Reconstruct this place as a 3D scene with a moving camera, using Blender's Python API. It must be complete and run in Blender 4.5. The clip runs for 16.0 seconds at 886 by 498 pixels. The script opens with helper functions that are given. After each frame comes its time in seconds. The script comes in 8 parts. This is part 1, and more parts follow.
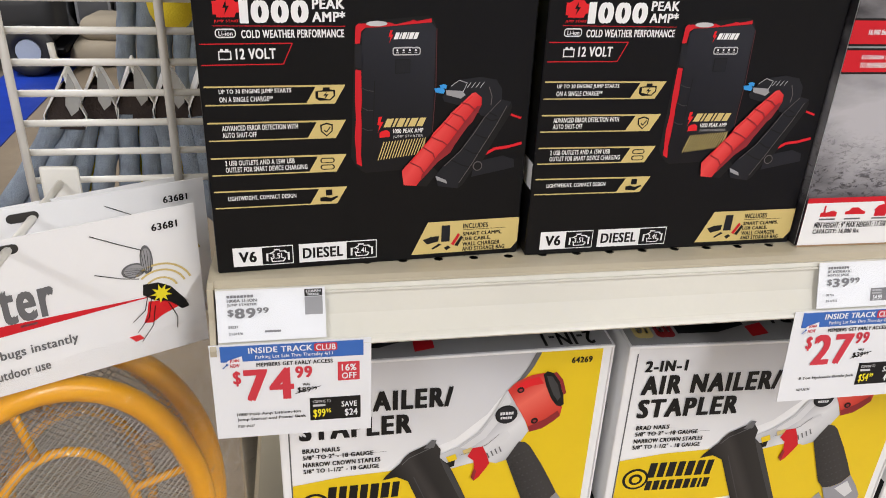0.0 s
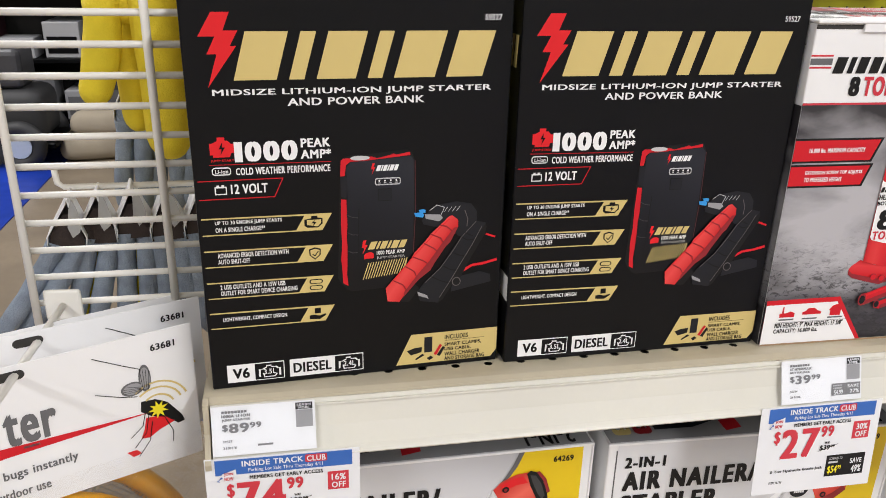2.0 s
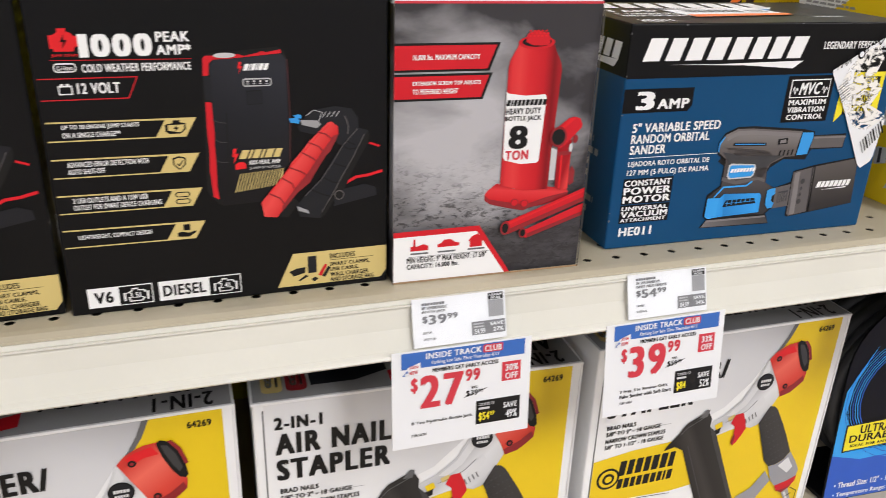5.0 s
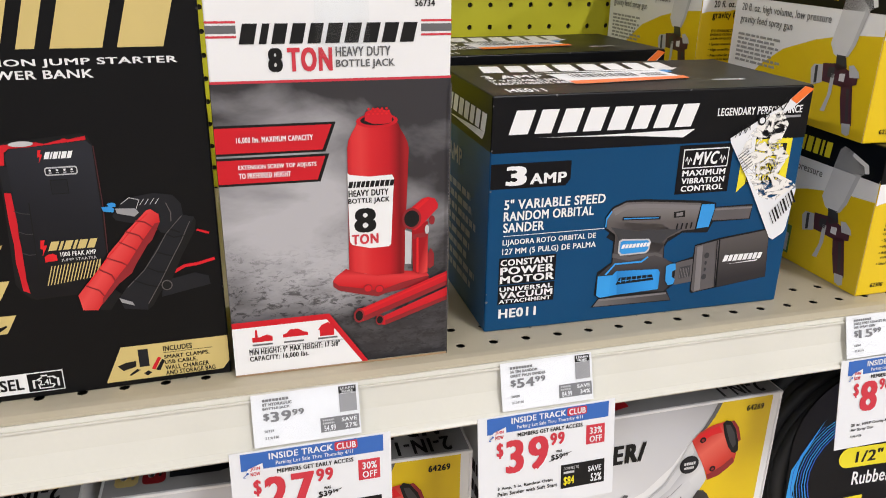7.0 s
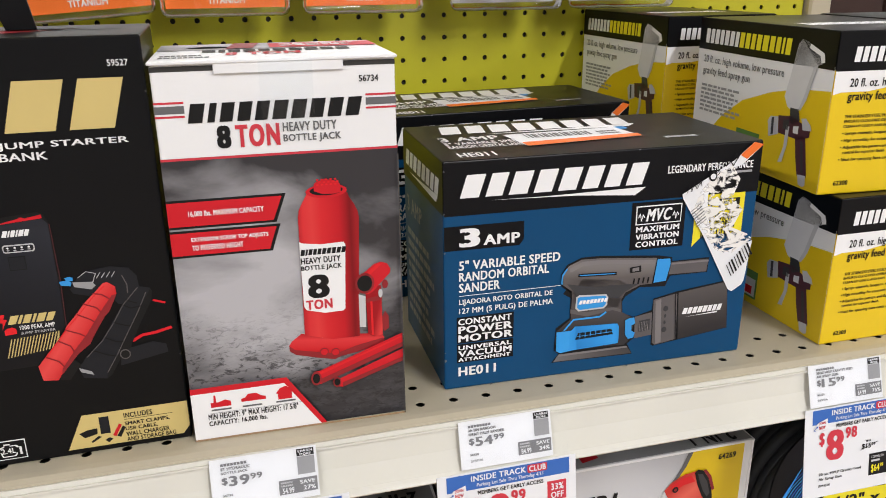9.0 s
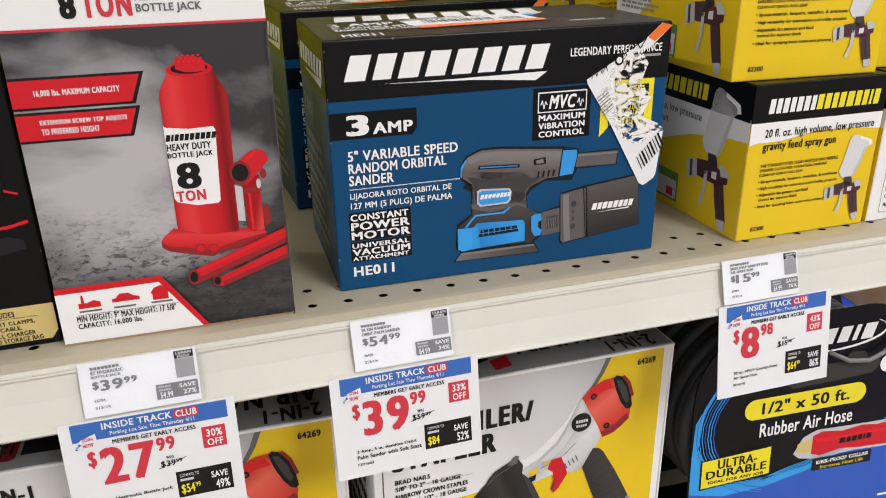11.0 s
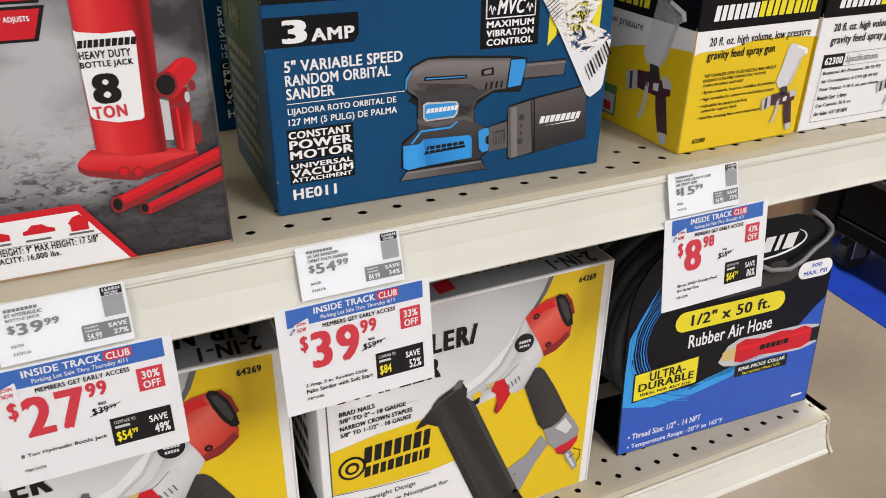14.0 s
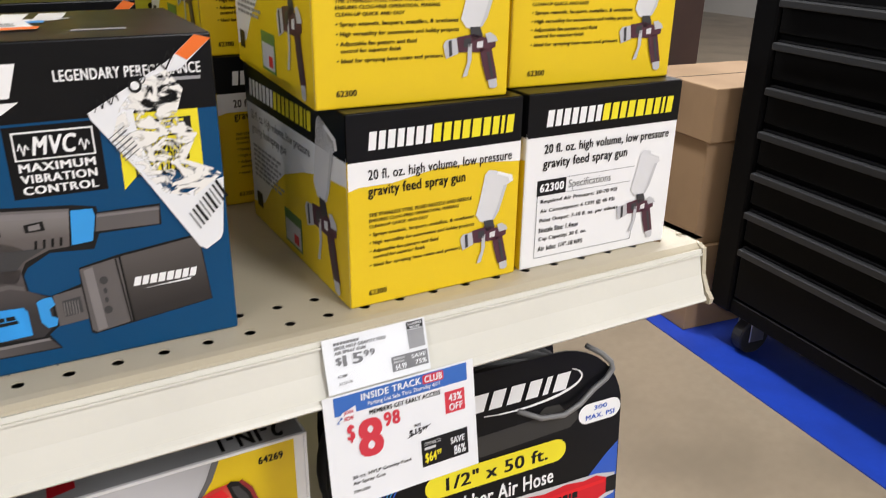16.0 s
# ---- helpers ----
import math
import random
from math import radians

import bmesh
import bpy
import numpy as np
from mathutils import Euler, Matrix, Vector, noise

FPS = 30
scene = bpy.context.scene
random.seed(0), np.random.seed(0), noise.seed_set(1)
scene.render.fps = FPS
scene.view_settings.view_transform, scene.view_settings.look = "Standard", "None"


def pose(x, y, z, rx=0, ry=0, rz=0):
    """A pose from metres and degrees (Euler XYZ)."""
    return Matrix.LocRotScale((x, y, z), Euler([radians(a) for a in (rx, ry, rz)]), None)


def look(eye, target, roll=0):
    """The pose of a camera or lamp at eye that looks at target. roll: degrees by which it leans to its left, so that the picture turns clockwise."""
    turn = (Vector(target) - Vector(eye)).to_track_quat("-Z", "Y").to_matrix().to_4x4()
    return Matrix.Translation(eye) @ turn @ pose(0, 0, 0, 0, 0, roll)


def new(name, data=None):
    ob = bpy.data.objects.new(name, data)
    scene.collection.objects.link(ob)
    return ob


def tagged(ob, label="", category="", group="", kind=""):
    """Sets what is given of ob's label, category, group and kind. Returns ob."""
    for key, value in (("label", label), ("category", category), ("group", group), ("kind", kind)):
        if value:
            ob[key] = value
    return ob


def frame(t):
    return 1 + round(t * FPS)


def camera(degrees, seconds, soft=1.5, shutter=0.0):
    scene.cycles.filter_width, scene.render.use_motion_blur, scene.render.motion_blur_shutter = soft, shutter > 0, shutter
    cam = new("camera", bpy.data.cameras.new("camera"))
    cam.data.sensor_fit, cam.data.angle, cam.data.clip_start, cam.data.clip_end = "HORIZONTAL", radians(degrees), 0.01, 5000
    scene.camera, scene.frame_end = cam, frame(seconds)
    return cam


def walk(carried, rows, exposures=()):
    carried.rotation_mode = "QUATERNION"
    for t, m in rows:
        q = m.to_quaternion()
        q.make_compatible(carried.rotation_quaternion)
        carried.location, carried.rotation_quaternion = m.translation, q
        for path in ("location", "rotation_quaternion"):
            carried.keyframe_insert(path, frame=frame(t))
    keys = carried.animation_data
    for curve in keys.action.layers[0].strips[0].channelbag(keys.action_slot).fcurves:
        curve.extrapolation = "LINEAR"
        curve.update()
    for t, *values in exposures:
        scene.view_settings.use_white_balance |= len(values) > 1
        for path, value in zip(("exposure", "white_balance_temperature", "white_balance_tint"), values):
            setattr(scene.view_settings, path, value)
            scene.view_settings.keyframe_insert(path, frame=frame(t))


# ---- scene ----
cam = camera(58.4, 16.0, soft=0.65, shutter=0.3)
METRES, EYE, TILT, LEAN, TURN = 0.92, 1.35, 0.0, 0.0, -10.5
ROWS = [
    (0.0, 0.0, 0.0, 0.0, 1.14, -27.05, -2.24),
    (0.5, 0.0023, -0.0082, 0.0095, 0.94, -25.57, -2.02),
    (1.0, 0.0027, -0.0164, 0.0192, 0.73, -24.08, -1.77),
    (1.5, 0.0045, -0.0217, 0.032, 0.37, -22.5, -1.53),
    (2.0, 0.0041, -0.0251, 0.0414, -0.24, -21.36, -1.3),
    (2.5, 0.0055, -0.0263, 0.0459, -1.13, -20.68, -1.13),
    (3.0, 0.0084, -0.0277, 0.0452, -2.4, -20.43, -1.04),
    (3.5, 0.0234, -0.0277, 0.0359, -3.83, -20.78, -1.1),
    (4.0, 0.0715, -0.0143, 0.0154, -6.14, -21.83, -1.65),
    (4.5, 0.1599, 0.0074, -0.0018, -7.08, -22.62, -1.81),
    (5.0, 0.2467, 0.0323, -0.0123, -7.56, -23.32, -1.92),
    (7.5, 0.3959, 0.0774, 0.0325, -4.81, -20.56, -0.45),
    (8.0, 0.4057, 0.0686, 0.0497, -4.37, -19.49, 0.05),
    (10.5, 0.4885, 0.0781, 0.0021, -6.41, -21.25, 1.05),
    (11.0, 0.4952, 0.0778, -0.0139, -7.05, -22.66, 0.95),
    (11.5, 0.4969, 0.0761, -0.0278, -7.86, -24.11, 0.79),
    (12.0, 0.4971, 0.0749, -0.0423, -8.84, -25.44, 0.62),
    (12.5, 0.4918, 0.0756, -0.0462, -9.96, -26.42, 0.44),
    (13.0, 0.4762, 0.0829, -0.0443, -11.32, -27.18, 0.22),
    (13.5, 0.4592, 0.0958, -0.0389, -12.95, -27.69, -0.17),
    (14.0, 0.4607, 0.113, -0.0349, -14.66, -27.75, -0.59),
    (14.5, 0.5118, 0.1364, -0.0353, -15.85, -27.39, -0.78),
    (15.0, 0.5999, 0.1637, -0.0338, -16.93, -26.4, -0.9),
    (15.5, 0.6803, 0.1888, -0.0416, -17.93, -24.75, -0.89),
    (16.0, 0.7272, 0.2003, -0.0293, -18.57, -22.52, -0.76),
]
PATH = [(t, pose(0, 0, EYE, TILT, LEAN, TURN) @ pose(METRES * x, METRES * y, METRES * z, 90 + pitch, roll, yaw)) for t, x, y, z, yaw, pitch, roll in ROWS]
PATH += [(8.2, look((0.3815, -0.0085, 1.398), (0.8625, 1.8185, 0.742), -0.3)), (10.3, look((0.449, -0.0125, 1.357), (0.974, 1.7855, 0.658), -1.1))]
walk(cam, sorted(PATH, key=lambda row: row[0]), ((0.0, -0.03), (5.0, 0.04), (8.2, 0.0), (10.5, -0.08), (13.5, -0.11), (15.0, -0.06), (16.0, 0.0)))

# ---- world and light ----
world = bpy.data.worlds.new("world")
world.use_nodes = True
world.node_tree.nodes["Background"].inputs[0].default_value = (0.75, 0.8, 0.9, 1)
world.node_tree.nodes["Background"].inputs[1].default_value = 0.15
scene.world = world
scene.view_settings.exposure = 0.0
LAMP_WATTS = 200.0
CEILING = 4.0


# ---- materials ----
def mat(name, colour, rough=0.5, gloss=0.5, metal=0.0, vary=0.06, grain=0.0, scale=60.0, stain=0.0, stain_scale=4.0, coat=0.0, bump_distance=0.001):
    """A surface with grain and stains at two scales."""
    m = bpy.data.materials.new(name)
    m.use_nodes = True
    nt = m.node_tree
    bsdf = nt.nodes["Principled BSDF"]
    bsdf.inputs["Roughness"].default_value = rough
    bsdf.inputs["Metallic"].default_value = metal
    bsdf.inputs["Specular IOR Level"].default_value = gloss
    bsdf.inputs["Coat Weight"].default_value = coat
    bsdf.inputs["Coat Roughness"].default_value = 0.15
    tc = nt.nodes.new("ShaderNodeTexCoord")

    def noise_node(s, detail):
        n = nt.nodes.new("ShaderNodeTexNoise")
        n.inputs["Scale"].default_value = s
        n.inputs["Detail"].default_value = detail
        nt.links.new(tc.outputs["Object"], n.inputs["Vector"])
        return n

    fine, broad = noise_node(scale, 4), noise_node(stain_scale, 5)

    def darker(k):
        return (*[max(0.0, c * (1 - k)) for c in colour], 1)

    mix1 = nt.nodes.new("ShaderNodeMix")
    mix1.data_type = "RGBA"
    mix1.inputs["A"].default_value = (*[min(1.0, c * (1 + vary)) for c in colour], 1)
    mix1.inputs["B"].default_value = darker(vary)
    nt.links.new(fine.outputs["Fac"], mix1.inputs["Factor"])
    ramp = nt.nodes.new("ShaderNodeMapRange")
    ramp.inputs["From Min"].default_value = 0.42
    ramp.inputs["From Max"].default_value = 0.72
    ramp.inputs["To Max"].default_value = 1.0
    nt.links.new(broad.outputs["Fac"], ramp.inputs["Value"])
    mix2 = nt.nodes.new("ShaderNodeMix")
    mix2.data_type = "RGBA"
    mix2.inputs["B"].default_value = darker(max(stain, vary))
    nt.links.new(mix1.outputs["Result"], mix2.inputs["A"])
    nt.links.new(ramp.outputs["Result"], mix2.inputs["Factor"])
    nt.links.new(mix2.outputs["Result"], bsdf.inputs["Base Color"])
    rr = nt.nodes.new("ShaderNodeMapRange")
    rr.inputs["To Min"].default_value = max(0.02, rough - 0.06)
    rr.inputs["To Max"].default_value = min(1.0, rough + 0.08)
    nt.links.new(broad.outputs["Fac"], rr.inputs["Value"])
    nt.links.new(rr.outputs["Result"], bsdf.inputs["Roughness"])
    if grain:
        b = nt.nodes.new("ShaderNodeBump")
        b.inputs["Strength"].default_value = grain
        b.inputs["Distance"].default_value = bump_distance
        nt.links.new(fine.outputs["Fac"], b.inputs["Height"])
        nt.links.new(b.outputs["Normal"], bsdf.inputs["Normal"])
    return m


def glow(name, colour, strength):
    m = bpy.data.materials.new(name)
    m.use_nodes = True
    b = m.node_tree.nodes["Principled BSDF"]
    b.inputs["Emission Color"].default_value = (*colour, 1)
    b.inputs["Emission Strength"].default_value = strength
    return m


def clear(name, rough=0.08, tint=(0.97, 0.98, 0.98), opacity=0.12, crease=28, relief=0.004):
    """Thin clear plastic film: mostly see-through with a glossy sheen."""
    m = bpy.data.materials.new(name)
    m.use_nodes = True
    nt = m.node_tree
    out = nt.nodes["Material Output"]
    nt.nodes.remove(nt.nodes["Principled BSDF"])
    tr, gl, mx = nt.nodes.new("ShaderNodeBsdfTransparent"), nt.nodes.new("ShaderNodeBsdfGlossy"), nt.nodes.new("ShaderNodeMixShader")
    tr.inputs["Color"].default_value = (*tint, 1)
    gl.inputs["Roughness"].default_value = rough
    fr = nt.nodes.new("ShaderNodeFresnel")
    fr.inputs["IOR"].default_value = 1.5
    tc, nz, bp = nt.nodes.new("ShaderNodeTexCoord"), nt.nodes.new("ShaderNodeTexNoise"), nt.nodes.new("ShaderNodeBump")
    nz.inputs["Scale"].default_value = crease
    nz.inputs["Detail"].default_value, nz.inputs["Distortion"].default_value = 4, 0.6
    nt.links.new(tc.outputs["Object"], nz.inputs["Vector"])
    bp.inputs["Strength"].default_value = 0.6
    bp.inputs["Distance"].default_value = relief
    nt.links.new(nz.outputs["Fac"], bp.inputs["Height"])
    nt.links.new(bp.outputs["Normal"], gl.inputs["Normal"])
    nt.links.new(bp.outputs["Normal"], fr.inputs["Normal"])
    ad = nt.nodes.new("ShaderNodeMath")
    ad.operation = "ADD"
    ad.use_clamp = True
    ad.inputs[1].default_value = opacity
    thin = nt.nodes.new("ShaderNodeMath")
    thin.operation = "MULTIPLY"
    thin.inputs[1].default_value = 0.8
    nt.links.new(fr.outputs["Fac"], thin.inputs[0])
    nt.links.new(thin.outputs[0], ad.inputs[0])
    nt.links.new(ad.outputs[0], mx.inputs["Fac"])
    nt.links.new(tr.outputs[0], mx.inputs[1])
    nt.links.new(gl.outputs[0], mx.inputs[2])
    nt.links.new(mx.outputs[0], out.inputs["Surface"])
    return m


def smoky(name, dark, light, streak=0.0):
    """A printed photo backdrop of drifting grey smoke over a speckled floor."""
    m = bpy.data.materials.new(name)
    m.use_nodes = True
    nt = m.node_tree
    bsdf = nt.nodes["Principled BSDF"]
    bsdf.inputs["Roughness"].default_value = 0.35
    tc = nt.nodes.new("ShaderNodeTexCoord")
    n = nt.nodes.new("ShaderNodeTexNoise")
    n.inputs["Scale"].default_value = 14
    n.inputs["Detail"].default_value = 8
    n.inputs["Distortion"].default_value = 0.4
    mp = nt.nodes.new("ShaderNodeMapping")
    mp.inputs["Scale"].default_value = (1, 1.6, 1)
    nt.links.new(tc.outputs["Object"], mp.inputs["Vector"])
    nt.links.new(mp.outputs["Vector"], n.inputs["Vector"])
    sx = nt.nodes.new("ShaderNodeSeparateXYZ")
    nt.links.new(tc.outputs["Object"], sx.inputs[0])
    # brightness follows the printed picture: pale in the middle of its left half
    dx, dz = nt.nodes.new("ShaderNodeMath"), nt.nodes.new("ShaderNodeMath")
    dx.operation = dz.operation = "MULTIPLY_ADD"
    dx.inputs[1].default_value, dx.inputs[2].default_value = 9.0, -0.40
    dz.inputs[1].default_value, dz.inputs[2].default_value = 11.5, -1.22
    nt.links.new(sx.outputs["X"], dx.inputs[0])
    nt.links.new(sx.outputs["Y"], dz.inputs[0])
    p1, p2, ad = nt.nodes.new("ShaderNodeMath"), nt.nodes.new("ShaderNodeMath"), nt.nodes.new("ShaderNodeMath")
    p1.operation = p2.operation = "MULTIPLY"
    for p, d in ((p1, dx), (p2, dz)):
        nt.links.new(d.outputs[0], p.inputs[0])
        nt.links.new(d.outputs[0], p.inputs[1])
    nt.links.new(p1.outputs[0], ad.inputs[0])
    nt.links.new(p2.outputs[0], ad.inputs[1])
    jit = nt.nodes.new("ShaderNodeMath")
    jit.operation = "MULTIPLY_ADD"
    jit.inputs[1].default_value, jit.inputs[2].default_value = 2.2, -1.05
    nt.links.new(n.outputs["Fac"], jit.inputs[0])
    tot = nt.nodes.new("ShaderNodeMath")
    tot.operation = "ADD"
    nt.links.new(ad.outputs[0], tot.inputs[0])
    nt.links.new(jit.outputs[0], tot.inputs[1])
    cr = nt.nodes.new("ShaderNodeValToRGB")
    cr.color_ramp.elements[0].position, cr.color_ramp.elements[0].color = 0.0, (*light, 1)
    cr.color_ramp.elements[1].position, cr.color_ramp.elements[1].color = 1.0, (*dark, 1)
    nt.links.new(tot.outputs[0], cr.inputs[0])
    # the floor of the photo: mottled and cracked, below a ragged line
    wide = nt.nodes.new("ShaderNodeMapping")
    wide.inputs["Scale"].default_value = (0.55, 1.25, 1)
    nt.links.new(tc.outputs["Object"], wide.inputs["Vector"])
    sp = nt.nodes.new("ShaderNodeTexNoise")
    sp.inputs["Scale"].default_value, sp.inputs["Detail"].default_value, sp.inputs["Roughness"].default_value, sp.inputs["Distortion"].default_value = 210, 9, 0.74, 0.7
    nt.links.new(wide.outputs["Vector"], sp.inputs["Vector"])
    sr = nt.nodes.new("ShaderNodeMapRange")
    sr.inputs["From Min"].default_value, sr.inputs["From Max"].default_value = 0.52, 0.585
    nt.links.new(sp.outputs["Fac"], sr.inputs["Value"])
    rag = nt.nodes.new("ShaderNodeMath")
    rag.operation = "MULTIPLY_ADD"
    rag.inputs[1].default_value = -0.10
    nt.links.new(n.outputs["Fac"], rag.inputs[0])
    nt.links.new(sx.outputs["Y"], rag.inputs[2])
    low = nt.nodes.new("ShaderNodeMapRange")
    low.inputs["From Min"].default_value, low.inputs["From Max"].default_value = 0.050, 0.002
    nt.links.new(rag.outputs[0], low.inputs["Value"])

    def masked(strength):
        a, c = nt.nodes.new("ShaderNodeMath"), nt.nodes.new("ShaderNodeMath")
        a.operation = c.operation = "MULTIPLY"
        c.inputs[1].default_value = strength
        nt.links.new(low.outputs["Result"], a.inputs[1])
        nt.links.new(a.outputs[0], c.inputs[0])
        return a.inputs[0], c.outputs[0]

    def over(under, colour, socket):
        mx = nt.nodes.new("ShaderNodeMix")
        mx.data_type = "RGBA"
        mx.inputs["B"].default_value = (*colour, 1)
        nt.links.new(socket, mx.inputs["Factor"])
        nt.links.new(under, mx.inputs["A"])
        return mx.outputs["Result"]

    dust_in, dust = masked(0.55)
    sp2 = nt.nodes.new("ShaderNodeTexNoise")
    sp2.inputs["Scale"].default_value, sp2.inputs["Detail"].default_value, sp2.inputs["Roughness"].default_value = 45, 9, 0.75
    nt.links.new(wide.outputs["Vector"], sp2.inputs["Vector"])
    sr2 = nt.nodes.new("ShaderNodeMapRange")
    sr2.inputs["From Min"].default_value, sr2.inputs["From Max"].default_value = 0.46, 0.64
    nt.links.new(sp2.outputs["Fac"], sr2.inputs["Value"])
    nt.links.new(sr2.outputs["Result"], dust_in)
    crack_in, crack = masked(0.85)
    nt.links.new(sr.outputs["Result"], crack_in)
    top = over(cr.outputs["Color"], [0.55 * a + 0.18 * c for a, c in zip(dark, light)], dust)
    top = over(top, [0.6 * c for c in dark], crack)
    nt.links.new(top, bsdf.inputs["Base Color"])
    return m


def grad(name, stops, ax, ay, start, length, rough=0.36, grain=0.0):
    """Printed picture ink whose tone runs along (ax, ay) of the face, from start over length, in metres; stops are (share, colour)."""
    m = bpy.data.materials.new(name)
    m.use_nodes = True
    nt = m.node_tree
    bsdf = nt.nodes["Principled BSDF"]
    bsdf.inputs["Roughness"].default_value = rough
    bsdf.inputs["Specular IOR Level"].default_value = 0.3
    tc, dot, mr, cr = nt.nodes.new("ShaderNodeTexCoord"), nt.nodes.new("ShaderNodeVectorMath"), nt.nodes.new("ShaderNodeMapRange"), nt.nodes.new("ShaderNodeValToRGB")
    dot.operation = "DOT_PRODUCT"
    k = math.hypot(ax, ay)
    dot.inputs[1].default_value = (ax / k, ay / k, 0)
    nt.links.new(tc.outputs["Object"], dot.inputs[0])
    mr.inputs["From Min"].default_value, mr.inputs["From Max"].default_value = start, start + length
    nt.links.new(dot.outputs["Value"], mr.inputs["Value"])
    while len(cr.color_ramp.elements) < len(stops):
        cr.color_ramp.elements.new(0.5)
    for e, (share, colour) in zip(cr.color_ramp.elements, stops):
        e.position, e.color = share, (*colour, 1)
    nt.links.new(mr.outputs["Result"], cr.inputs["Fac"])
    last = cr.outputs["Color"]
    if grain:
        nz, mx, cl = nt.nodes.new("ShaderNodeTexVoronoi"), nt.nodes.new("ShaderNodeMix"), nt.nodes.new("ShaderNodeMapRange")
        nz.inputs["Scale"].default_value = grain
        nt.links.new(tc.outputs["Object"], nz.inputs["Vector"])
        cl.inputs["To Min"].default_value, cl.inputs["To Max"].default_value = 0.0, 0.9
        nt.links.new(nz.outputs["Distance"], cl.inputs["Value"])
        mx.data_type = "RGBA"
        mx.inputs["B"].default_value = (0.045, 0.042, 0.042, 1)
        nt.links.new(cl.outputs["Result"], mx.inputs["Factor"])
        nt.links.new(last, mx.inputs["A"])
        last = mx.outputs["Result"]
    nt.links.new(last, bsdf.inputs["Base Color"])
    return m


def residue(name):
    """Torn paper fibres left on a carton: white with ragged gaps."""
    m = bpy.data.materials.new(name)
    m.use_nodes = True
    nt = m.node_tree
    bsdf, out = nt.nodes["Principled BSDF"], nt.nodes["Material Output"]
    bsdf.inputs["Base Color"].default_value = (0.82, 0.80, 0.76, 1)
    bsdf.inputs["Roughness"].default_value = 0.8
    tc, mp, nz, mr = nt.nodes.new("ShaderNodeTexCoord"), nt.nodes.new("ShaderNodeMapping"), nt.nodes.new("ShaderNodeTexNoise"), nt.nodes.new("ShaderNodeMapRange")
    mp.inputs["Scale"].default_value = (1, 1.5, 1)
    mp.inputs["Rotation"].default_value = (0, 0, 0.9)
    nz.inputs["Scale"].default_value, nz.inputs["Detail"].default_value, nz.inputs["Distortion"].default_value = 95, 10, 1.4
    mr.inputs["From Min"].default_value, mr.inputs["From Max"].default_value = 0.43, 0.53
    tr, mx = nt.nodes.new("ShaderNodeBsdfTransparent"), nt.nodes.new("ShaderNodeMixShader")
    nt.links.new(tc.outputs["Object"], mp.inputs["Vector"])
    nt.links.new(mp.outputs["Vector"], nz.inputs["Vector"])
    nt.links.new(nz.outputs["Fac"], mr.inputs["Value"])
    nt.links.new(mr.outputs["Result"], mx.inputs["Fac"])
    nt.links.new(tr.outputs[0], mx.inputs[1])
    nt.links.new(bsdf.outputs[0], mx.inputs[2])
    nt.links.new(mx.outputs[0], out.inputs["Surface"])
    return m


RESIDUE = residue("torn_paper_residue")
G_JACK = grad("jack_red_print", [(0.0, (0.42, 0.008, 0.014)), (0.12, (0.66, 0.03, 0.035)), (0.26, (0.70, 0.045, 0.045)), (0.42, (0.64, 0.020, 0.026)), (0.72, (0.52, 0.010, 0.018)), (0.9, (0.20, 0.004, 0.008)), (1.0, (0.34, 0.01, 0.015))], 1, 0, 0.0775, 0.039)
G_JACKFOOT = grad("jack_foot_print", [(0.0, (0.30, 0.005, 0.010)), (0.45, (0.60, 0.014, 0.02)), (0.8, (0.70, 0.04, 0.045)), (1.0, (0.45, 0.01, 0.015))], 0.1, 1, 0.055, 0.022)
G_PUMP = grad("jack_pump_print", [(0.0, (0.34, 0.006, 0.012)), (0.3, (0.72, 0.05, 0.05)), (0.6, (0.55, 0.012, 0.02)), (1.0, (0.22, 0.004, 0.008))], 1, -0.25, 0.105, 0.018)
G_TOOL = grad("sander_body_print", [(0.0, (0.035, 0.032, 0.034)), (0.35, (0.085, 0.075, 0.075)), (0.7, (0.12, 0.105, 0.10)), (0.86, (0.20, 0.185, 0.18)), (1.0, (0.10, 0.09, 0.09))], 0.08, 1, 0.045, 0.062)
G_TOOLFOOT = grad("sander_foot_print", [(0.0, (0.16, 0.15, 0.15)), (0.5, (0.09, 0.08, 0.08)), (1.0, (0.05, 0.045, 0.045))], 1, 0, 0.09, 0.07)
G_BLUE = grad("sander_blue_print", [(0.0, (0.05, 0.38, 0.85)), (0.22, (0.03, 0.30, 0.74)), (0.24, (0.02, 0.22, 0.58)), (0.7, (0.035, 0.33, 0.80)), (1.0, (0.012, 0.12, 0.38))], 1, 0.1, 0.092, 0.068)
G_BAG = grad("dust_bag_print", [(0.0, (0.028, 0.025, 0.025)), (0.4, (0.06, 0.053, 0.05)), (0.8, (0.095, 0.085, 0.08)), (1.0, (0.05, 0.045, 0.043))], -0.12, 1, 0.0, 0.045)
G_SILVER = grad("nailer_silver_print", [(0.0, (0.30, 0.30, 0.32)), (0.25, (0.60, 0.60, 0.61)), (0.5, (0.72, 0.72, 0.73)), (0.75, (0.50, 0.50, 0.52)), (1.0, (0.62, 0.62, 0.63))], -0.7, 0.7, -0.04, 0.06)
G_CAP = grad("nailer_cap_print", [(0.0, (0.42, 0.02, 0.015)), (0.4, (0.66, 0.06, 0.04)), (0.75, (0.80, 0.14, 0.10)), (1.0, (0.58, 0.04, 0.03))], -0.6, 0.8, 0.0, 0.06)
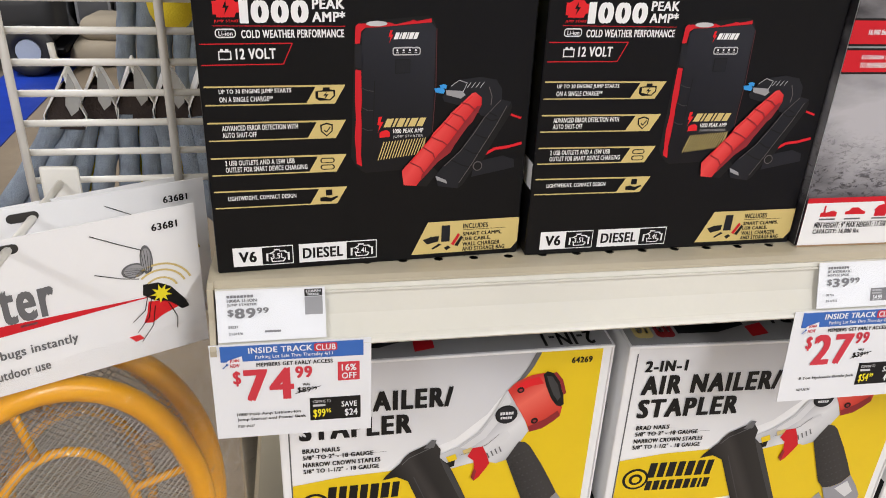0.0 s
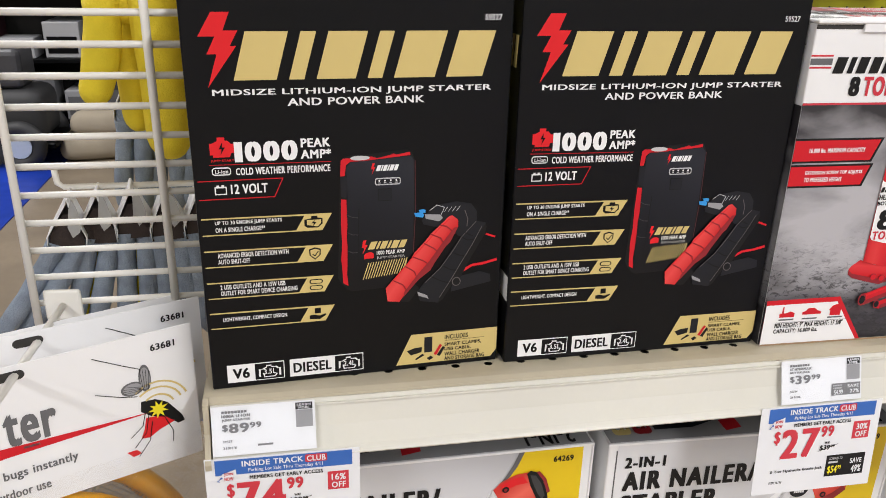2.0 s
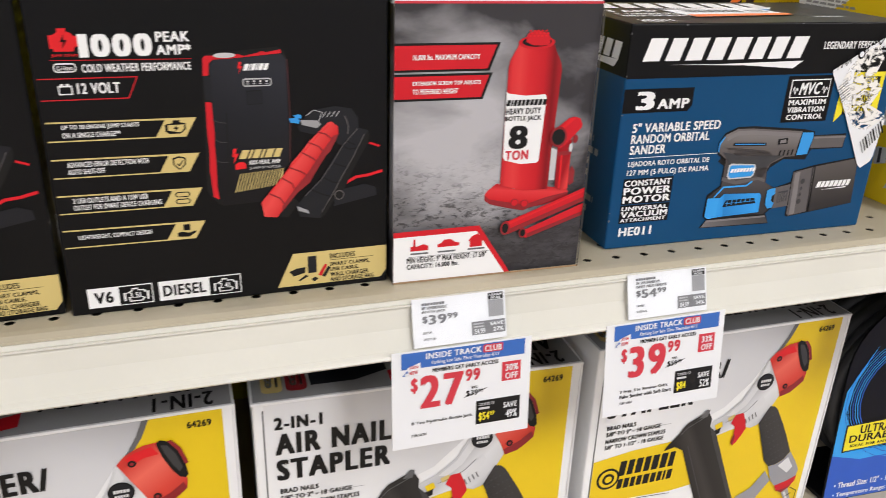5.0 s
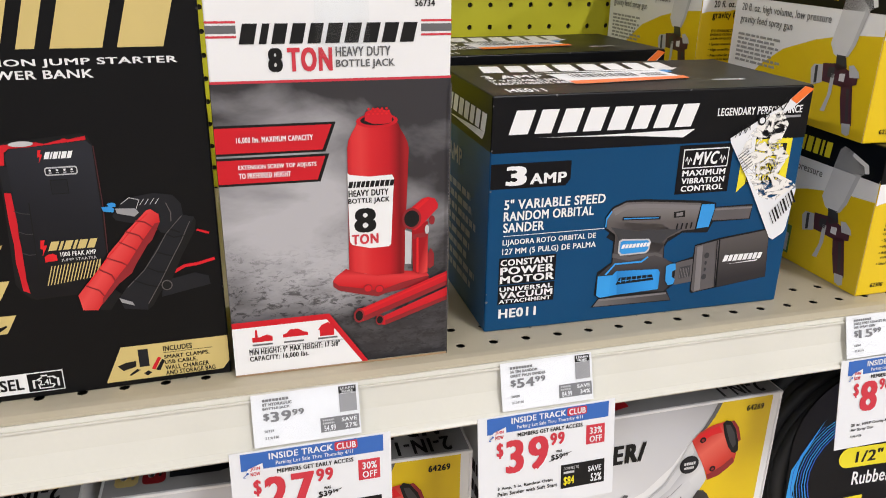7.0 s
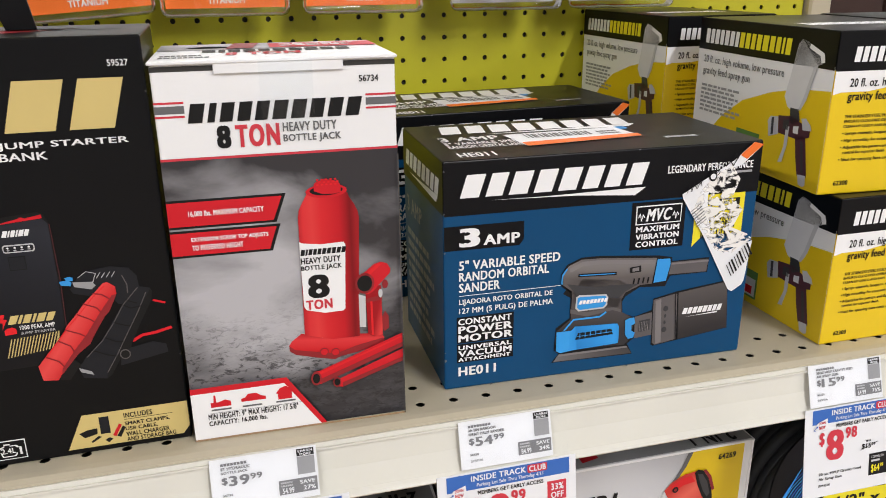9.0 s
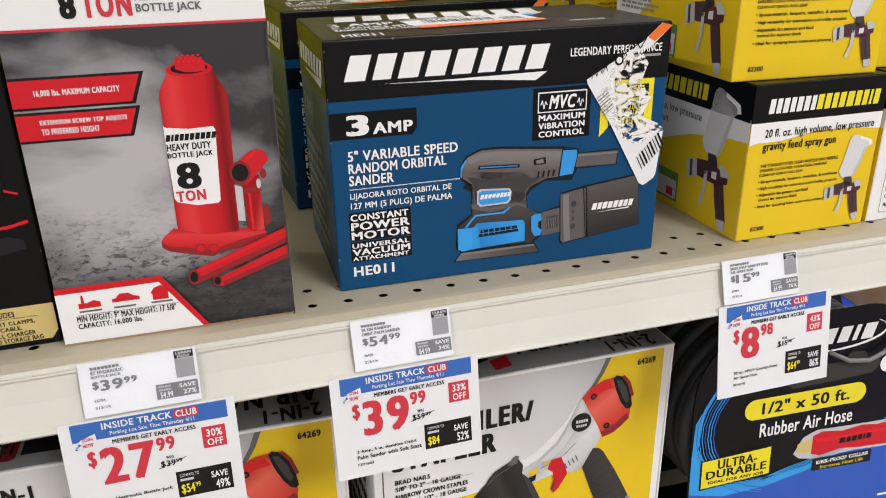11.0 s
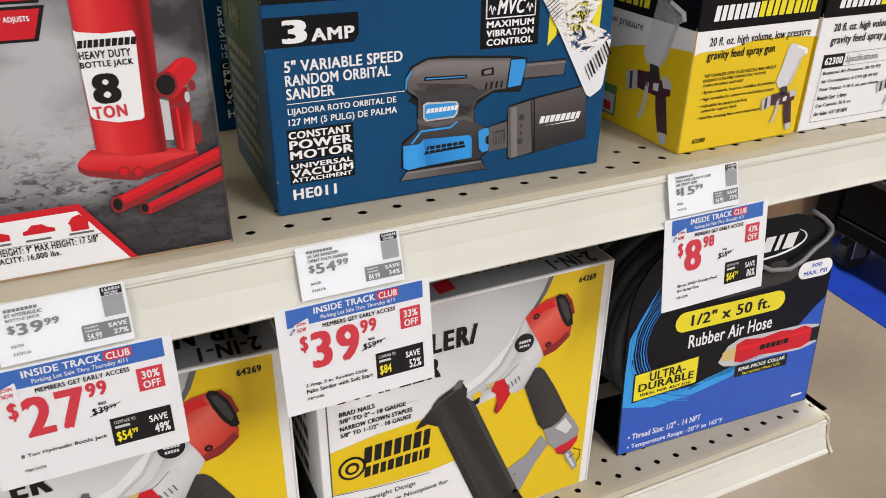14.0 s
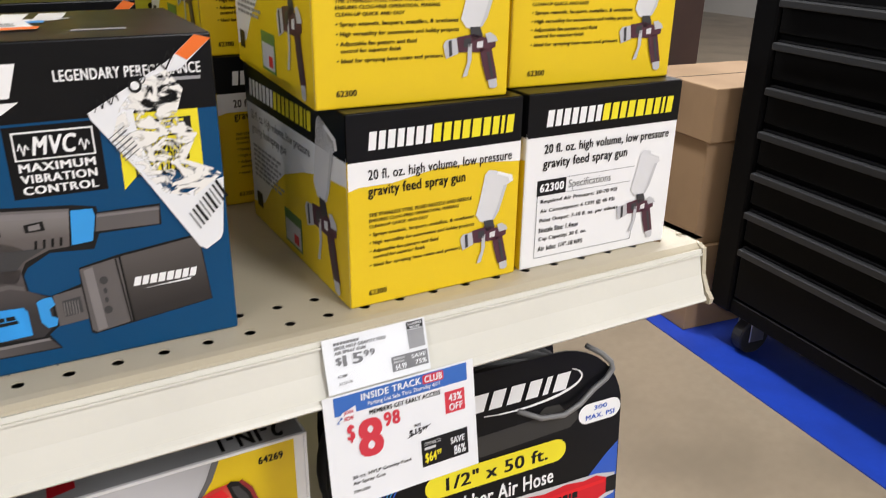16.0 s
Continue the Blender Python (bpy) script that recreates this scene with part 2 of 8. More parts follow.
G_MAG = grad("nailer_magazine_print", [(0.0, (0.012, 0.011, 0.011)), (0.3, (0.04, 0.036, 0.035)), (0.45, (0.018, 0.017, 0.017)), (0.8, (0.03, 0.028, 0.027)), (0.92, (0.075, 0.07, 0.068)), (1.0, (0.02, 0.02, 0.02))], 1, 0.45, 0.145, 0.06)
G_GRIP = grad("nailer_grip_print", [(0.0, (0.012, 0.012, 0.012)), (0.4, (0.045, 0.042, 0.042)), (1.0, (0.014, 0.014, 0.014))], 1, 0.4, 0.235, 0.05, grain=420)
G_PANEL = grad("nailer_panel_print", [(0.0, (0.85, 0.85, 0.85)), (0.45, (0.74, 0.74, 0.75)), (0.8, (0.58, 0.58, 0.60)), (1.0, (0.46, 0.46, 0.48))], 0.6, 0.8, 0.125, 0.215)
G_DEVICE = grad("device_body_print", [(0.0, (0.004, 0.004, 0.006)), (0.4, (0.010, 0.011, 0.016)), (0.75, (0.020, 0.022, 0.030)), (1.0, (0.012, 0.013, 0.018))], 0.35, 1, 0.11, 0.11)
G_CLAMP = grad("red_clamp_print", [(0.0, (0.34, 0.006, 0.010)), (0.35, (0.60, 0.02, 0.024)), (0.6, (0.76, 0.07, 0.065)), (0.85, (0.60, 0.022, 0.026)), (1.0, (0.40, 0.01, 0.014))], -0.7, 0.5, -0.09, 0.04)

CREAM = mat("cream_enamel", (0.50, 0.445, 0.33), 0.38, vary=0.03, grain=0.05, scale=900, stain=0.09, stain_scale=9)
CHANNEL = mat("white_price_channel", (0.70, 0.685, 0.61), 0.32, vary=0.02, grain=0.02, scale=300, stain=0.07, stain_scale=7)
# near-black that stands in for the shade inside holes, slits and slots
HOLE = mat("painted_hole_shade", (0.03, 0.028, 0.025), 0.7)
PEG = mat("yellow_pegboard", (0.52, 0.49, 0.014), 0.45, vary=0.04, grain=0.08, scale=500, stain=0.08)
WHITE = mat("white_card", (0.85, 0.85, 0.85), 0.42, vary=0.015, grain=0.04, scale=700, stain=0.04, stain_scale=12)
TAGW = mat("white_tag_paper", (0.80, 0.81, 0.83), 0.4, vary=0.01, grain=0.03, scale=900, stain=0.03, stain_scale=14)
BLACK = mat("black_coated_card", (0.0046, 0.0048, 0.0058), 0.32, gloss=0.2, vary=0.12, grain=0.03, scale=800, stain=0.25, stain_scale=10)
EDGE = mat("worn_board_edge", (0.07, 0.065, 0.06), 0.7, vary=0.3, grain=0.2, scale=400, stain=0.4, stain_scale=60)
INK = mat("black_ink", (0.009, 0.009, 0.0095), 0.4, gloss=0.25, vary=0.1)
GREYINK = mat("grey_ink", (0.13, 0.13, 0.135), 0.45)
MIDGREY = mat("mid_grey_ink", (0.32, 0.32, 0.33), 0.45)
PALEGREY = mat("pale_grey_ink", (0.55, 0.55, 0.56), 0.42)
GOLD = mat("gold_ink", (0.64, 0.50, 0.185), 0.4, vary=0.04)
RED = mat("red_ink", (0.60, 0.012, 0.022), 0.36, vary=0.05, gloss=0.3)
TAGRED = mat("tag_red_ink", (0.60, 0.035, 0.055), 0.4, vary=0.03)
DEEPRED = mat("deep_red_ink", (0.27, 0.012, 0.018), 0.36, vary=0.08)
DARKRED = mat("dark_red_ink", (0.06, 0.007, 0.010), 0.4, vary=0.1)
BRIGHTRED = mat("bright_red_ink", (0.72, 0.016, 0.022), 0.36, gloss=0.3)
CHAR = mat("charcoal_ink", (0.011, 0.012, 0.016), 0.36, gloss=0.3)
CHAR2 = mat("graphite_ink", (0.04, 0.04, 0.043), 0.38, vary=0.1)
TOOLGREY = mat("tool_grey_ink", (0.105, 0.095, 0.095), 0.38, vary=0.08)
TOOLLIGHT = mat("tool_light_grey_ink", (0.20, 0.185, 0.185), 0.38, vary=0.05)
WHITEINK = mat("white_ink", (0.86, 0.86, 0.86), 0.38, vary=0.01)
BLUE = mat("blue_coated_card", (0.003, 0.062, 0.165), 0.33, gloss=0.22, vary=0.05, grain=0.03, scale=700, stain=0.1, stain_scale=9)
TOOLBLUE = mat("tool_blue_ink", (0.03, 0.30, 0.72), 0.36)
TAGBLUE = mat("tag_blue_ink", (0.035, 0.135, 0.47), 0.4, vary=0.03)
NAVY = mat("hose_blue_ink", (0.02, 0.095, 0.50), 0.34, vary=0.05)
SKY = mat("light_blue_ink", (0.03, 0.33, 0.78), 0.34, vary=0.15, scale=25)
YELLOW = mat("yellow_coated_card", (0.80, 0.56, 0.008), 0.34, vary=0.02, grain=0.03, scale=700, stain=0.05, stain_scale=9)
NAILYEL = mat("yellow_box_ink", (0.80, 0.56, 0.006), 0.36, vary=0.02, stain=0.04)
PILL = mat("lemon_ink", (0.84, 0.72, 0.02), 0.36)
GREYTOP = mat("grey_box_lid_ink", (0.33, 0.33, 0.335), 0.4, vary=0.03, stain=0.07)
SILVER = mat("silver_tool_ink", (0.52, 0.52, 0.54), 0.33, vary=0.06, scale=30)
SILVERLIGHT = mat("pale_silver_ink", (0.68, 0.68, 0.69), 0.33)
ORANGE = mat("orange_ink", (0.86, 0.17, 0.02), 0.4)
PLUM = mat("plum_ink", (0.075, 0.022, 0.035), 0.4)
GREENINK = mat("green_ink", (0.10, 0.22, 0.05), 0.4)
SMOKE = smoky("smoky_photo_print", (0.030, 0.028, 0.032), (0.46, 0.45, 0.47))
TAPE = clear("clear_tape", 0.12, opacity=0.01)
FILM = clear("clear_plastic_film", 0.08, tint=(1, 1, 1), opacity=0.0)
BAG = clear("creased_bag_film", 0.10, tint=(1, 1, 1), opacity=0.03, crease=38, relief=0.02)
SHELL = clear("clear_blister_shell", 0.06, opacity=0.03)
KRAFT = mat("kraft_cardboard", (0.36, 0.23, 0.125), 0.75, vary=0.06, grain=0.1, scale=300, stain=0.15, stain_scale=5)
WIRE = mat("white_coated_wire", (0.78, 0.76, 0.70), 0.35, vary=0.03)
RACKET = mat("amber_plastic", (0.90, 0.41, 0.005), 0.3, vary=0.05, coat=0.2)
MESHW = mat("grey_steel_mesh", (0.36, 0.35, 0.32), 0.4, metal=0.6)
GLOVEY = mat("yellow_knit_glove", (0.84, 0.66, 0.03), 0.8, vary=0.08, grain=0.5, scale=700, stain=0.14, stain_scale=40, bump_distance=0.0012)
GLOVEG = mat("grey_blue_knit_glove", (0.30, 0.36, 0.44), 0.9, vary=0.3, grain=0.8, scale=900, stain=0.3, stain_scale=60, bump_distance=0.003)
HEADER = mat("grey_header_card", (0.42, 0.42, 0.41), 0.4, vary=0.08, stain=0.15, stain_scale=50)
CUFF = mat("brown_knit_cuff", (0.045, 0.032, 0.028), 0.9, vary=0.2, grain=0.8, scale=500)
FLOOR = mat("polished_concrete", (0.33, 0.265, 0.19), 0.32, vary=0.12, grain=0.05, scale=35, stain=0.3, stain_scale=2.2, coat=0.15)
LINE = mat("blue_floor_paint", (0.012, 0.05, 0.42), 0.4, vary=0.1, stain=0.2, stain_scale=6)
CABINET = mat("black_powder_coat", (0.003, 0.003, 0.0034), 0.45, gloss=0.09, vary=0.1, grain=0.1, scale=700, stain=0.2)
STEEL = mat("brushed_steel", (0.42, 0.43, 0.44), 0.3, metal=0.9)
RUBBER = mat("black_rubber", (0.02, 0.02, 0.021), 0.6, vary=0.15, grain=0.1, scale=300)
DARKBOARD = mat("dark_backing", (0.03, 0.027, 0.025), 0.7, vary=0.2, stain=0.3)
WALLP = mat("painted_wall", (0.55, 0.54, 0.52), 0.7, vary=0.03, stain=0.08, stain_scale=0.8)
CEIL = mat("white_ceiling_panel", (0.70, 0.70, 0.69), 0.8, vary=0.02, stain=0.05, stain_scale=0.7)
LAMPGLOW = glow("lamp_diffuser", (1.0, 0.97, 0.92), 3.0)
MAROON = mat("dark_brown_lacquer", (0.045, 0.02, 0.016), 0.5, stain=0.2)


# ---- building helpers ----
def part(name, bm, material, parent=None, label="", m=None, smooth=False):
    me = bpy.data.meshes.new(name)
    if smooth:
        for f in bm.faces:
            f.smooth = True
    bm.to_mesh(me)
    bm.free()
    me.materials.append(material)
    ob = new(name, me)
    ob.parent = parent
    if m is not None:
        ob.matrix_local = m
    if label:
        tagged(ob, label)
    return ob


def thing(name, m, label, category, group="", kind=""):
    ob = new(name)
    ob.empty_display_size = 0.05
    ob.matrix_world = m
    return tagged(ob, label, category, group, kind)


def box(x0, y0, z0, x1, y1, z1, bevel=0.0, segments=1):
    bm = bmesh.new()
    bmesh.ops.create_cube(bm, size=1, matrix=Matrix.Translation(((x0 + x1) / 2, (y0 + y1) / 2, (z0 + z1) / 2)) @ Matrix.Diagonal((x1 - x0, y1 - y0, z1 - z0, 1)))
    if bevel:
        bmesh.ops.bevel(bm, geom=bm.edges[:], offset=bevel, segments=segments, affect="EDGES", profile=0.5)
    return bm


def extrude_outline(points, depth, axis="y"):
    """A solid from an outline in (x, z), running depth along y; or in (y, z), running along x."""
    bm = bmesh.new()
    if axis == "y":
        vs = [bm.verts.new((a, 0, b)) for a, b in points]
        move = (0, depth, 0)
    else:
        vs = [bm.verts.new((0, a, b)) for a, b in points]
        move = (depth, 0, 0)
    f = bm.faces.new(vs)
    r = bmesh.ops.extrude_face_region(bm, geom=[f])
    bmesh.ops.translate(bm, verts=[v for v in r["geom"] if isinstance(v, bmesh.types.BMVert)], vec=move)
    bmesh.ops.recalc_face_normals(bm, faces=bm.faces)
    return bm


def tube(points, radius, segments=8, closed=False, taper=None):
    """A round rod along a line of points."""
    bm = bmesh.new()
    pts = [Vector(p) for p in points]
    n = len(pts)
    rings = []
    ref = None
    for i, p in enumerate(pts):
        if closed:
            d = (pts[(i + 1) % n] - pts[i - 1]).normalized()
        else:
            d = (pts[min(i + 1, n - 1)] - pts[max(i - 1, 0)]).normalized()
        if ref is None:
            ref = d.orthogonal().normalized()
        ref = (ref - d * ref.dot(d)).normalized()
        b = d.cross(ref)
        r = radius if taper is None else radius * taper[i]
        rings.append([bm.verts.new(p + (ref * math.cos(2 * math.pi * k / segments) + b * math.sin(2 * math.pi * k / segments)) * r) for k in range(segments)])
    for i in range(n if closed else n - 1):
        a, c = rings[i], rings[(i + 1) % n]
        for k in range(segments):
            bm.faces.new((a[k], a[(k + 1) % segments], c[(k + 1) % segments], c[k]))
    if not closed:
        bm.faces.new(rings[0][::-1])
        bm.faces.new(rings[-1])
    return bm


def merged(bms):
    out = bmesh.new()
    for b in bms:
        me = bpy.data.meshes.new("tmp")
        b.to_mesh(me)
        b.free()
        out.from_mesh(me)
        bpy.data.meshes.remove(me)
    return out


def perforated(nx, nz, pitch, hole, sides=8):
    """A sheet of nx by nz cells, each with a round hole, from the origin along x and y, as (verts, faces)."""
    verts, faces = [], []
    for i in range(nx):
        for j in range(nz):
            cx, cy = (i + 0.5) * pitch, (j + 0.5) * pitch
            base = len(verts)
            for k in range(sides):
                a = 2 * math.pi * k / sides
                c, s = math.cos(a), math.sin(a)
                q = (pitch / 2) / max(abs(c), abs(s))
                verts.append((cx + c * q, cy + s * q, 0))
                verts.append((cx + c * hole, cy + s * hole, 0))
                verts.append((cx + c * hole, cy + s * hole, -0.0008))
            for k in range(sides):
                a, b = base + 3 * k, base + 3 * ((k + 1) % sides)
                faces.append((a, b, b + 1, a + 1))
                faces.append((a + 1, b + 1, b + 2, a + 2))
    return verts, faces


def glyphs(text, bold=0.0, shear=0.0, cache={}):
    """The outlines of a line of lettering as flat (verts, faces), scaled into the unit square."""
    key = (text, bold, shear)
    if key not in cache:
        cu = bpy.data.curves.new("lettering", "FONT")
        cu.body, cu.offset, cu.shear, cu.resolution_u, cu.space_character = text, 0.0, shear, 3, 1.0 + bold * 2.2
        ob = bpy.data.objects.new("lettering", cu)
        me = bpy.data.meshes.new_from_object(ob)
        vs = np.array([v.co[:2] for v in me.vertices])
        fs = [tuple(p.vertices) for p in me.polygons]
        bpy.data.objects.remove(ob)
        bpy.data.curves.remove(cu)
        bpy.data.meshes.remove(me)
        if bold > 0.018:
            # heavier strokes: the same outlines again, struck a little to each side
            n, s = len(vs), bold * (1.5 if bold < 0.055 else 1.15)
            vs = np.concatenate([vs + (a * s, b * s) for a, b in ((-0.5, -0.22), (-0.5, 0.22), (0.0, 0.0), (0.5, -0.22), (0.5, 0.22))])
            fs = [tuple(i + n * k for i in f) for k in range(5) for f in fs]
        lo, hi = vs.min(0), vs.max(0)
        cache[key] = ((vs - lo) / (hi - lo), fs)
    return cache[key]


class Print:
    """Ink on a flat face of a thing: (u, v) runs from 0 to 1 over its width and height, seen from outside."""

    def __init__(self, owner, m, w, h):
        self.owner, self.m, self.w, self.h, self.parts, self.pieces = owner, m, w, h, {}, {}

    def add(self, name, material, uv, faces, level, strikes=1):
        apart = name.endswith(("_picture", "_mark", "_icon", "_sticker", "_swirl", "caption")) and len(faces) == 1
        vs, fs = ([], []) if apart else self.parts.setdefault((name, material.name), ([], []))
        if apart:
            self.pieces.setdefault(name, []).append((vs, fs, material.name))
        base = len(vs)
        z = 0.00025 + 0.00022 * level
        each = max(1, len(uv) // strikes)
        vs.extend((u * self.w, v * self.h, z + 0.00002 * (i // each)) for i, (u, v) in enumerate(uv))
        fs.extend(tuple(base + i for i in f) for f in faces)

    def poly(self, name, material, pts, level=0):
        area = sum(a[0] * b[1] - b[0] * a[1] for a, b in zip(pts, pts[1:] + pts[:1]))
        self.add(name, material, pts if area > 0 else pts[::-1], [tuple(range(len(pts)))], level)

    def rect(self, name, material, u0, v0, u1, v1, level=0):
        self.poly(name, material, [(u0, v0), (u1, v0), (u1, v1), (u0, v1)], level)

    def pill(self, name, material, u0, v0, u1, v1, level=0, r=0.5, n=5):
        """A rectangle with round corners; r is the corner's share of the height."""
        rv = (v1 - v0) * r
        ru = rv * self.h / self.w
        pts = []
        for cx, cy, a0 in ((u1 - ru, v0 + rv, -90), (u1 - ru, v1 - rv, 0), (u0 + ru, v1 - rv, 90), (u0 + ru, v0 + rv, 180)):
            pts += [(cx + ru * math.cos(radians(a0 + 90 * k / n)), cy + rv * math.sin(radians(a0 + 90 * k / n))) for k in range(n + 1)]
        self.poly(name, material, pts, level)

    def line(self, name, material, pts, width, level=0):
        """A line of a width in metres."""
        for (a, b), (c, d) in zip(pts, pts[1:]):
            dx, dy = (c - a) * self.w, (d - b) * self.h
            k = width / 2 / max(1e-9, math.hypot(dx, dy))
            ou, ov = -dy * k / self.w, dx * k / self.h
            self.poly(name, material, [(a - ou, b - ov), (c - ou, d - ov), (c + ou, d + ov), (a + ou, b + ov)], level)

    def ellipse(self, name, material, cu, cv, ru, rv, level=0, n=24, a0=0, a1=360):
        self.poly(name, material, [(cu + ru * math.cos(radians(a0 + (a1 - a0) * k / n)), cv + rv * math.sin(radians(a0 + (a1 - a0) * k / n))) for k in range(n + (a1 - a0 < 360))], level)

    def text(self, name, material, s, u0, v0, u1, v1, level=1, bold=0.0, shear=0.0):
        uv, fs = glyphs(s, bold, shear)
        self.add(name, material, [(u0 + a * (u1 - u0), v0 + b * (v1 - v0)) for a, b in uv], fs, level, 5 if bold > 0.018 else 1)

    def bars(self, name, material, widths, u0, v0, u1, v1, level=1, slant=0.0, gap=0.12, slits=True):
        """A brand's name as a row of plain slanted blocks, one to a letter."""
        gap = 0.34 if slits else 0.25
        total = sum(widths) + gap * (len(widths) - 1)
        u, k = u0, (u1 - u0) / total
        for w in widths:
            self.poly(name, material, [(u, v0), (u + w * k, v0), (u + w * k + slant, v1), (u + slant, v1)], level)
            u += (w + gap) * k

    def lines_of_bars(self, name, material, u0, v0, u1, v1, rows, level=1, seed=1):
        """Writing too small to read: rows of short plain bars."""
        rnd = random.Random(seed)
        step = (v1 - v0) / rows
        for i in range(rows):
            u, end = u0, u0 + (u1 - u0) * rnd.uniform(0.7, 1.0)
            while u < end:
                w = (u1 - u0) * rnd.uniform(0.06, 0.16)
                self.rect(name, material, u, v1 - (i + 0.75) * step, min(end, u + w), v1 - (i + 0.2) * step, level)
                u += w + (u1 - u0) * 0.025

    def done(self):
        """Make the parts: a picture is its first shape, with the further shapes under it."""
        def made(name, vs, fs, material, parent, m):
            me = bpy.data.meshes.new(name)
            me.from_pydata(vs, [], fs)
            me.materials.append(bpy.data.materials[material])
            ob = new(name, me)
            ob.parent = parent
            ob.matrix_local = m
            return ob

        for name, shapes in self.pieces.items():
            first = None
            for vs, fs, material in shapes:
                ob = made("printed_shape" if first else name, vs, fs, material, first or self.owner, Matrix() if first else self.m)
                first = first or ob
        for (name, material), (vs, fs) in self.parts.items():
            made(name, vs, fs, material, self.owner, self.m)


def front_of(w, h):
    return Matrix(((1, 0, 0, 0), (0, 0, -1, 0), (0, 1, 0, 0), (0, 0, 0, 1)))


def left_of(d):
    """The left side of a carton: u runs from its back to its front."""
    return Matrix(((0, 0, -1, 0), (-1, 0, 0, d), (0, 1, 0, 0), (0, 0, 0, 1)))


def right_of(w):
    return Matrix(((0, 0, 1, w), (1, 0, 0, 0), (0, 1, 0, 0), (0, 0, 0, 1)))


def top_of(h):
    return Matrix(((1, 0, 0, 0), (0, 1, 0, 0), (0, 0, 1, h), (0, 0, 0, 1)))


def carton(t, w, d, h, material, bevel=0.0012):
    return part("carton", box(0, 0, 0, w, d, h, bevel, 2), material, t)


def dark_lid(t, w, d, h, share):
    """The black upper part of a carton, folded edges and all."""
    part("dark_lid", box(-0.0001, -0.0001, h * share, w + 0.0001, d + 0.0001, h + 0.0001, 0.0012, 2), BLACK, t)


def scuffs(p, seed, count, material):
    """Small worn nicks along the edges of a face."""
    rnd = random.Random(seed)
    for k in range(count):
        a = rnd.random()
        r = rnd.uniform(0.0004, 0.0011)
        u, v = ((a, rnd.choice((0.002, 0.998))) if k % 2 else (rnd.choice((0.002, 0.998)), a))
        pts = [(min(1, max(0, u + r * rnd.uniform(0.4, 1.3) / p.w * math.cos(x))), min(1, max(0, v + r * rnd.uniform(0.4, 1.3) / p.h * math.sin(x)))) for x in (0.2, 1.3, 2.4, 3.5, 4.6, 5.7)]
        p.poly("scuff_mark", material, pts, 1)


# ---- large structure ----
def room():
    part("floor", box(-9, -7, -0.1, 11, 11, 0.0), FLOOR)
    tagged(bpy.data.objects["floor"], "tan polished concrete shop floor with worn stains", "floor", kind="structure")
    for name, b in (("wall_north", (-9, 11, 0, 11, 11.2, CEILING)), ("wall_south", (-9, -7.2, 0, 11, -7, CEILING)), ("wall_west", (-9.2, -7, 0, -9, 11, CEILING)), ("wall_east", (11, -7, 0, 11.2, 11, CEILING))):
        tagged(part(name, box(*b), WALLP), "plain painted shop wall", "wall", kind="structure")
    tagged(part("ceiling", box(-9.2, -7.2, CEILING, 11.2, 11.2, CEILING + 0.15), CEIL), "white panelled shop ceiling", "ceiling", kind="structure")
    for i, (x, y, width, turn) in enumerate(((2.572, 1.776, 0.44, -6.0), (-1.80, 2.0, 0.37, 0.0))):
        tagged(part("floor_line_%d" % (i + 1), box(0, -8.4, 0.0, width, 8.6, 0.004), LINE, m=pose(x, y, 0, 0, 0, turn)), "broad blue painted line on the concrete floor", "floor marking", kind="structure")


def strip_lamp(x, y, length):
    t = thing("ceiling_lamp", pose(x, y, CEILING), "long white strip light under the shop ceiling", "lamp", "ceiling strip lights")
    part("housing", box(-0.09, -length / 2, -0.07, 0.09, length / 2, 0, 0.01), WALLP, t)
    part("diffuser", box(-0.075, -length / 2 + 0.03, -0.095, 0.075, length / 2 - 0.03, -0.072, 0.008), LAMPGLOW, t)
    lamp = bpy.data.lights.new("strip_light", "AREA")
    lamp.shape, lamp.size, lamp.size_y, lamp.energy, lamp.color = "RECTANGLE", 0.16, length, LAMP_WATTS, (0.985, 0.98, 1.0)
    ob = new("strip_light", lamp)
    ob.parent = t
    ob.matrix_local = pose(0, 0, -0.12)


SHELF_L, SHELF_R, PEG_Y = -0.068, 1.158, 0.925
PITCH = 0.0254


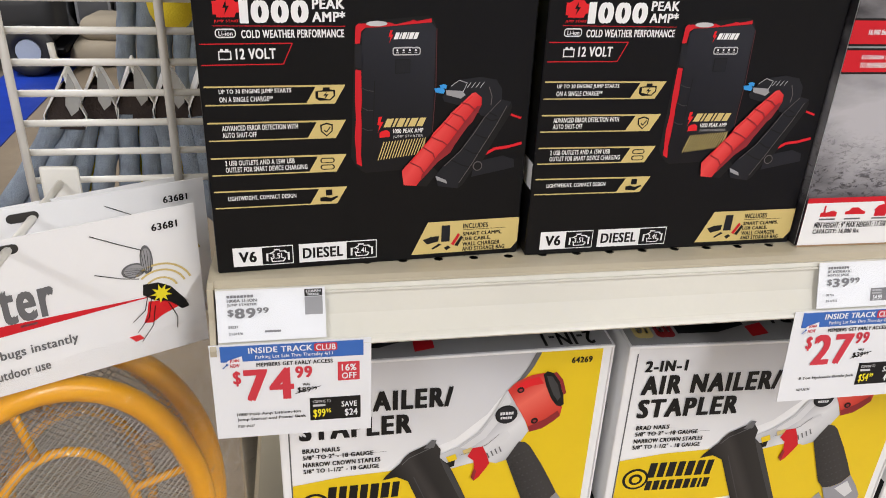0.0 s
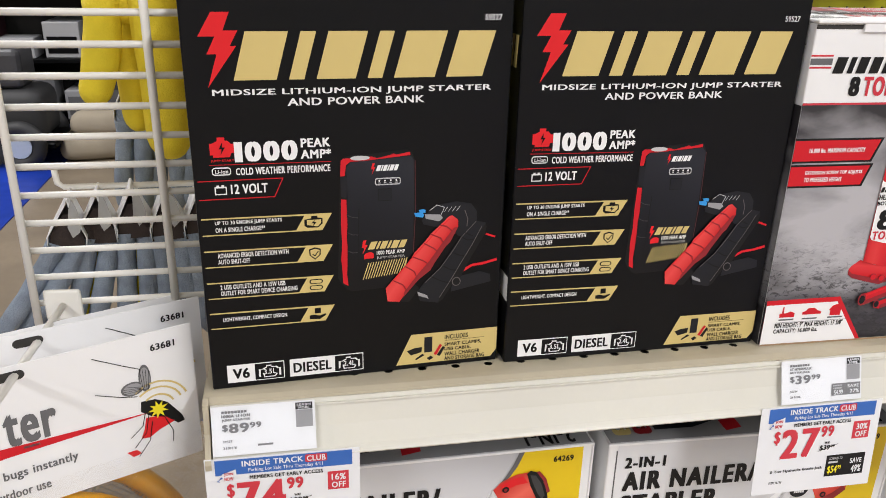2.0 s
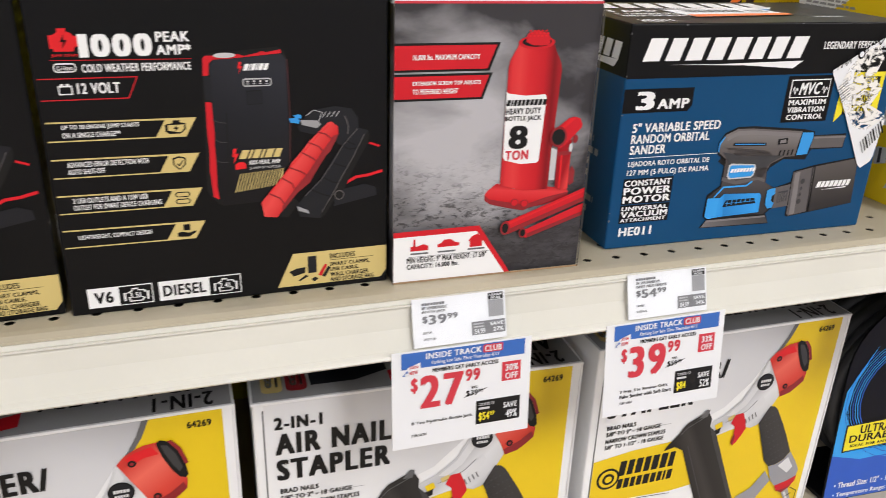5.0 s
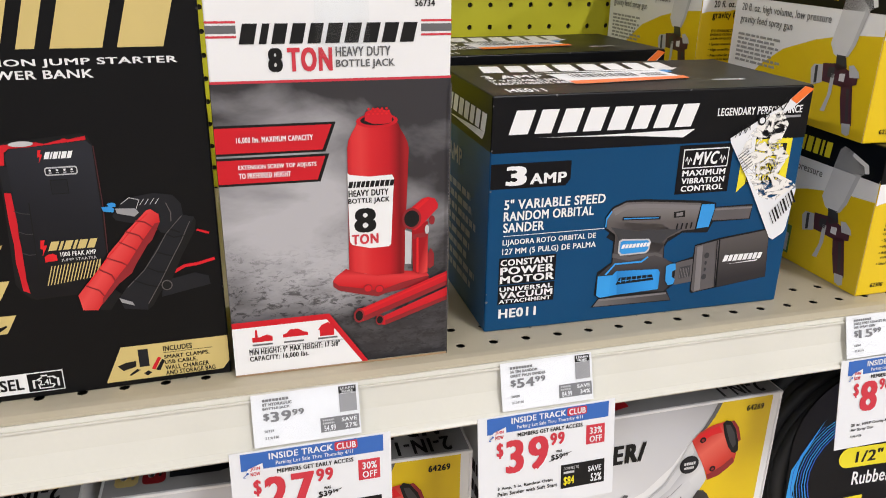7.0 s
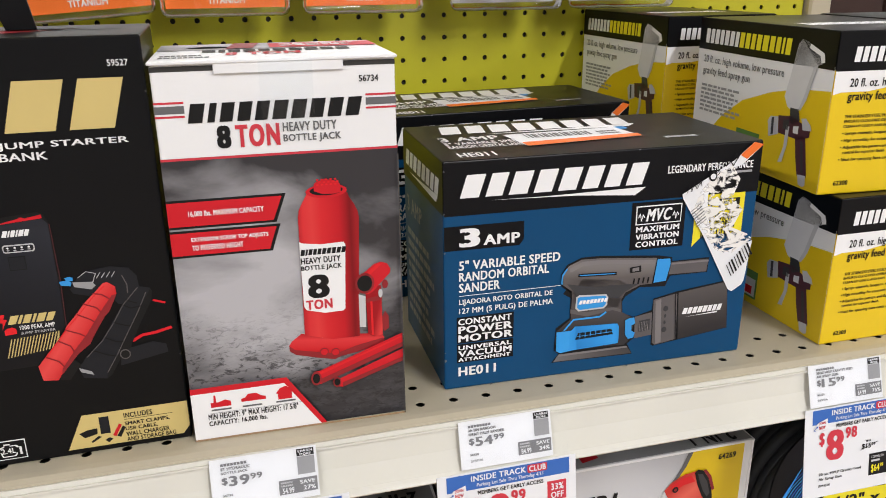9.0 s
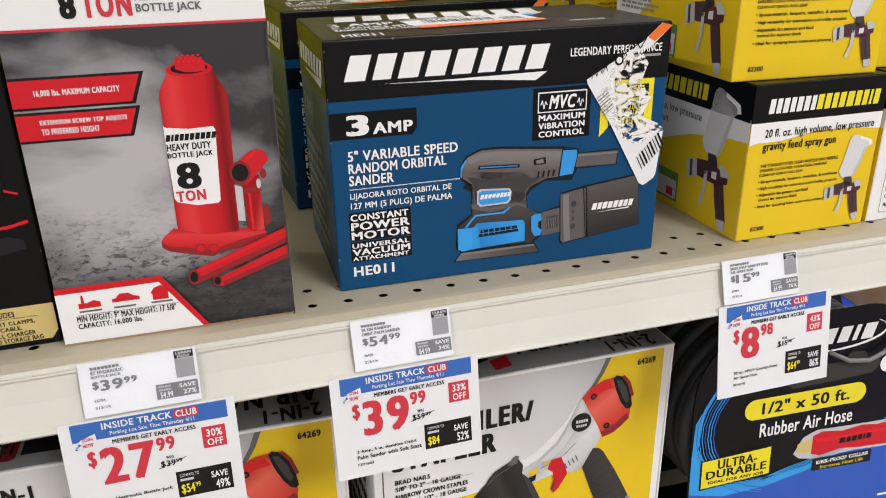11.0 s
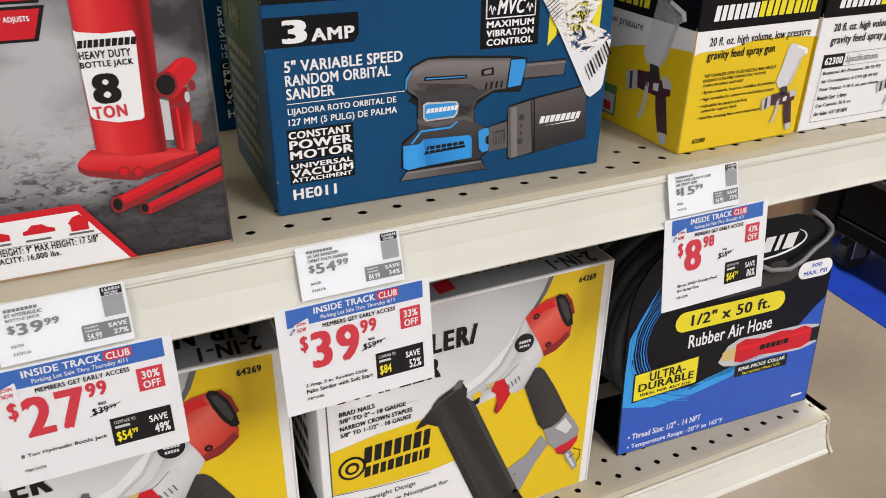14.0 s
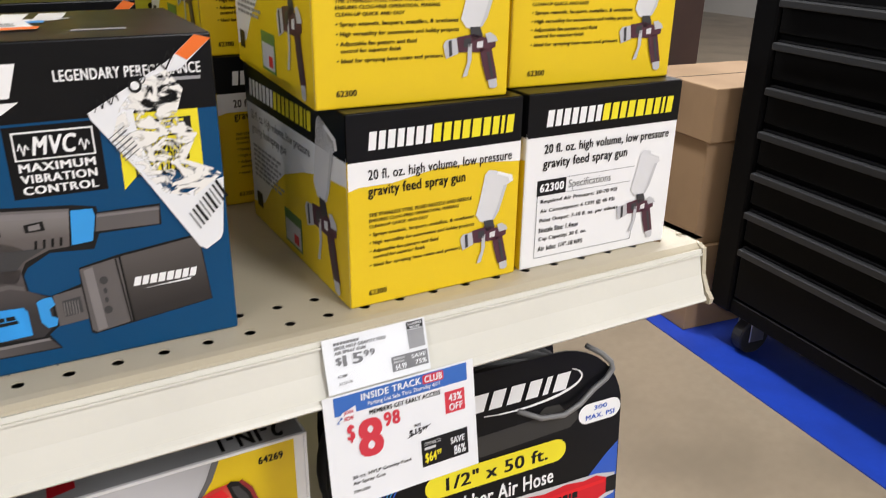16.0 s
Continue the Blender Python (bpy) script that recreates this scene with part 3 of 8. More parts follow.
def shelf(z, front, label):
    """A steel gondola shelf: perforated deck, price channel along its front, end caps and brackets."""
    t = thing("shelf", pose(SHELF_L, front, z), label, "shelf", "cream gondola shelves")
    n = 48
    vs, fs = perforated(n, 2, PITCH, 0.0036)
    ox = 0.5195 - SHELF_L - 22.5 * PITCH
    vs = [(x + ox, y + 0.0113 - PITCH / 2, zz) for x, y, zz in vs]
    x0, x1, y0, y1 = ox, ox + n * PITCH, 0.0113 - PITCH / 2, 0.0113 + PITCH * 1.5
    depth, width = PEG_Y - front, SHELF_R - SHELF_L
    b = len(vs)
    rim = [(0, y1), (width, y1), (width, depth), (0, depth), (0, y0), (x0, y0), (x0, y1), (x1, y0), (width, y0), (x1, y1)]
    vs += [(x, y, 0) for x, y in rim]
    fs += [(b, b + 1, b + 2, b + 3), (b + 4, b + 5, b + 6, b), (b + 7, b + 8, b + 1, b + 9)]
    # rounded front edge, turned down
    prof = [(y0, 0), (-0.006, -0.0006), (-0.0098, -0.003), (-0.011, -0.007)]
    b = len(vs)
    for y, zz in prof:
        vs += [(0, y, zz), (width, y, zz)]
    fs += [(b + 2 * i + 2, b + 2 * i + 3, b + 2 * i + 1, b + 2 * i) for i in range(len(prof) - 1)]
    me = bpy.data.meshes.new("deck")
    me.from_pydata(vs, [], fs)
    me.materials.append(CREAM)
    deck = new("deck", me)
    deck.parent = t
    # added dark sheet below the deck: painted shade seen through its holes
    part("hole_shade_sheet", box(0.002, 0.0, -0.03, width - 0.002, depth, -0.018), HOLE, t)
    channel = [(-0.0112, -0.004), (-0.013, -0.0035), (-0.0140, -0.0062), (-0.0128, -0.0085), (-0.0165, -0.024), (-0.0225, -0.0385), (-0.0250, -0.0405),
               (-0.0262, -0.0425), (-0.0245, -0.0445), (-0.0200, -0.0440), (-0.012, -0.0405), (-0.0095, -0.02), (-0.009, -0.006)]
    part("price_channel", extrude_outline(channel, width - 0.008, "x"), CHANNEL, t, "white price channel along the shelf edge", pose(0.004, 0, 0))
    part("channel_lip", extrude_outline([(-0.0118, -0.0068), (-0.0150, -0.0068), (-0.0152, -0.0082), (-0.0122, -0.0086)], width - 0.008, "x"), CHANNEL, t, "", pose(0.004, 0, 0))
    cap = [(0.02, -0.001), (-0.008, -0.0005), (-0.0135, -0.003), (-0.0150, -0.012), (-0.0165, -0.024), (-0.023, -0.036), (-0.0285, -0.041), (-0.0275, -0.046), (-0.02, -0.046), (0.02, -0.032)]
    for x in (-0.001, width - 0.003):
        part("end_cap", extrude_outline(cap, 0.004, "x"), CREAM, t, "", pose(x, 0, 0))
    for x in (0.03, width - 0.034):
        part("bracket", extrude_outline([(0.06, -0.031), (depth, -0.031), (depth, -0.09), (0.30, -0.085), (0.08, -0.05)], 0.004, "x"), CREAM, t, "", pose(x, 0, 0))
    return t


def back_panel():
    """The yellow pegboard of the end display with its posts and base."""
    x0, x1, z0, z1 = SHELF_L, SHELF_R, 0.18, 1.72
    ox, oz = 0.356 - 0.5 * PITCH - 16 * PITCH, 1.3165 - 0.5 * PITCH - 36 * PITCH
    nx, nz = 48, 52
    vs, fs = perforated(nx, nz, PITCH, 0.0031)
    me = bpy.data.meshes.new("pegboard")
    me.from_pydata([(ox + x, PEG_Y + (0.003 if d < 0 else 0), oz + y) for x, y, d in vs], [], fs)
    me.materials.append(PEG)
    t = thing("pegboard_panel", pose(0, 0, 0), "yellow perforated pegboard back of the end display", "pegboard", kind="structure")
    ob = new("pegboard", me)
    ob.parent = t
    part("backing", box(x0, PEG_Y + 0.0045, 0.02, x1, PEG_Y + 0.03, z1), DARKBOARD, t)
    for x in (x0 - 0.036, x1 + 0.002):
        part("post", box(x, PEG_Y - 0.01, 0.0, x + 0.034, PEG_Y + 0.04, 1.8, 0.003), CREAM, t)
    part("base_deck", box(x0, 0.45, 0.0, x1, PEG_Y - 0.012, 0.16, 0.004), CREAM, t, "cream steel base")


def gondola():
    """The run of shelving behind the end display."""
    t = thing("gondola_body", pose(0, 0, 0), "long run of dark shop shelving behind the end display", "shelving", kind="structure")
    part("core", box(-0.05, PEG_Y + 0.05, 0, 1.14, 9.5, 1.75, 0.01), DARKBOARD, t)


room()
for lx in (-3.0, 1.9, 5.6):
    for ly in (-3.3, 3.4):
        strip_lamp(lx, ly, 3.6)
back_panel()
gondola()
shelf(1.089, 0.4775, "cream steel shelf with peg holes and a white price channel")
shelf(0.72, 0.5005, "lower cream steel shelf with peg holes, carrying tool boxes")


# ---- boxes on the upper shelf ----
def jump_starter_box(m):
    w, d, h = 0.2085, 0.115, 0.268
    t = thing("jump_starter_box", m, "black carton of a jump starter with gold lettering on the shelf", "box", "jump starter boxes")
    carton(t, w, d, h, BLACK)
    part("hang_tab", extrude_outline([(0, 0), (0.004, 0.022), (0.012, 0.028), (0.068, 0.028), (0.076, 0.022), (0.08, 0), (0.062, 0), (0.058, 0.012), (0.022, 0.012), (0.018, 0)], 0.002), BLACK, t, "black card hang tab", pose(0.063, 0.07, h - 0.0005))
    p = Print(t, front_of(w, h), w, h)
    scuffs(p, 3, 8, EDGE)
    p.text("item_number", WHITEINK, "59527", 0.905, 0.936, 0.960, 0.950, bold=0.02)
    p.poly("bolt_mark", BRIGHTRED, [(0.089, 0.954), (0.140, 0.954), (0.119, 0.914), (0.160, 0.914), (0.136, 0.880), (0.154, 0.880), (0.066, 0.787), (0.097, 0.862), (0.069, 0.862), (0.095, 0.901), (0.048, 0.901)])
    p.bars("brand_mark", GOLD, [1.15, 0.42, 1.1, 0.42, 1.2, 1.1], 0.140, 0.803, 0.902, 0.912, slant=0.040, gap=0.13)
    p.text("product_name", WHITEINK, "MIDSIZE LITHIUM-ION JUMP STARTER", 0.076, 0.765, 0.934, 0.783, bold=0.03)
    p.text("product_name", WHITEINK, "AND POWER BANK", 0.293, 0.742, 0.716, 0.76, bold=0.03)
    # rating block
    p.poly("engine_icon", BRIGHTRED, [(0.055, 0.63), (0.064, 0.63), (0.064, 0.624), (0.112, 0.624), (0.118, 0.634), (0.126, 0.634), (0.126, 0.656), (0.118, 0.656), (0.108, 0.664), (0.1, 0.664), (0.1, 0.672), (0.078, 0.672), (0.078, 0.664), (0.064, 0.658), (0.055, 0.658)])
    p.poly("engine_icon", BLACK, [(0.092, 0.66), (0.082, 0.644), (0.09, 0.644), (0.086, 0.63), (0.1, 0.648), (0.092, 0.648)], 1)
    p.text("engine_icon", BRIGHTRED, "JUMP START", 0.056, 0.612, 0.124, 0.619, bold=0.03)
    p.text("rating", WHITEINK, "1", 0.126, 0.611, 0.150, 0.660, bold=0.09)
    p.text("rating", WHITEINK, "000", 0.157, 0.611, 0.316, 0.660, bold=0.1)
    p.text("rating", WHITEINK, "PEAK", 0.326, 0.641, 0.417, 0.663, bold=0.05)
    p.text("rating", WHITEINK, "AMP*", 0.325, 0.613, 0.419, 0.636, bold=0.05)
    p.line("red_rule_mark", RED, [(0.05, 0.606), (0.418, 0.603)], 0.0004)
    p.pill("battery_icon", WHITEINK, 0.056, 0.58, 0.113, 0.6, 0, 0.4)
    p.pill("battery_icon", BLACK, 0.059, 0.583, 0.110, 0.597, 1, 0.35)
    p.text("battery_icon", WHITEINK, "Li-ion", 0.066, 0.585, 0.104, 0.595, 2, bold=0.03)
    p.text("rating", WHITEINK, "COLD WEATHER PERFORMANCE", 0.127, 0.579, 0.415, 0.597, bold=0.05)
    p.line("red_rule_mark", RED, [(0.012, 0.567), (0.267, 0.567), (0.239, 0.521), (0.012, 0.521)], 0.0006)
    p.poly("battery_icon", WHITEINK, [(0.06, 0.532), (0.096, 0.532), (0.096, 0.552), (0.089, 0.552), (0.089, 0.556), (0.08, 0.556), (0.08, 0.552), (0.074, 0.552), (0.074, 0.556), (0.066, 0.556), (0.066, 0.552), (0.06, 0.552)])
    p.poly("battery_icon", BLACK, [(0.0635, 0.535), (0.0925, 0.535), (0.0925, 0.549), (0.0635, 0.549)], 1)
    p.text("rating", WHITEINK, "12 VOLT", 0.108, 0.533, 0.219, 0.557, bold=0.05)
    # feature rows
    rows = ((0.474, ("UP TO 30 ENGINE JUMP STARTS", "ON A SINGLE CHARGE**")), (0.39, ("ADVANCED ERROR DETECTION WITH", "AUTO SHUT-OFF")),
            (0.305, ("2 USB OUTLETS AND A 15W USB", "OUTLET FOR SMART DEVICE CHARGING")), (0.221, ("LIGHTWEIGHT, COMPACT DESIGN",)))
    for i, (v, words) in enumerate(rows):
        p.poly("feature_rule_mark", GOLD, [(0.012, v), (0.416, v - 0.003), (0.384, v - 0.047), (0.298, v - 0.047), (0.328, v - 0.0065), (0.012, v - 0.0035)])
        p.line("feature_rule_mark", GOLD, [(0.012, v - 0.044), (0.3, v - 0.0455)], 0.0008)
        for k, s in enumerate(words):
            top = v - 0.008 - 0.0165 * k if len(words) > 1 else v - 0.0145
            p.text("feature_text", WHITEINK, s, 0.052, top - 0.0125, 0.052 + 0.0076 * len(s), top, bold=0.04)
        cu, cv = 0.357, v - 0.025
        if i == 0:
            p.poly("feature_icon", BLACK, [(cu - 0.03, cv - 0.008), (cu - 0.02, cv - 0.014), (cu + 0.014, cv - 0.014), (cu + 0.028, cv - 0.004), (cu + 0.028, cv + 0.01), (cu + 0.012, cv + 0.012), (cu + 0.012, cv + 0.017), (cu - 0.008, cv + 0.017), (cu - 0.008, cv + 0.011), (cu - 0.03, cv + 0.008)], 1)
            p.poly("feature_icon", GOLD, [(cu - 0.022, cv - 0.006), (cu + 0.012, cv - 0.011), (cu + 0.023, cv - 0.002), (cu + 0.023, cv + 0.007), (cu - 0.022, cv + 0.007)], 2)
            p.poly("feature_icon", BLACK, [(cu + 0.004, cv + 0.007), (cu - 0.008, cv - 0.002), (cu, cv - 0.002), (cu - 0.004, cv - 0.01), (cu + 0.009, cv + 0.001), (cu + 0.001, cv + 0.001)], 3)
        elif i == 1:
            for k, mt in ((1.0, BLACK), (0.78, GOLD)):
                p.poly("feature_icon", mt, [(cu + a * k, cv + b * k) for a, b in ((0, 0.017), (0.019, 0.012), (0.018, -0.004), (0, -0.017), (-0.018, -0.004), (-0.019, 0.012))], 1 + (k < 1))
            p.line("feature_icon", BLACK, [(cu - 0.008, cv), (cu - 0.001, cv - 0.006), (cu + 0.011, cv + 0.007)], 0.0007, 3)
        elif i == 2:
            for dv in (0.008, -0.009):
                p.pill("feature_icon", BLACK, cu - 0.022, cv + dv - 0.0065, cu + 0.022, cv + dv + 0.0065, 1)
                p.pill("feature_icon", GOLD, cu - 0.018, cv + dv - 0.0042, cu + 0.018, cv + dv + 0.0042, 2)
        else:
            p.rect("feature_icon", BLACK, cu - 0.008, cv + 0.001, cu + 0.012, cv + 0.016, 1)
            p.poly("feature_icon", BLACK, [(cu - 0.026, cv - 0.004), (cu - 0.012, cv - 0.002), (cu + 0.008, cv - 0.006), (cu + 0.028, cv - 0.001), (cu + 0.03, cv - 0.005), (cu + 0.008, cv - 0.016), (cu - 0.026, cv - 0.014)], 1)
    # lower row of badges
    for a, b, c, s, e in ((0.05, 0.141, 0.239, "V6", "3.5L"), (0.257, 0.411, 0.510, "DIESEL", "2.4L")):
        p.rect("badge", WHITEINK, a, 0.016, c, 0.068)
        p.rect("badge", BLACK, b, 0.0185, c - 0.003, 0.0655, 1)
        k = 0.018 if s == "V6" else 0.012
        p.text("badge", BLACK, s, a + k, 0.027, b - k, 0.057, 1, bold=0.05)
        ic = (b + c) / 2
        for g, mt in ((1.0, WHITEINK), (0.82, BLACK)):
            p.poly("badge", mt, [(ic + x * g, 0.041 + y * g) for x, y in ((-0.037, -0.014), (-0.031, -0.014), (-0.031, -0.004), (-0.024, -0.004), (-0.02, -0.017), (0.018, -0.017), (0.028, -0.006), (0.031, -0.014), (0.037, -0.014), (0.037, 0.008), (0.03, 0.008), (0.024, 0.014), (0.006, 0.014), (0.006, 0.019), (-0.012, 0.019), (-0.012, 0.014), (-0.026, 0.008), (-0.037, 0.008))], 2 + (g < 1))
        p.text("badge", WHITEINK, e, ic - 0.02, 0.034, ic + 0.02, 0.049, 4, bold=0.03)
    p.poly("contents_panel", GOLD, [(0.681, 0.106), (0.997, 0.106), (0.997, 0.036), (0.976, 0.015), (0.627, 0.015)])
    p.text("contents_panel", INK, "INCLUDES", 0.802, 0.083, 0.888, 0.097, 1, bold=0.03)
    p.line("contents_panel", INK, [(0.802, 0.079), (0.95, 0.079)], 0.0003, 1)
    for k, (s, e) in enumerate((("SMART CLAMPS,", 0.938), ("USB CABLE,", 0.9), ("WALL CHARGER", 0.934), ("AND STORAGE BAG", 0.952))):
        p.text("contents_panel", INK, s, 0.802, 0.0605 - 0.0145 * k, e, 0.0725 - 0.0145 * k, 1, bold=0.04)
    p.rect("contents_picture", CHAR, 0.728, 0.048, 0.757, 0.095, 1)
    p.poly("contents_picture", INK, [(0.665, 0.057), (0.69, 0.064), (0.72, 0.066), (0.718, 0.05), (0.68, 0.043)], 1)
    p.poly("contents_picture", INK, [(0.695, 0.03), (0.72, 0.044), (0.73, 0.04), (0.7, 0.027)], 1)
    p.poly("contents_picture", INK, [(0.737, 0.03), (0.752, 0.036), (0.762, 0.03), (0.748, 0.022)], 1)
    p.poly("contents_picture", RED, [(0.762, 0.04), (0.785, 0.07), (0.793, 0.066), (0.772, 0.036)], 1)
    p.poly("contents_picture", INK, [(0.774, 0.036), (0.796, 0.063), (0.803, 0.058), (0.786, 0.032)], 1)
    # picture of the jump starter with its clamps
    p.poly("device_picture", INK, [(0.446, 0.601), (0.455, 0.61), (0.48, 0.617), (0.529, 0.617), (0.661, 0.626), (0.675, 0.62), (0.687, 0.6), (0.689, 0.464), (0.684, 0.348), (0.587, 0.254), (0.475, 0.251), (0.461, 0.257), (0.442, 0.274), (0.43, 0.292)], 0)
    p.line("device_picture", DARKRED, [(0.688, 0.597), (0.691, 0.464), (0.685, 0.349)], 0.0006, 1)
    p.poly("device_picture", RED, [(0.448, 0.604), (0.456, 0.609), (0.477, 0.609), (0.541, 0.611), (0.671, 0.62), (0.672, 0.611), (0.522, 0.601), (0.477, 0.6), (0.464, 0.592), (0.46, 0.565), (0.445, 0.564)], 1)
    p.poly("device_picture", RED, [(0.446, 0.505), (0.463, 0.503), (0.464, 0.466), (0.465, 0.436), (0.462, 0.405), (0.464, 0.364), (0.463, 0.332), (0.46, 0.301), (0.464, 0.268), (0.447, 0.276), (0.445, 0.307), (0.442, 0.344), (0.446, 0.386), (0.444, 0.437)], 1)
    p.poly("device_picture", CHAR, [(0.445, 0.565), (0.466, 0.561), (0.469, 0.505), (0.446, 0.512)], 2)
    p.poly("device_picture", G_DEVICE, [(0.464, 0.585), (0.477, 0.599), (0.528, 0.601), (0.671, 0.61), (0.685, 0.598), (0.685, 0.465), (0.681, 0.348), (0.587, 0.258), (0.478, 0.254), (0.466, 0.265), (0.461, 0.3), (0.465, 0.426), (0.464, 0.507), (0.466, 0.561)], 2)
    p.poly("device_picture", INK, [(0.532, 0.615), (0.581, 0.62), (0.613, 0.615), (0.565, 0.607)], 2)
    p.poly("device_picture", INK, [(0.609, 0.62), (0.661, 0.626), (0.671, 0.62), (0.627, 0.614)], 2)
    p.ellipse("device_picture", PALEGREY, 0.509, 0.609, 0.031, 0.006, 3, 20)
    p.line("device_picture", CHAR2, [(0.461, 0.464), (0.479, 0.457), (0.5, 0.454)], 0.0005, 3)
    p.line("device_picture", CHAR2, [(0.464, 0.416), (0.481, 0.409), (0.5, 0.408)], 0.0005, 3)
    p.line("device_picture", CHAR2, [(0.463, 0.366), (0.48, 0.36), (0.498, 0.36)], 0.0005, 3)
    p.line("device_picture", INK, [(0.503, 0.479), (0.495, 0.276)], 0.0006, 3)
    p.poly("device_picture", BRIGHTRED, [(0.548, 0.594), (0.556, 0.594), (0.552, 0.585), (0.558, 0.584), (0.546, 0.566), (0.55, 0.579), (0.544, 0.579)], 3)
    p.bars("device_picture", WHITEINK, [1.1, 0.4, 1, 0.4, 1.1, 1], 0.559, 0.574, 0.628, 0.589, 3, slant=0.007, slits=False)
    p.pill("device_picture", PALEGREY, 0.556, 0.537, 0.64, 0.556, 3, 0.3)
    p.pill("device_picture", CHAR, 0.559, 0.540, 0.637, 0.553, 4, 0.3)
    for k in range(4):
        p.ellipse("device_picture", WHITEINK, 0.57 + 0.0185 * k, 0.549, 0.0032, 0.0025, 5, 8)
        p.rect("device_picture", PALEGREY, 0.566 + 0.0185 * k, 0.5425, 0.574 + 0.0185 * k, 0.5445, 5)
    p.rect("device_picture", INK, 0.565, 0.495, 0.61, 0.528, 3)
    p.rect("device_picture", CHAR, 0.567, 0.497, 0.608, 0.526, 4)
    p.poly("device_picture", BRIGHTRED, [(0.515, 0.392), (0.526, 0.392), (0.521, 0.38), (0.53, 0.379), (0.513, 0.354), (0.518, 0.371), (0.511, 0.372)], 3)
    p.bars("device_picture", GOLD, [1.1, 0.4, 1, 0.4, 1.1, 1], 0.53, 0.366, 0.652, 0.387, 3, slant=0.012, slits=False)
    p.text("device_lettering", WHITEINK, "1000 PEAK AMP", 0.56, 0.35, 0.655, 0.361, 3, bold=0.03)
    p.text("device_lettering", PALEGREY, "JUMP STARTER", 0.56, 0.337, 0.655, 0.345, 3)
    p.poly("device_picture", BRIGHTRED, [(0.518, 0.34), (0.55, 0.342), (0.55, 0.354), (0.54, 0.359), (0.526, 0.357), (0.518, 0.352)], 3)
    for k in range(17):
        a = 0.512 + 0.0088 * k
        p.poly("device_picture", GOLD, [(a, 0.283 + 0.0008 * k), (a + 0.003, 0.283 + 0.0008 * k), (min(a + 0.022, 0.664), 0.329 + 0.0005 * k), (min(a + 0.019, 0.661), 0.329 + 0.0005 * k)], 3)
    p.line("clamp_picture", RED, [(0.862, 0.287), (0.893, 0.3), (0.934, 0.303), (0.982, 0.312)], 0.002, 1)
    p.line("clamp_picture", RED, [(0.938, 0.387), (0.973, 0.377)], 0.0014, 1)
    p.poly("clamp_picture", CHAR, [(0.712, 0.436), (0.738, 0.462), (0.761, 0.476), (0.83, 0.483), (0.882, 0.475), (0.902, 0.453), (0.905, 0.416), (0.864, 0.381), (0.837, 0.388), (0.824, 0.405), (0.758, 0.416), (0.719, 0.425)], 2)
    p.poly("clamp_picture", MIDGREY, [(0.722, 0.453), (0.774, 0.45), (0.785, 0.44), (0.771, 0.431), (0.725, 0.441)], 3)
    p.line("clamp_picture", PALEGREY, [(0.738, 0.462), (0.763, 0.476), (0.789, 0.469), (0.777, 0.447)], 0.0004, 3)
    p.line("clamp_picture", TOOLGREY, [(0.86, 0.458), (0.871, 0.434), (0.869, 0.413)], 0.0006, 3)
    for k in range(4):
        p.line("clamp_picture", PALEGREY, [(0.789 + 0.014 * k, 0.457), (0.801 + 0.014 * k, 0.47)], 0.0004, 3)
    p.poly("clamp_picture", TOOLBLUE, [(0.686, 0.458), (0.712, 0.459), (0.72, 0.452), (0.716, 0.444), (0.69, 0.448)], 3)
    p.poly("clamp_picture", TOOLBLUE, [(0.701, 0.465), (0.716, 0.467), (0.725, 0.464), (0.724, 0.456), (0.706, 0.458)], 2)
    p.poly("clamp_picture", CHAR, [(0.825, 0.259), (0.852, 0.271), (0.921, 0.281), (0.959, 0.27), (0.963, 0.248), (0.86, 0.233), (0.819, 0.227)], 2)
    p.poly("clamp_picture", CHAR, [(0.9, 0.427), (0.934, 0.42), (0.939, 0.409), (0.933, 0.387), (0.887, 0.324), (0.854, 0.271), (0.825, 0.251), (0.79, 0.207), (0.774, 0.198), (0.709, 0.207), (0.698, 0.234), (0.724, 0.261), (0.778, 0.3), (0.824, 0.356), (0.857, 0.392)], 3)
    p.poly("clamp_picture", INK, [(0.934, 0.417), (0.939, 0.409), (0.933, 0.387), (0.887, 0.324), (0.854, 0.271), (0.825, 0.251), (0.79, 0.207), (0.774, 0.198), (0.778, 0.214), (0.818, 0.264), (0.852, 0.311), (0.891, 0.363)], 4)
    p.line("clamp_picture", TOOLGREY, [(0.9, 0.425), (0.851, 0.384), (0.818, 0.342), (0.778, 0.299), (0.727, 0.261)], 0.0005, 5)
    p.line("clamp_picture", TOOLGREY, [(0.921, 0.41), (0.891, 0.363), (0.852, 0.311), (0.818, 0.264), (0.778, 0.214)], 0.0005, 5)
    p.line("clamp_picture", INK, [(0.851, 0.384), (0.872, 0.374), (0.918, 0.378)], 0.0008, 5)
    p.line("clamp_picture", INK, [(0.818, 0.342), (0.848, 0.332), (0.886, 0.324)], 0.0008, 5)
    p.line("clamp_picture", INK, [(0.784, 0.307), (0.817, 0.292), (0.852, 0.288)], 0.0008, 5)
    p.line("clamp_picture", INK, [(0.746, 0.277), (0.785, 0.261), (0.822, 0.252)], 0.0008, 5)
    p.line("clamp_picture", INK, [(0.861, 0.396), (0.891, 0.385)], 0.0008, 5)
    p.poly("clamp_picture", MIDGREY, [(0.699, 0.236), (0.734, 0.223), (0.739, 0.213), (0.704, 0.224)], 5)
    p.ellipse("clamp_picture", TOOLGREY, 0.837, 0.257, 0.016, 0.013, 5, 14)
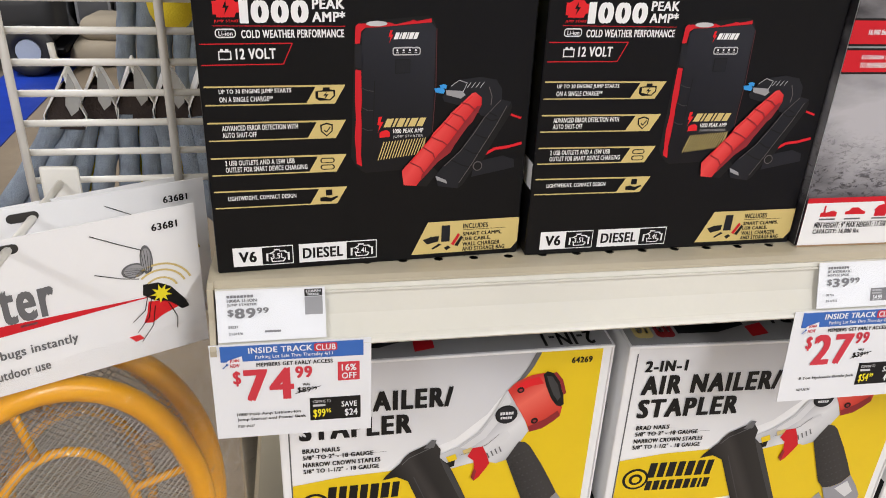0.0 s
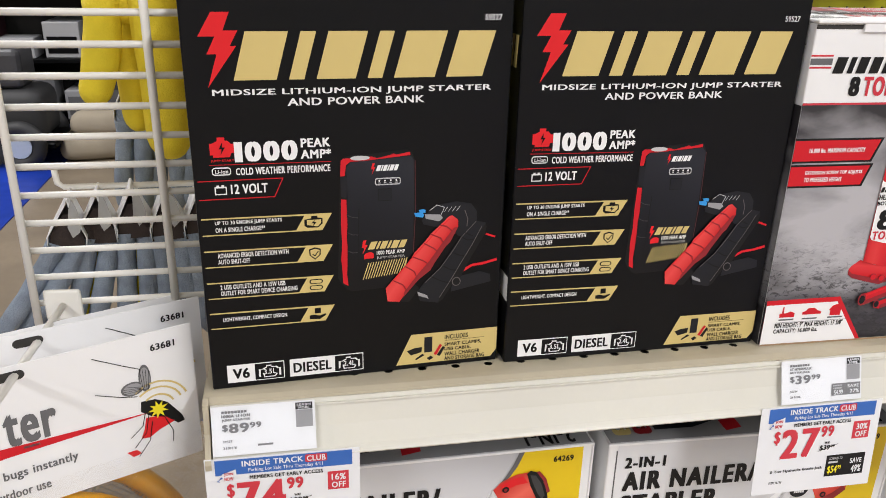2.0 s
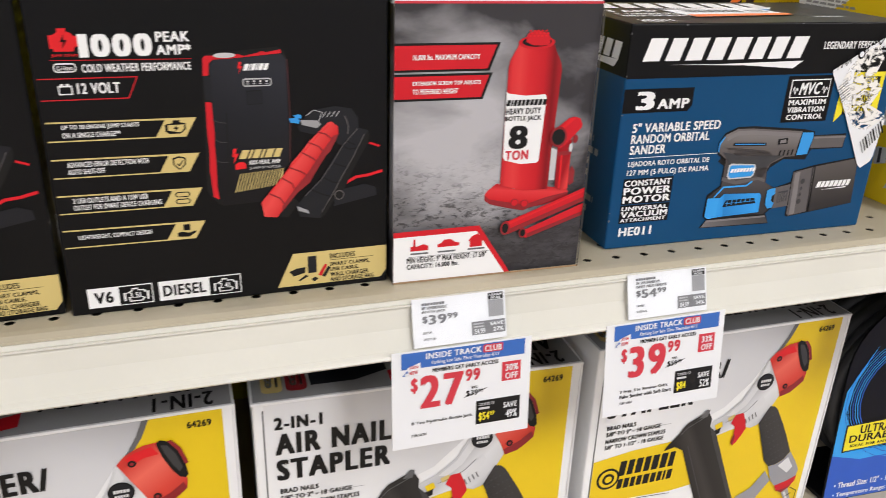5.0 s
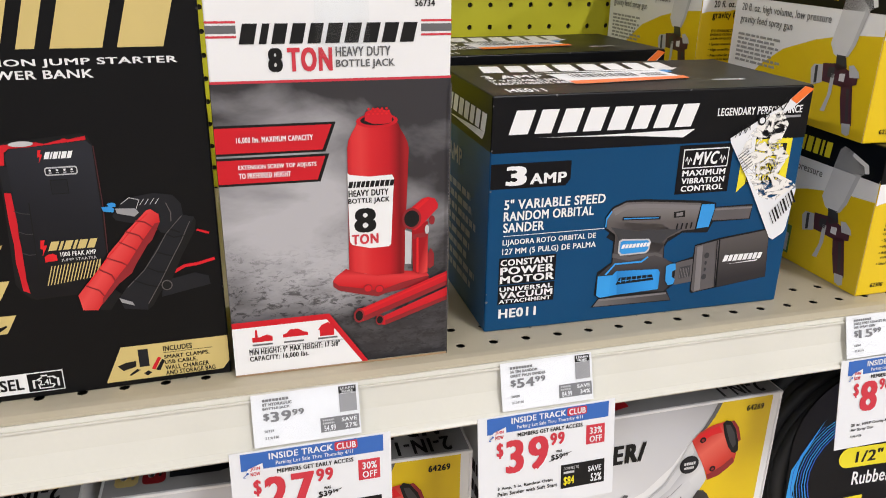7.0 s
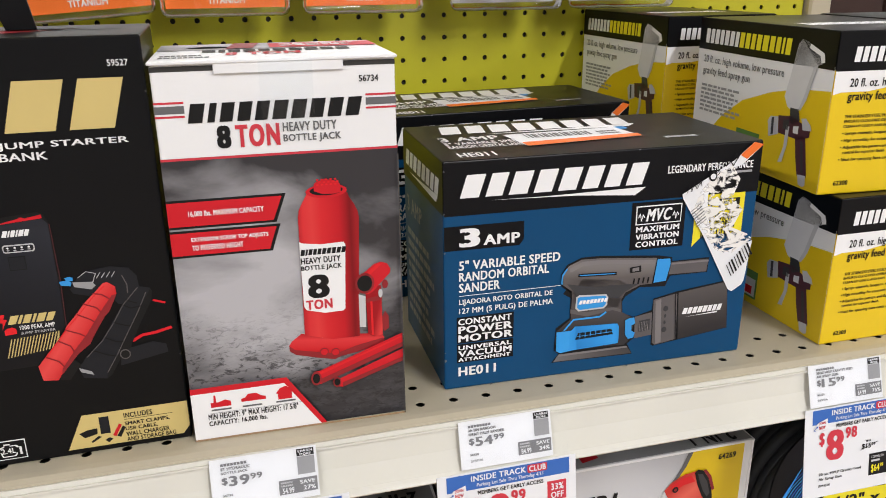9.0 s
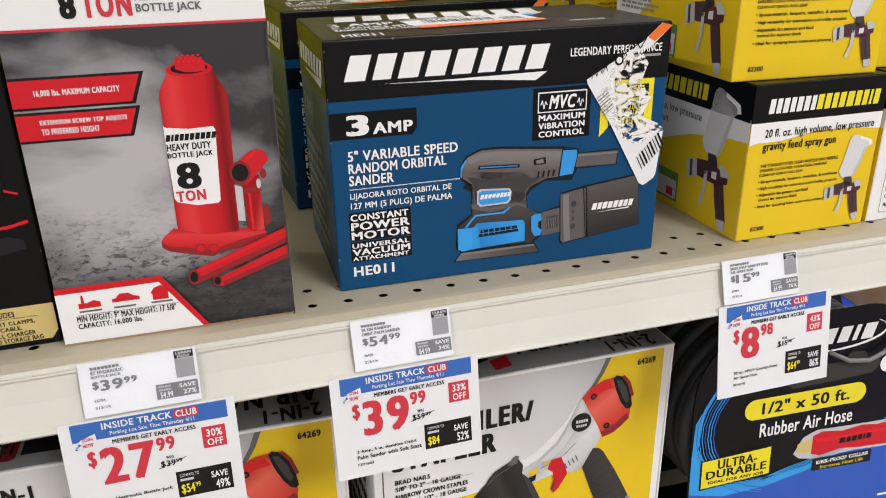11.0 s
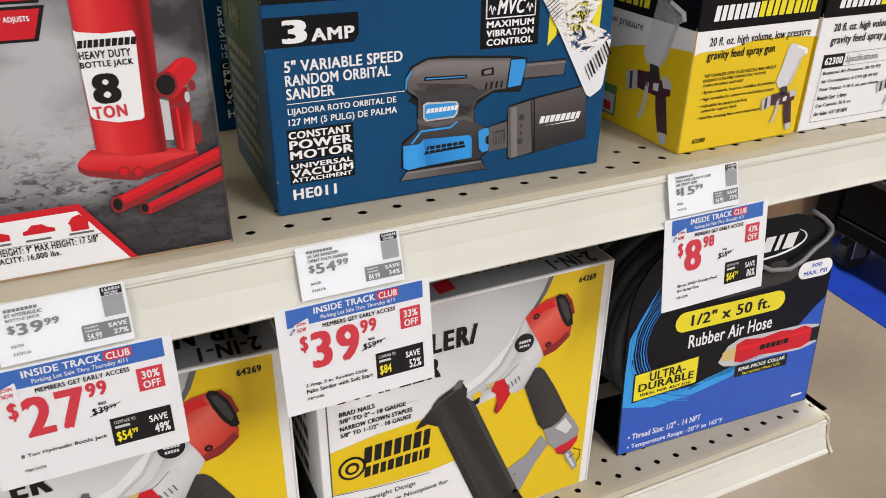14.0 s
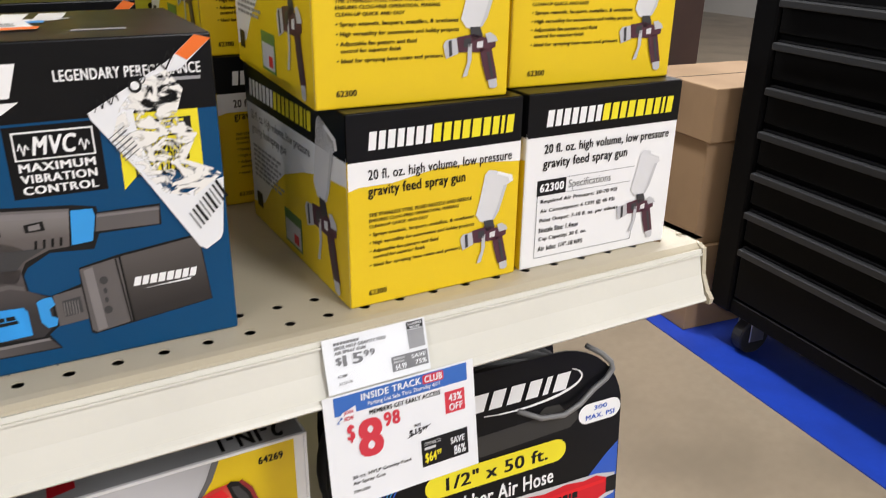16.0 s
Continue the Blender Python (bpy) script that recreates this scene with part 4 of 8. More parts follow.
    p.ellipse("clamp_picture", INK, 0.837, 0.257, 0.0128, 0.0104, 6, 14)
    p.poly("clamp_picture", INK, [(0.644, 0.241), (0.689, 0.261), (0.707, 0.245), (0.671, 0.208), (0.643, 0.21)], 4)
    p.poly("clamp_picture", G_CLAMP, [(0.805, 0.444), (0.817, 0.446), (0.837, 0.433), (0.838, 0.414), (0.811, 0.372), (0.797, 0.362), (0.758, 0.316), (0.744, 0.296), (0.704, 0.276), (0.65, 0.226), (0.637, 0.211), (0.596, 0.215), (0.589, 0.253), (0.612, 0.274), (0.677, 0.333), (0.687, 0.348), (0.723, 0.378), (0.743, 0.398), (0.771, 0.418)], 5)
    p.poly("clamp_picture", DEEPRED, [(0.838, 0.414), (0.811, 0.372), (0.797, 0.362), (0.758, 0.316), (0.744, 0.296), (0.704, 0.272), (0.65, 0.224), (0.654, 0.24), (0.703, 0.29), (0.736, 0.319), (0.786, 0.374), (0.824, 0.412)], 6)
    p.line("clamp_picture", DEEPRED, [(0.772, 0.422), (0.797, 0.417), (0.828, 0.396)], 0.0008, 7)
    p.line("clamp_picture", DEEPRED, [(0.742, 0.398), (0.777, 0.386), (0.795, 0.363)], 0.0008, 7)
    p.line("clamp_picture", DEEPRED, [(0.72, 0.374), (0.754, 0.358), (0.776, 0.342)], 0.0008, 7)
    p.line("clamp_picture", DEEPRED, [(0.681, 0.338), (0.718, 0.325), (0.751, 0.306)], 0.0008, 7)
    p.line("clamp_picture", DEEPRED, [(0.655, 0.313), (0.688, 0.296), (0.699, 0.272)], 0.0008, 7)
    p.line("clamp_picture", DEEPRED, [(0.614, 0.275), (0.648, 0.261), (0.665, 0.239)], 0.0008, 7)
    p.line("clamp_picture", BRIGHTRED, [(0.807, 0.437), (0.771, 0.412), (0.725, 0.372), (0.686, 0.341), (0.618, 0.276)], 0.0006, 6)
    p.done()
    # sides and top
    e = Print(t, right_of(w), d, h)
    for k in range(30):
        e.rect("perforation_mark", EDGE, 0.035, 0.03 + 0.032 * k, 0.075, 0.037 + 0.032 * k)
    e.bars("side_brand", GOLD, [1, 0.4, 1, 0.4, 1, 1], 0.3, 0.84, 0.8, 0.9, slant=0.03, slits=False)
    e.lines_of_bars("side_text", MIDGREY, 0.2, 0.3, 0.9, 0.72, 10, 1, 13)
    e.done()
    s = Print(t, left_of(d), d, h)
    s.bars("side_brand", GOLD, [1, 0.4, 1, 0.4, 1, 1], 0.55, 0.82, 0.93, 0.9, slant=0.03, slits=False)
    s.rect("side_label", WHITEINK, 0.55, 0.19, 0.995, 0.262)
    s.lines_of_bars("side_text", GREYINK, 0.1, 0.45, 0.9, 0.75, 9, 1, 3)
    s.done()
    c = Print(t, top_of(h), w, d)
    c.poly("top_picture", DEEPRED, [(0.38, 0.35), (0.62, 0.6), (0.82, 0.62), (0.60, 0.3)])
    c.rect("top_picture", CHAR, 0.58, 0.5, 0.93, 0.86)
    c.lines_of_bars("top_text", MIDGREY, 0.06, 0.1, 0.34, 0.5, 3, 1, 5)
    c.rect("top_flap_seam", EDGE, 0.0, 0.035, 1.0, 0.05)
    c.done()
    return t


jump_starter_box(pose(-0.0625, 0.4795, 1.0893, 0, 0, 3.6))
jump_starter_box(pose(0.1500, 0.4870, 1.0893, 0, 0, 1.0))


def jack_box(m):
    w, d, h = 0.1455, 0.112, 0.2505
    t = thing("bottle_jack_box", m, "white and grey carton picturing a red bottle jack", "box")
    carton(t, w, d, h, WHITE)
    # lid tucked in a little proud, with its dark slits
    part("lid", merged([box(-0.001, -0.003, h, w + 0.001, d, h + 0.0022, 0.0006), box(0.036, -0.0022, h - 0.006, 0.113, -0.0004, h + 0.001, 0.0004)]), WHITE, t)
    p = Print(t, front_of(w, h), w, h)
    # slits as flat dark strips, their inner shade put into the colour
    for a, b in ((0.0, 0.247), (0.775, 1.0)):
        p.rect("lid_slit_mark", HOLE, a, 0.984, b, 0.996)
    p.rect("lid_slit_mark", HOLE, 0.41, 0.984, 0.62, 0.998, 8)
    p.text("item_number", INK, "56734", 0.842, 0.944, 0.926, 0.96, bold=0.03)
    for a, b in ((0.0, 0.118), (0.868, 1.0)):
        p.rect("stripe_mark", GREYINK, a, 0.886, b, 0.904)
        p.rect("stripe_mark", TAGRED, a, 0.909, b, 0.914)
        p.rect("stripe_mark", TAGRED, a, 0.876, b, 0.881)
    p.bars("brand_mark", INK, [1, 0.5, 0.9, 0.9, 0.9, 1, 1, 1, 1, 1], 0.126, 0.862, 0.835, 0.908, slant=0.018, gap=0.16)
    p.text("product_name", INK, "8", 0.235, 0.797, 0.293, 0.853, bold=0.1)
    p.text("product_name", TAGRED, "TON", 0.312, 0.797, 0.494, 0.853, bold=0.09)
    p.text("product_name", GREYINK, "HEAVY DUTY", 0.508, 0.83, 0.737, 0.853, bold=0.04)
    p.text("product_name", GREYINK, "BOTTLE JACK", 0.508, 0.80, 0.754, 0.823, bold=0.04)
    p.rect("photo_backdrop", SMOKE, 0.0, 0.0, 1.0, 0.778)
    p.rect("stripe_mark", TAGRED, 0.0, 0.772, 1.0, 0.778, 1)
    for v1, v0, a, b in ((0.668, 0.606, 0.481, 0.439), (0.589, 0.53, 0.449, 0.413)):
        p.poly("caption", INK, [(0, v0 - 0.006), (b + 0.012, v0 - 0.006), (a + 0.018, v1 + 0.006), (0, v1 + 0.006)], 1)
        p.poly("caption", RED, [(0, v0), (b, v0), (a, v1), (0, v1)], 2)
    p.text("caption", WHITEINK, "16,000 lbs. MAXIMUM CAPACITY", 0.085, 0.629, 0.40, 0.645, 3, bold=0.05)
    p.text("caption", WHITEINK, "EXTENSION SCREW TOP ADJUSTS", 0.085, 0.562, 0.41, 0.576, 3, bold=0.05)
    p.text("caption", WHITEINK, "TO PREFERRED HEIGHT", 0.085, 0.542, 0.30, 0.556, 3, bold=0.05)
    # the jack
    n = "jack_picture"
    p.poly("jack_picture", G_JACKFOOT, [(0.461, 0.248), (0.473, 0.259), (0.521, 0.28), (0.62, 0.26), (0.781, 0.261), (0.895, 0.254), (0.911, 0.24), (0.895, 0.23), (0.779, 0.213), (0.703, 0.211), (0.676, 0.195), (0.582, 0.206), (0.49, 0.22), (0.463, 0.236)], 1)
    p.poly("jack_picture", DEEPRED, [(0.461, 0.248), (0.486, 0.234), (0.586, 0.221), (0.676, 0.209), (0.78, 0.227), (0.903, 0.24), (0.911, 0.233), (0.895, 0.223), (0.779, 0.206), (0.703, 0.2), (0.67, 0.192), (0.582, 0.204), (0.49, 0.219), (0.462, 0.232)], 2)
    p.ellipse("jack_picture", DEEPRED, 0.621, 0.219, 0.021, 0.012, 3, 14)
    p.ellipse("jack_picture", RED, 0.621, 0.219, 0.0168, 0.0096, 4, 14)
    p.ellipse("jack_picture", DEEPRED, 0.674, 0.214, 0.021, 0.012, 3, 14)
    p.ellipse("jack_picture", RED, 0.674, 0.214, 0.0168, 0.0096, 4, 14)
    p.poly("jack_picture", G_JACK, [(0.544, 0.608), (0.55, 0.626), (0.564, 0.643), (0.58, 0.658), (0.591, 0.672), (0.675, 0.66), (0.766, 0.666), (0.775, 0.651), (0.795, 0.632), (0.809, 0.613), (0.814, 0.598), (0.804, 0.456), (0.792, 0.254), (0.663, 0.254), (0.537, 0.275), (0.541, 0.468)], 3)
    p.ellipse("jack_picture", RED, 0.675, 0.672, 0.091, 0.018, 4, 20)
    p.ellipse("jack_picture", INK, 0.675, 0.674, 0.073, 0.013, 5, 20)
    p.poly("jack_picture", RED, [(0.621, 0.674), (0.622, 0.692), (0.632, 0.698), (0.672, 0.704), (0.712, 0.699), (0.731, 0.693), (0.739, 0.685), (0.738, 0.667), (0.705, 0.664), (0.657, 0.665)], 6)
    for k in range(5):
        for j in range(3):
            p.ellipse("jack_picture", BRIGHTRED, 0.638 + 0.0195 * k + 0.009 * (j % 2), 0.69 + 0.0065 * j, 0.006, 0.0028, 7, 8)
    p.poly("jack_picture", WHITEINK, [(0.541, 0.542), (0.551, 0.537), (0.637, 0.53), (0.739, 0.532), (0.747, 0.522), (0.742, 0.475), (0.731, 0.342), (0.72, 0.336), (0.635, 0.335), (0.553, 0.348), (0.543, 0.358), (0.541, 0.468)], 5)
    p.bars("jack_picture", INK, [1, 0.5, 0.9, 0.9, 0.9, 1, 1, 1, 1, 1], 0.542, 0.503, 0.743, 0.519, 6, slant=0.006, slits=False)
    p.text("picture_lettering", INK, "HEAVY DUTY", 0.543, 0.479, 0.721, 0.496, 6, bold=0.05)
    p.text("picture_lettering", INK, "BOTTLE JACK", 0.541, 0.457, 0.725, 0.474, 6, bold=0.05)
    p.text("picture_lettering", INK, "8", 0.565, 0.380, 0.664, 0.447, 6, bold=0.075)
    p.text("picture_lettering", TAGRED, "TON", 0.552, 0.348, 0.673, 0.376, 6, bold=0.08)
    p.poly("jack_picture", PALEGREY, [(0.796, 0.378), (0.828, 0.37), (0.825, 0.279), (0.795, 0.281)], 4)
    p.poly("jack_picture", G_PUMP, [(0.828, 0.39), (0.903, 0.399), (0.903, 0.251), (0.862, 0.248), (0.833, 0.258)], 4)
    p.poly("jack_picture", BRIGHTRED, [(0.849, 0.355), (0.859, 0.355), (0.86, 0.253), (0.849, 0.254)], 5)
    p.poly("jack_picture", DEEPRED, [(0.828, 0.363), (0.905, 0.369), (0.905, 0.356), (0.827, 0.35)], 5)
    p.poly("jack_picture", DEEPRED, [(0.902, 0.302), (0.918, 0.321), (0.934, 0.304), (0.934, 0.269), (0.912, 0.26), (0.901, 0.271)], 3)
    p.ellipse("jack_picture", DEEPRED, 0.922, 0.4, 0.014, 0.013, 3, 12)
    p.poly("jack_picture", RED, [(0.792, 0.424), (0.875, 0.462), (0.905, 0.466), (0.934, 0.46), (0.949, 0.444), (0.947, 0.433), (0.866, 0.384), (0.844, 0.376), (0.817, 0.38)], 6)
    p.poly("jack_picture", BRIGHTRED, [(0.83, 0.435), (0.889, 0.462), (0.91, 0.461), (0.845, 0.428)], 7)
    p.ellipse("jack_picture", DEEPRED, 0.826, 0.409, 0.045, 0.03, 7, 20)
    p.ellipse("jack_picture", INK, 0.826, 0.409, 0.035, 0.023, 8, 20)
    p.ellipse("jack_picture", PALEGREY, 0.898, 0.376, 0.01, 0.013, 7, 12)
    p.poly("jack_picture", RED, [(0.667, 0.139), (0.689, 0.134), (0.997, 0.203), (0.997, 0.166), (0.698, 0.107), (0.666, 0.111)], 8)
    p.poly("jack_picture", DEEPRED, [(0.698, 0.107), (0.997, 0.166), (0.997, 0.178), (0.699, 0.121)], 9)
    p.ellipse("jack_picture", DEEPRED, 0.672, 0.125, 0.019, 0.016, 10, 16)
    p.ellipse("jack_picture", INK, 0.672, 0.125, 0.014, 0.011, 11, 16)
    p.poly("jack_picture", RED, [(0.566, 0.164), (0.593, 0.165), (0.997, 0.252), (0.997, 0.21), (0.596, 0.125), (0.564, 0.129)], 9)
    p.poly("jack_picture", DEEPRED, [(0.596, 0.125), (0.997, 0.21), (0.997, 0.224), (0.597, 0.141)], 10)
    p.poly("jack_picture", BRIGHTRED, [(0.582, 0.159), (0.997, 0.245), (0.997, 0.24), (0.587, 0.152)], 10)
    p.ellipse("jack_picture", DEEPRED, 0.575, 0.144, 0.025, 0.021, 11, 16)
    p.ellipse("jack_picture", INK, 0.575, 0.144, 0.017, 0.015, 12, 16)
    p.rect("board_edge", KRAFT, 0.0, 0.0, 1.0, 0.0055, 15)
    p.rect("board_edge", EDGE, 0.994, 0.0, 1.0, 0.76, 15)
    # foot panel
    p.poly("foot_panel", RED, [(0, 0.158), (0.436, 0.160), (0.618, 0), (0, 0)], 12)
    p.poly("foot_panel", WHITEINK, [(0, 0.142), (0.424, 0.144), (0.590, 0), (0, 0)], 13)
    p.poly("foot_icon", RED, [(0.085, 0.098), (0.175, 0.098), (0.175, 0.112), (0.15, 0.118), (0.12, 0.112), (0.11, 0.112), (0.108, 0.134), (0.1, 0.134), (0.098, 0.112), (0.085, 0.112)], 14)
    p.poly("foot_icon", RED, [(0.222, 0.104), (0.335, 0.104), (0.335, 0.113), (0.312, 0.117), (0.292, 0.126), (0.255, 0.126), (0.24, 0.116), (0.222, 0.113)], 14)
    p.poly("foot_icon", RED, [(0.39, 0.096), (0.455, 0.096), (0.455, 0.114), (0.465, 0.116), (0.43, 0.136), (0.40, 0.13), (0.382, 0.116), (0.39, 0.114)], 14)
    for a in (0.085, 0.225, 0.38):
        p.rect("foot_icon", GREYINK, a, 0.087, a + 0.09, 0.092, 14)
    p.line("foot_icon", GREYINK, [(0.075, 0.08), (0.5, 0.08)], 0.0003, 14)
    p.text("foot_text", INK, "MIN HEIGHT: 9\" MAX HEIGHT: 17 5/8\"", 0.068, 0.061, 0.48, 0.079, 14, bold=0.06)
    p.text("foot_text", INK, "CAPACITY: 16,000 lbs.", 0.068, 0.040, 0.335, 0.057, 14, bold=0.06)
    p.done()
    c = Print(t, top_of(h + 0.0022), w, d)
    c.text("lid_print", TAGRED, "8 TON", 0.3, 0.2, 0.62, 0.34, bold=0.05)
    c.bars("lid_print", INK, [1, 0.5, 0.9, 0.9, 0.9, 1, 1, 1, 1, 1], 0.2, 0.38, 0.85, 0.52, slits=False)
    c.rect("lid_photo", SMOKE, 0.0, 0.56, 0.62, 0.98)
    c.rect("lid_caption", TAGRED, 0.5, 0.6, 1.0, 0.9, 1)
    c.poly("lid_caption", DEEPRED, [(0.3, 0.58), (0.42, 0.58), (0.46, 0.95), (0.34, 0.95)], 2)
    c.lines_of_bars("lid_lettering", WHITEINK, 0.55, 0.66, 0.95, 0.84, 2, 2, 5)
    c.lines_of_bars("lid_lettering", GREYINK, 0.03, 0.08, 0.25, 0.3, 2, 0, 4)
    c.ellipse("lid_print", MIDGREY, 0.22, 0.72, 0.1, 0.07)
    c.done()
    e = Print(t, right_of(w), d, h)
    e.rect("side_photo", SMOKE, 0, 0, 1, 0.77)
    e.rect("side_print", TAGRED, 0, 0.772, 1, 0.779, 1)
    e.lines_of_bars("side_print", GREYINK, 0.1, 0.8, 0.8, 0.92, 3, 1, 8)
    e.done()
    f = Print(t, left_of(d), d, h)
    f.rect("side_photo", SMOKE, 0, 0, 1, 0.77)
    f.done()
    bm = bmesh.new()
    bm.faces.new([bm.verts.new(c) for c in ((0.062, -0.0034, h - 0.042), (0.094, -0.0034, h - 0.042), (0.094, -0.0034, h + 0.002), (0.062, -0.0034, h + 0.002))])
    part("tape", bm, TAPE, t, "clear tape over the lid").visible_shadow = False
    return t


jack_box(pose(0.3612, 0.4860, 1.0893, 0, 0, -0.9))


def sander_box(m, label, stickers=True):
    w, d, h = 0.2525, 0.133, 0.177
    t = thing("sander_box", m, label, "box", "sander boxes")
    carton(t, w, d, h, BLUE, 0.0015)
    dark_lid(t, w, d, h, 0.778)
    p = Print(t, front_of(w, h), w, h)
    scuffs(p, 5, 10, GREYINK)
    p.rect("dark_band", BLACK, 0.002, 0.776, 0.998, 0.995)
    p.bars("brand_mark", WHITEINK, [1, 0.9, 1, 1, 1, 0.9, 0.9, 0.95], 0.048, 0.848, 0.603, 0.942, 1, slant=0.021, gap=0.14)
    p.poly("brand_mark", WHITEINK, [(0.136, 0.832), (0.30, 0.830), (0.618, 0.836), (0.583, 0.803), (0.40, 0.822)], 1)
    p.text("slogan", WHITEINK, "LEGENDARY PERFORMANCE", 0.686, 0.885, 0.972, 0.918, bold=0.04)
    p.rect("slogan", MIDGREY, 0.88, 0.866, 0.97, 0.876, 1)
    p.poly("amp_panel", BLACK, [(0.002, 0.63), (0.226, 0.63), (0.24, 0.655), (0.24, 0.733), (0.002, 0.733)])
    p.text("amp_panel", WHITEINK, "3", 0.046, 0.642, 0.108, 0.722, bold=0.09)
    p.text("amp_panel", WHITEINK, "AMP", 0.118, 0.644, 0.228, 0.688, bold=0.05)
    for s, a, b, c in (("5\" VARIABLE SPEED", 0.543, 0.585, 0.355), ("RANDOM ORBITAL", 0.494, 0.534, 0.321), ("SANDER", 0.445, 0.486, 0.169)):
        p.text("product_name", WHITEINK, s, 0.045, a, c, b, bold=0.04)
    p.line("product_name", WHITEINK, [(0.045, 0.43), (0.36, 0.43)], 0.0005, 1)
    p.text("product_name", WHITEINK, "LIJADORA ROTO ORBITAL DE", 0.045, 0.384, 0.335, 0.414, bold=0.03)
    p.text("product_name", WHITEINK, "127 MM (5 PULG) DE PALMA", 0.045, 0.342, 0.337, 0.375, bold=0.03)
    for v0, v1 in ((0.218, 0.330), (0.127, 0.206)):
        p.rect("claim_panel", BLACK, 0.038, v0 - 0.004, 0.214, v1 + 0.004)
    for s, a, b, c in (("CONSTANT", 0.299, 0.327, 0.207), ("POWER", 0.259, 0.293, 0.21), ("MOTOR", 0.22, 0.253, 0.211), ("UNIVERSAL", 0.183, 0.203, 0.208), ("VACUUM", 0.151, 0.179, 0.209), ("ATTACHMENT", 0.129, 0.146, 0.205)):
        p.text("claim_panel", WHITEINK, s, 0.042, a, c, b, 1, bold=0.05)
    p.text("model_number", WHITEINK, "HE011", 0.042, 0.06, 0.16, 0.103, bold=0.05)
    p.rect("control_panel", BLACK, 0.578, 0.556, 0.756, 0.768)
    p.rect("control_panel", WHITEINK, 0.592, 0.668, 0.743, 0.752, 1)
    p.rect("control_panel", BLACK, 0.5955, 0.673, 0.7395, 0.747, 2)
    p.text("control_panel", WHITEINK, "MVC", 0.625, 0.682, 0.710, 0.738, 3, bold=0.06, shear=0.25)
    for a in (0.600, 0.713):
        p.line("control_panel", WHITEINK, [(a, 0.7), (a + 0.005, 0.72), (a + 0.01, 0.685), (a + 0.015, 0.715), (a + 0.02, 0.7)], 0.0007, 3)
    for k, (s, a) in enumerate((("MAXIMUM", 0.072), ("VIBRATION", 0.072), ("CONTROL", 0.071))):
        p.text("control_panel", WHITEINK, s, 0.6675 - a, 0.635 - 0.034 * k, 0.6675 + a, 0.660 - 0.034 * k, 1, bold=0.05)
    p.poly("offer_panel", PILL, [(0.788, 0.545), (0.822, 0.592), (0.957, 0.592), (0.957, 0.778), (0.79, 0.778)])
    p.rect("offer_panel", INK, 0.8, 0.70, 0.94, 0.755, 1)
    p.text("offer_panel", PILL, "FREE", 0.82, 0.705, 0.925, 0.75, 2, bold=0.06)
    for s, a in (("SANDING", 0.655), ("ACCESSORIES", 0.62), ("INCLUDED", 0.58)):
        p.text("offer_panel", INK, s, 0.815, a, 0.93, a + 0.035, 1, bold=0.05)
    # drawn sander
    n = "tool_picture"
    p.poly(n, INK, [(0.395, 0.465), (0.392, 0.431), (0.369, 0.388), (0.394, 0.366), (0.394, 0.271), (0.35, 0.23), (0.346, 0.124), (0.362, 0.105), (0.338, 0.065), (0.613, 0.058), (0.601, 0.09), (0.593, 0.112), (0.614, 0.135), (0.675, 0.142), (0.676, 0.091), (0.684, 0.084), (0.946, 0.128), (0.931, 0.358), (0.925, 0.367), (0.75, 0.339), (0.673, 0.317), (0.671, 0.263), (0.609, 0.24), (0.57, 0.266), (0.565, 0.345), (0.578, 0.395)], 0)
    p.poly(n, INK, [(0.36, 0.476), (0.379, 0.52), (0.423, 0.546), (0.484, 0.546), (0.68, 0.52), (0.726, 0.506), (0.727, 0.487), (0.855, 0.488), (0.853, 0.418), (0.724, 0.419), (0.709, 0.371), (0.622, 0.38), (0.576, 0.343), (0.555, 0.293), (0.397, 0.334), (0.393, 0.39), (0.363, 0.423)], 0)
    p.poly(n, G_TOOL, [(0.393, 0.454), (0.392, 0.427), (0.398, 0.384), (0.397, 0.266), (0.35, 0.214), (0.349, 0.153), (0.416, 0.125), (0.581, 0.109), (0.607, 0.143), (0.609, 0.235), (0.566, 0.272), (0.562, 0.348), (0.574, 0.405), (0.55, 0.427)], 2)
    p.poly(n, TOOLGREY, [(0.394, 0.295), (0.45, 0.271), (0.535, 0.287), (0.563, 0.272), (0.562, 0.287), (0.535, 0.301), (0.45, 0.291), (0.394, 0.314)], 3)
    p.poly(n, G_TOOL, [(0.366, 0.475), (0.383, 0.514), (0.424, 0.538), (0.483, 0.536), (0.673, 0.511), (0.662, 0.392), (0.623, 0.391), (0.574, 0.362), (0.551, 0.299), (0.403, 0.334), (0.4, 0.394), (0.368, 0.429)], 2)
    p.poly(n, TOOLLIGHT, [(0.385, 0.502), (0.426, 0.528), (0.482, 0.528), (0.67, 0.502), (0.668, 0.484), (0.48, 0.508), (0.428, 0.508), (0.39, 0.484)], 3)
    p.poly(n, CHAR2, [(0.38, 0.433), (0.468, 0.406), (0.533, 0.405), (0.618, 0.399), (0.572, 0.367), (0.554, 0.341), (0.411, 0.367), (0.402, 0.396)], 3)
    p.poly(n, INK, [(0.416, 0.475), (0.54, 0.466), (0.54, 0.452), (0.414, 0.461)], 4)
    p.poly(n, TOOLBLUE, [(0.419, 0.47), (0.535, 0.462), (0.534, 0.458), (0.419, 0.465)], 5)
    p.poly(n, TOOLBLUE, [(0.362, 0.476), (0.378, 0.508), (0.38, 0.5), (0.366, 0.468), (0.365, 0.43), (0.361, 0.439)], 3)
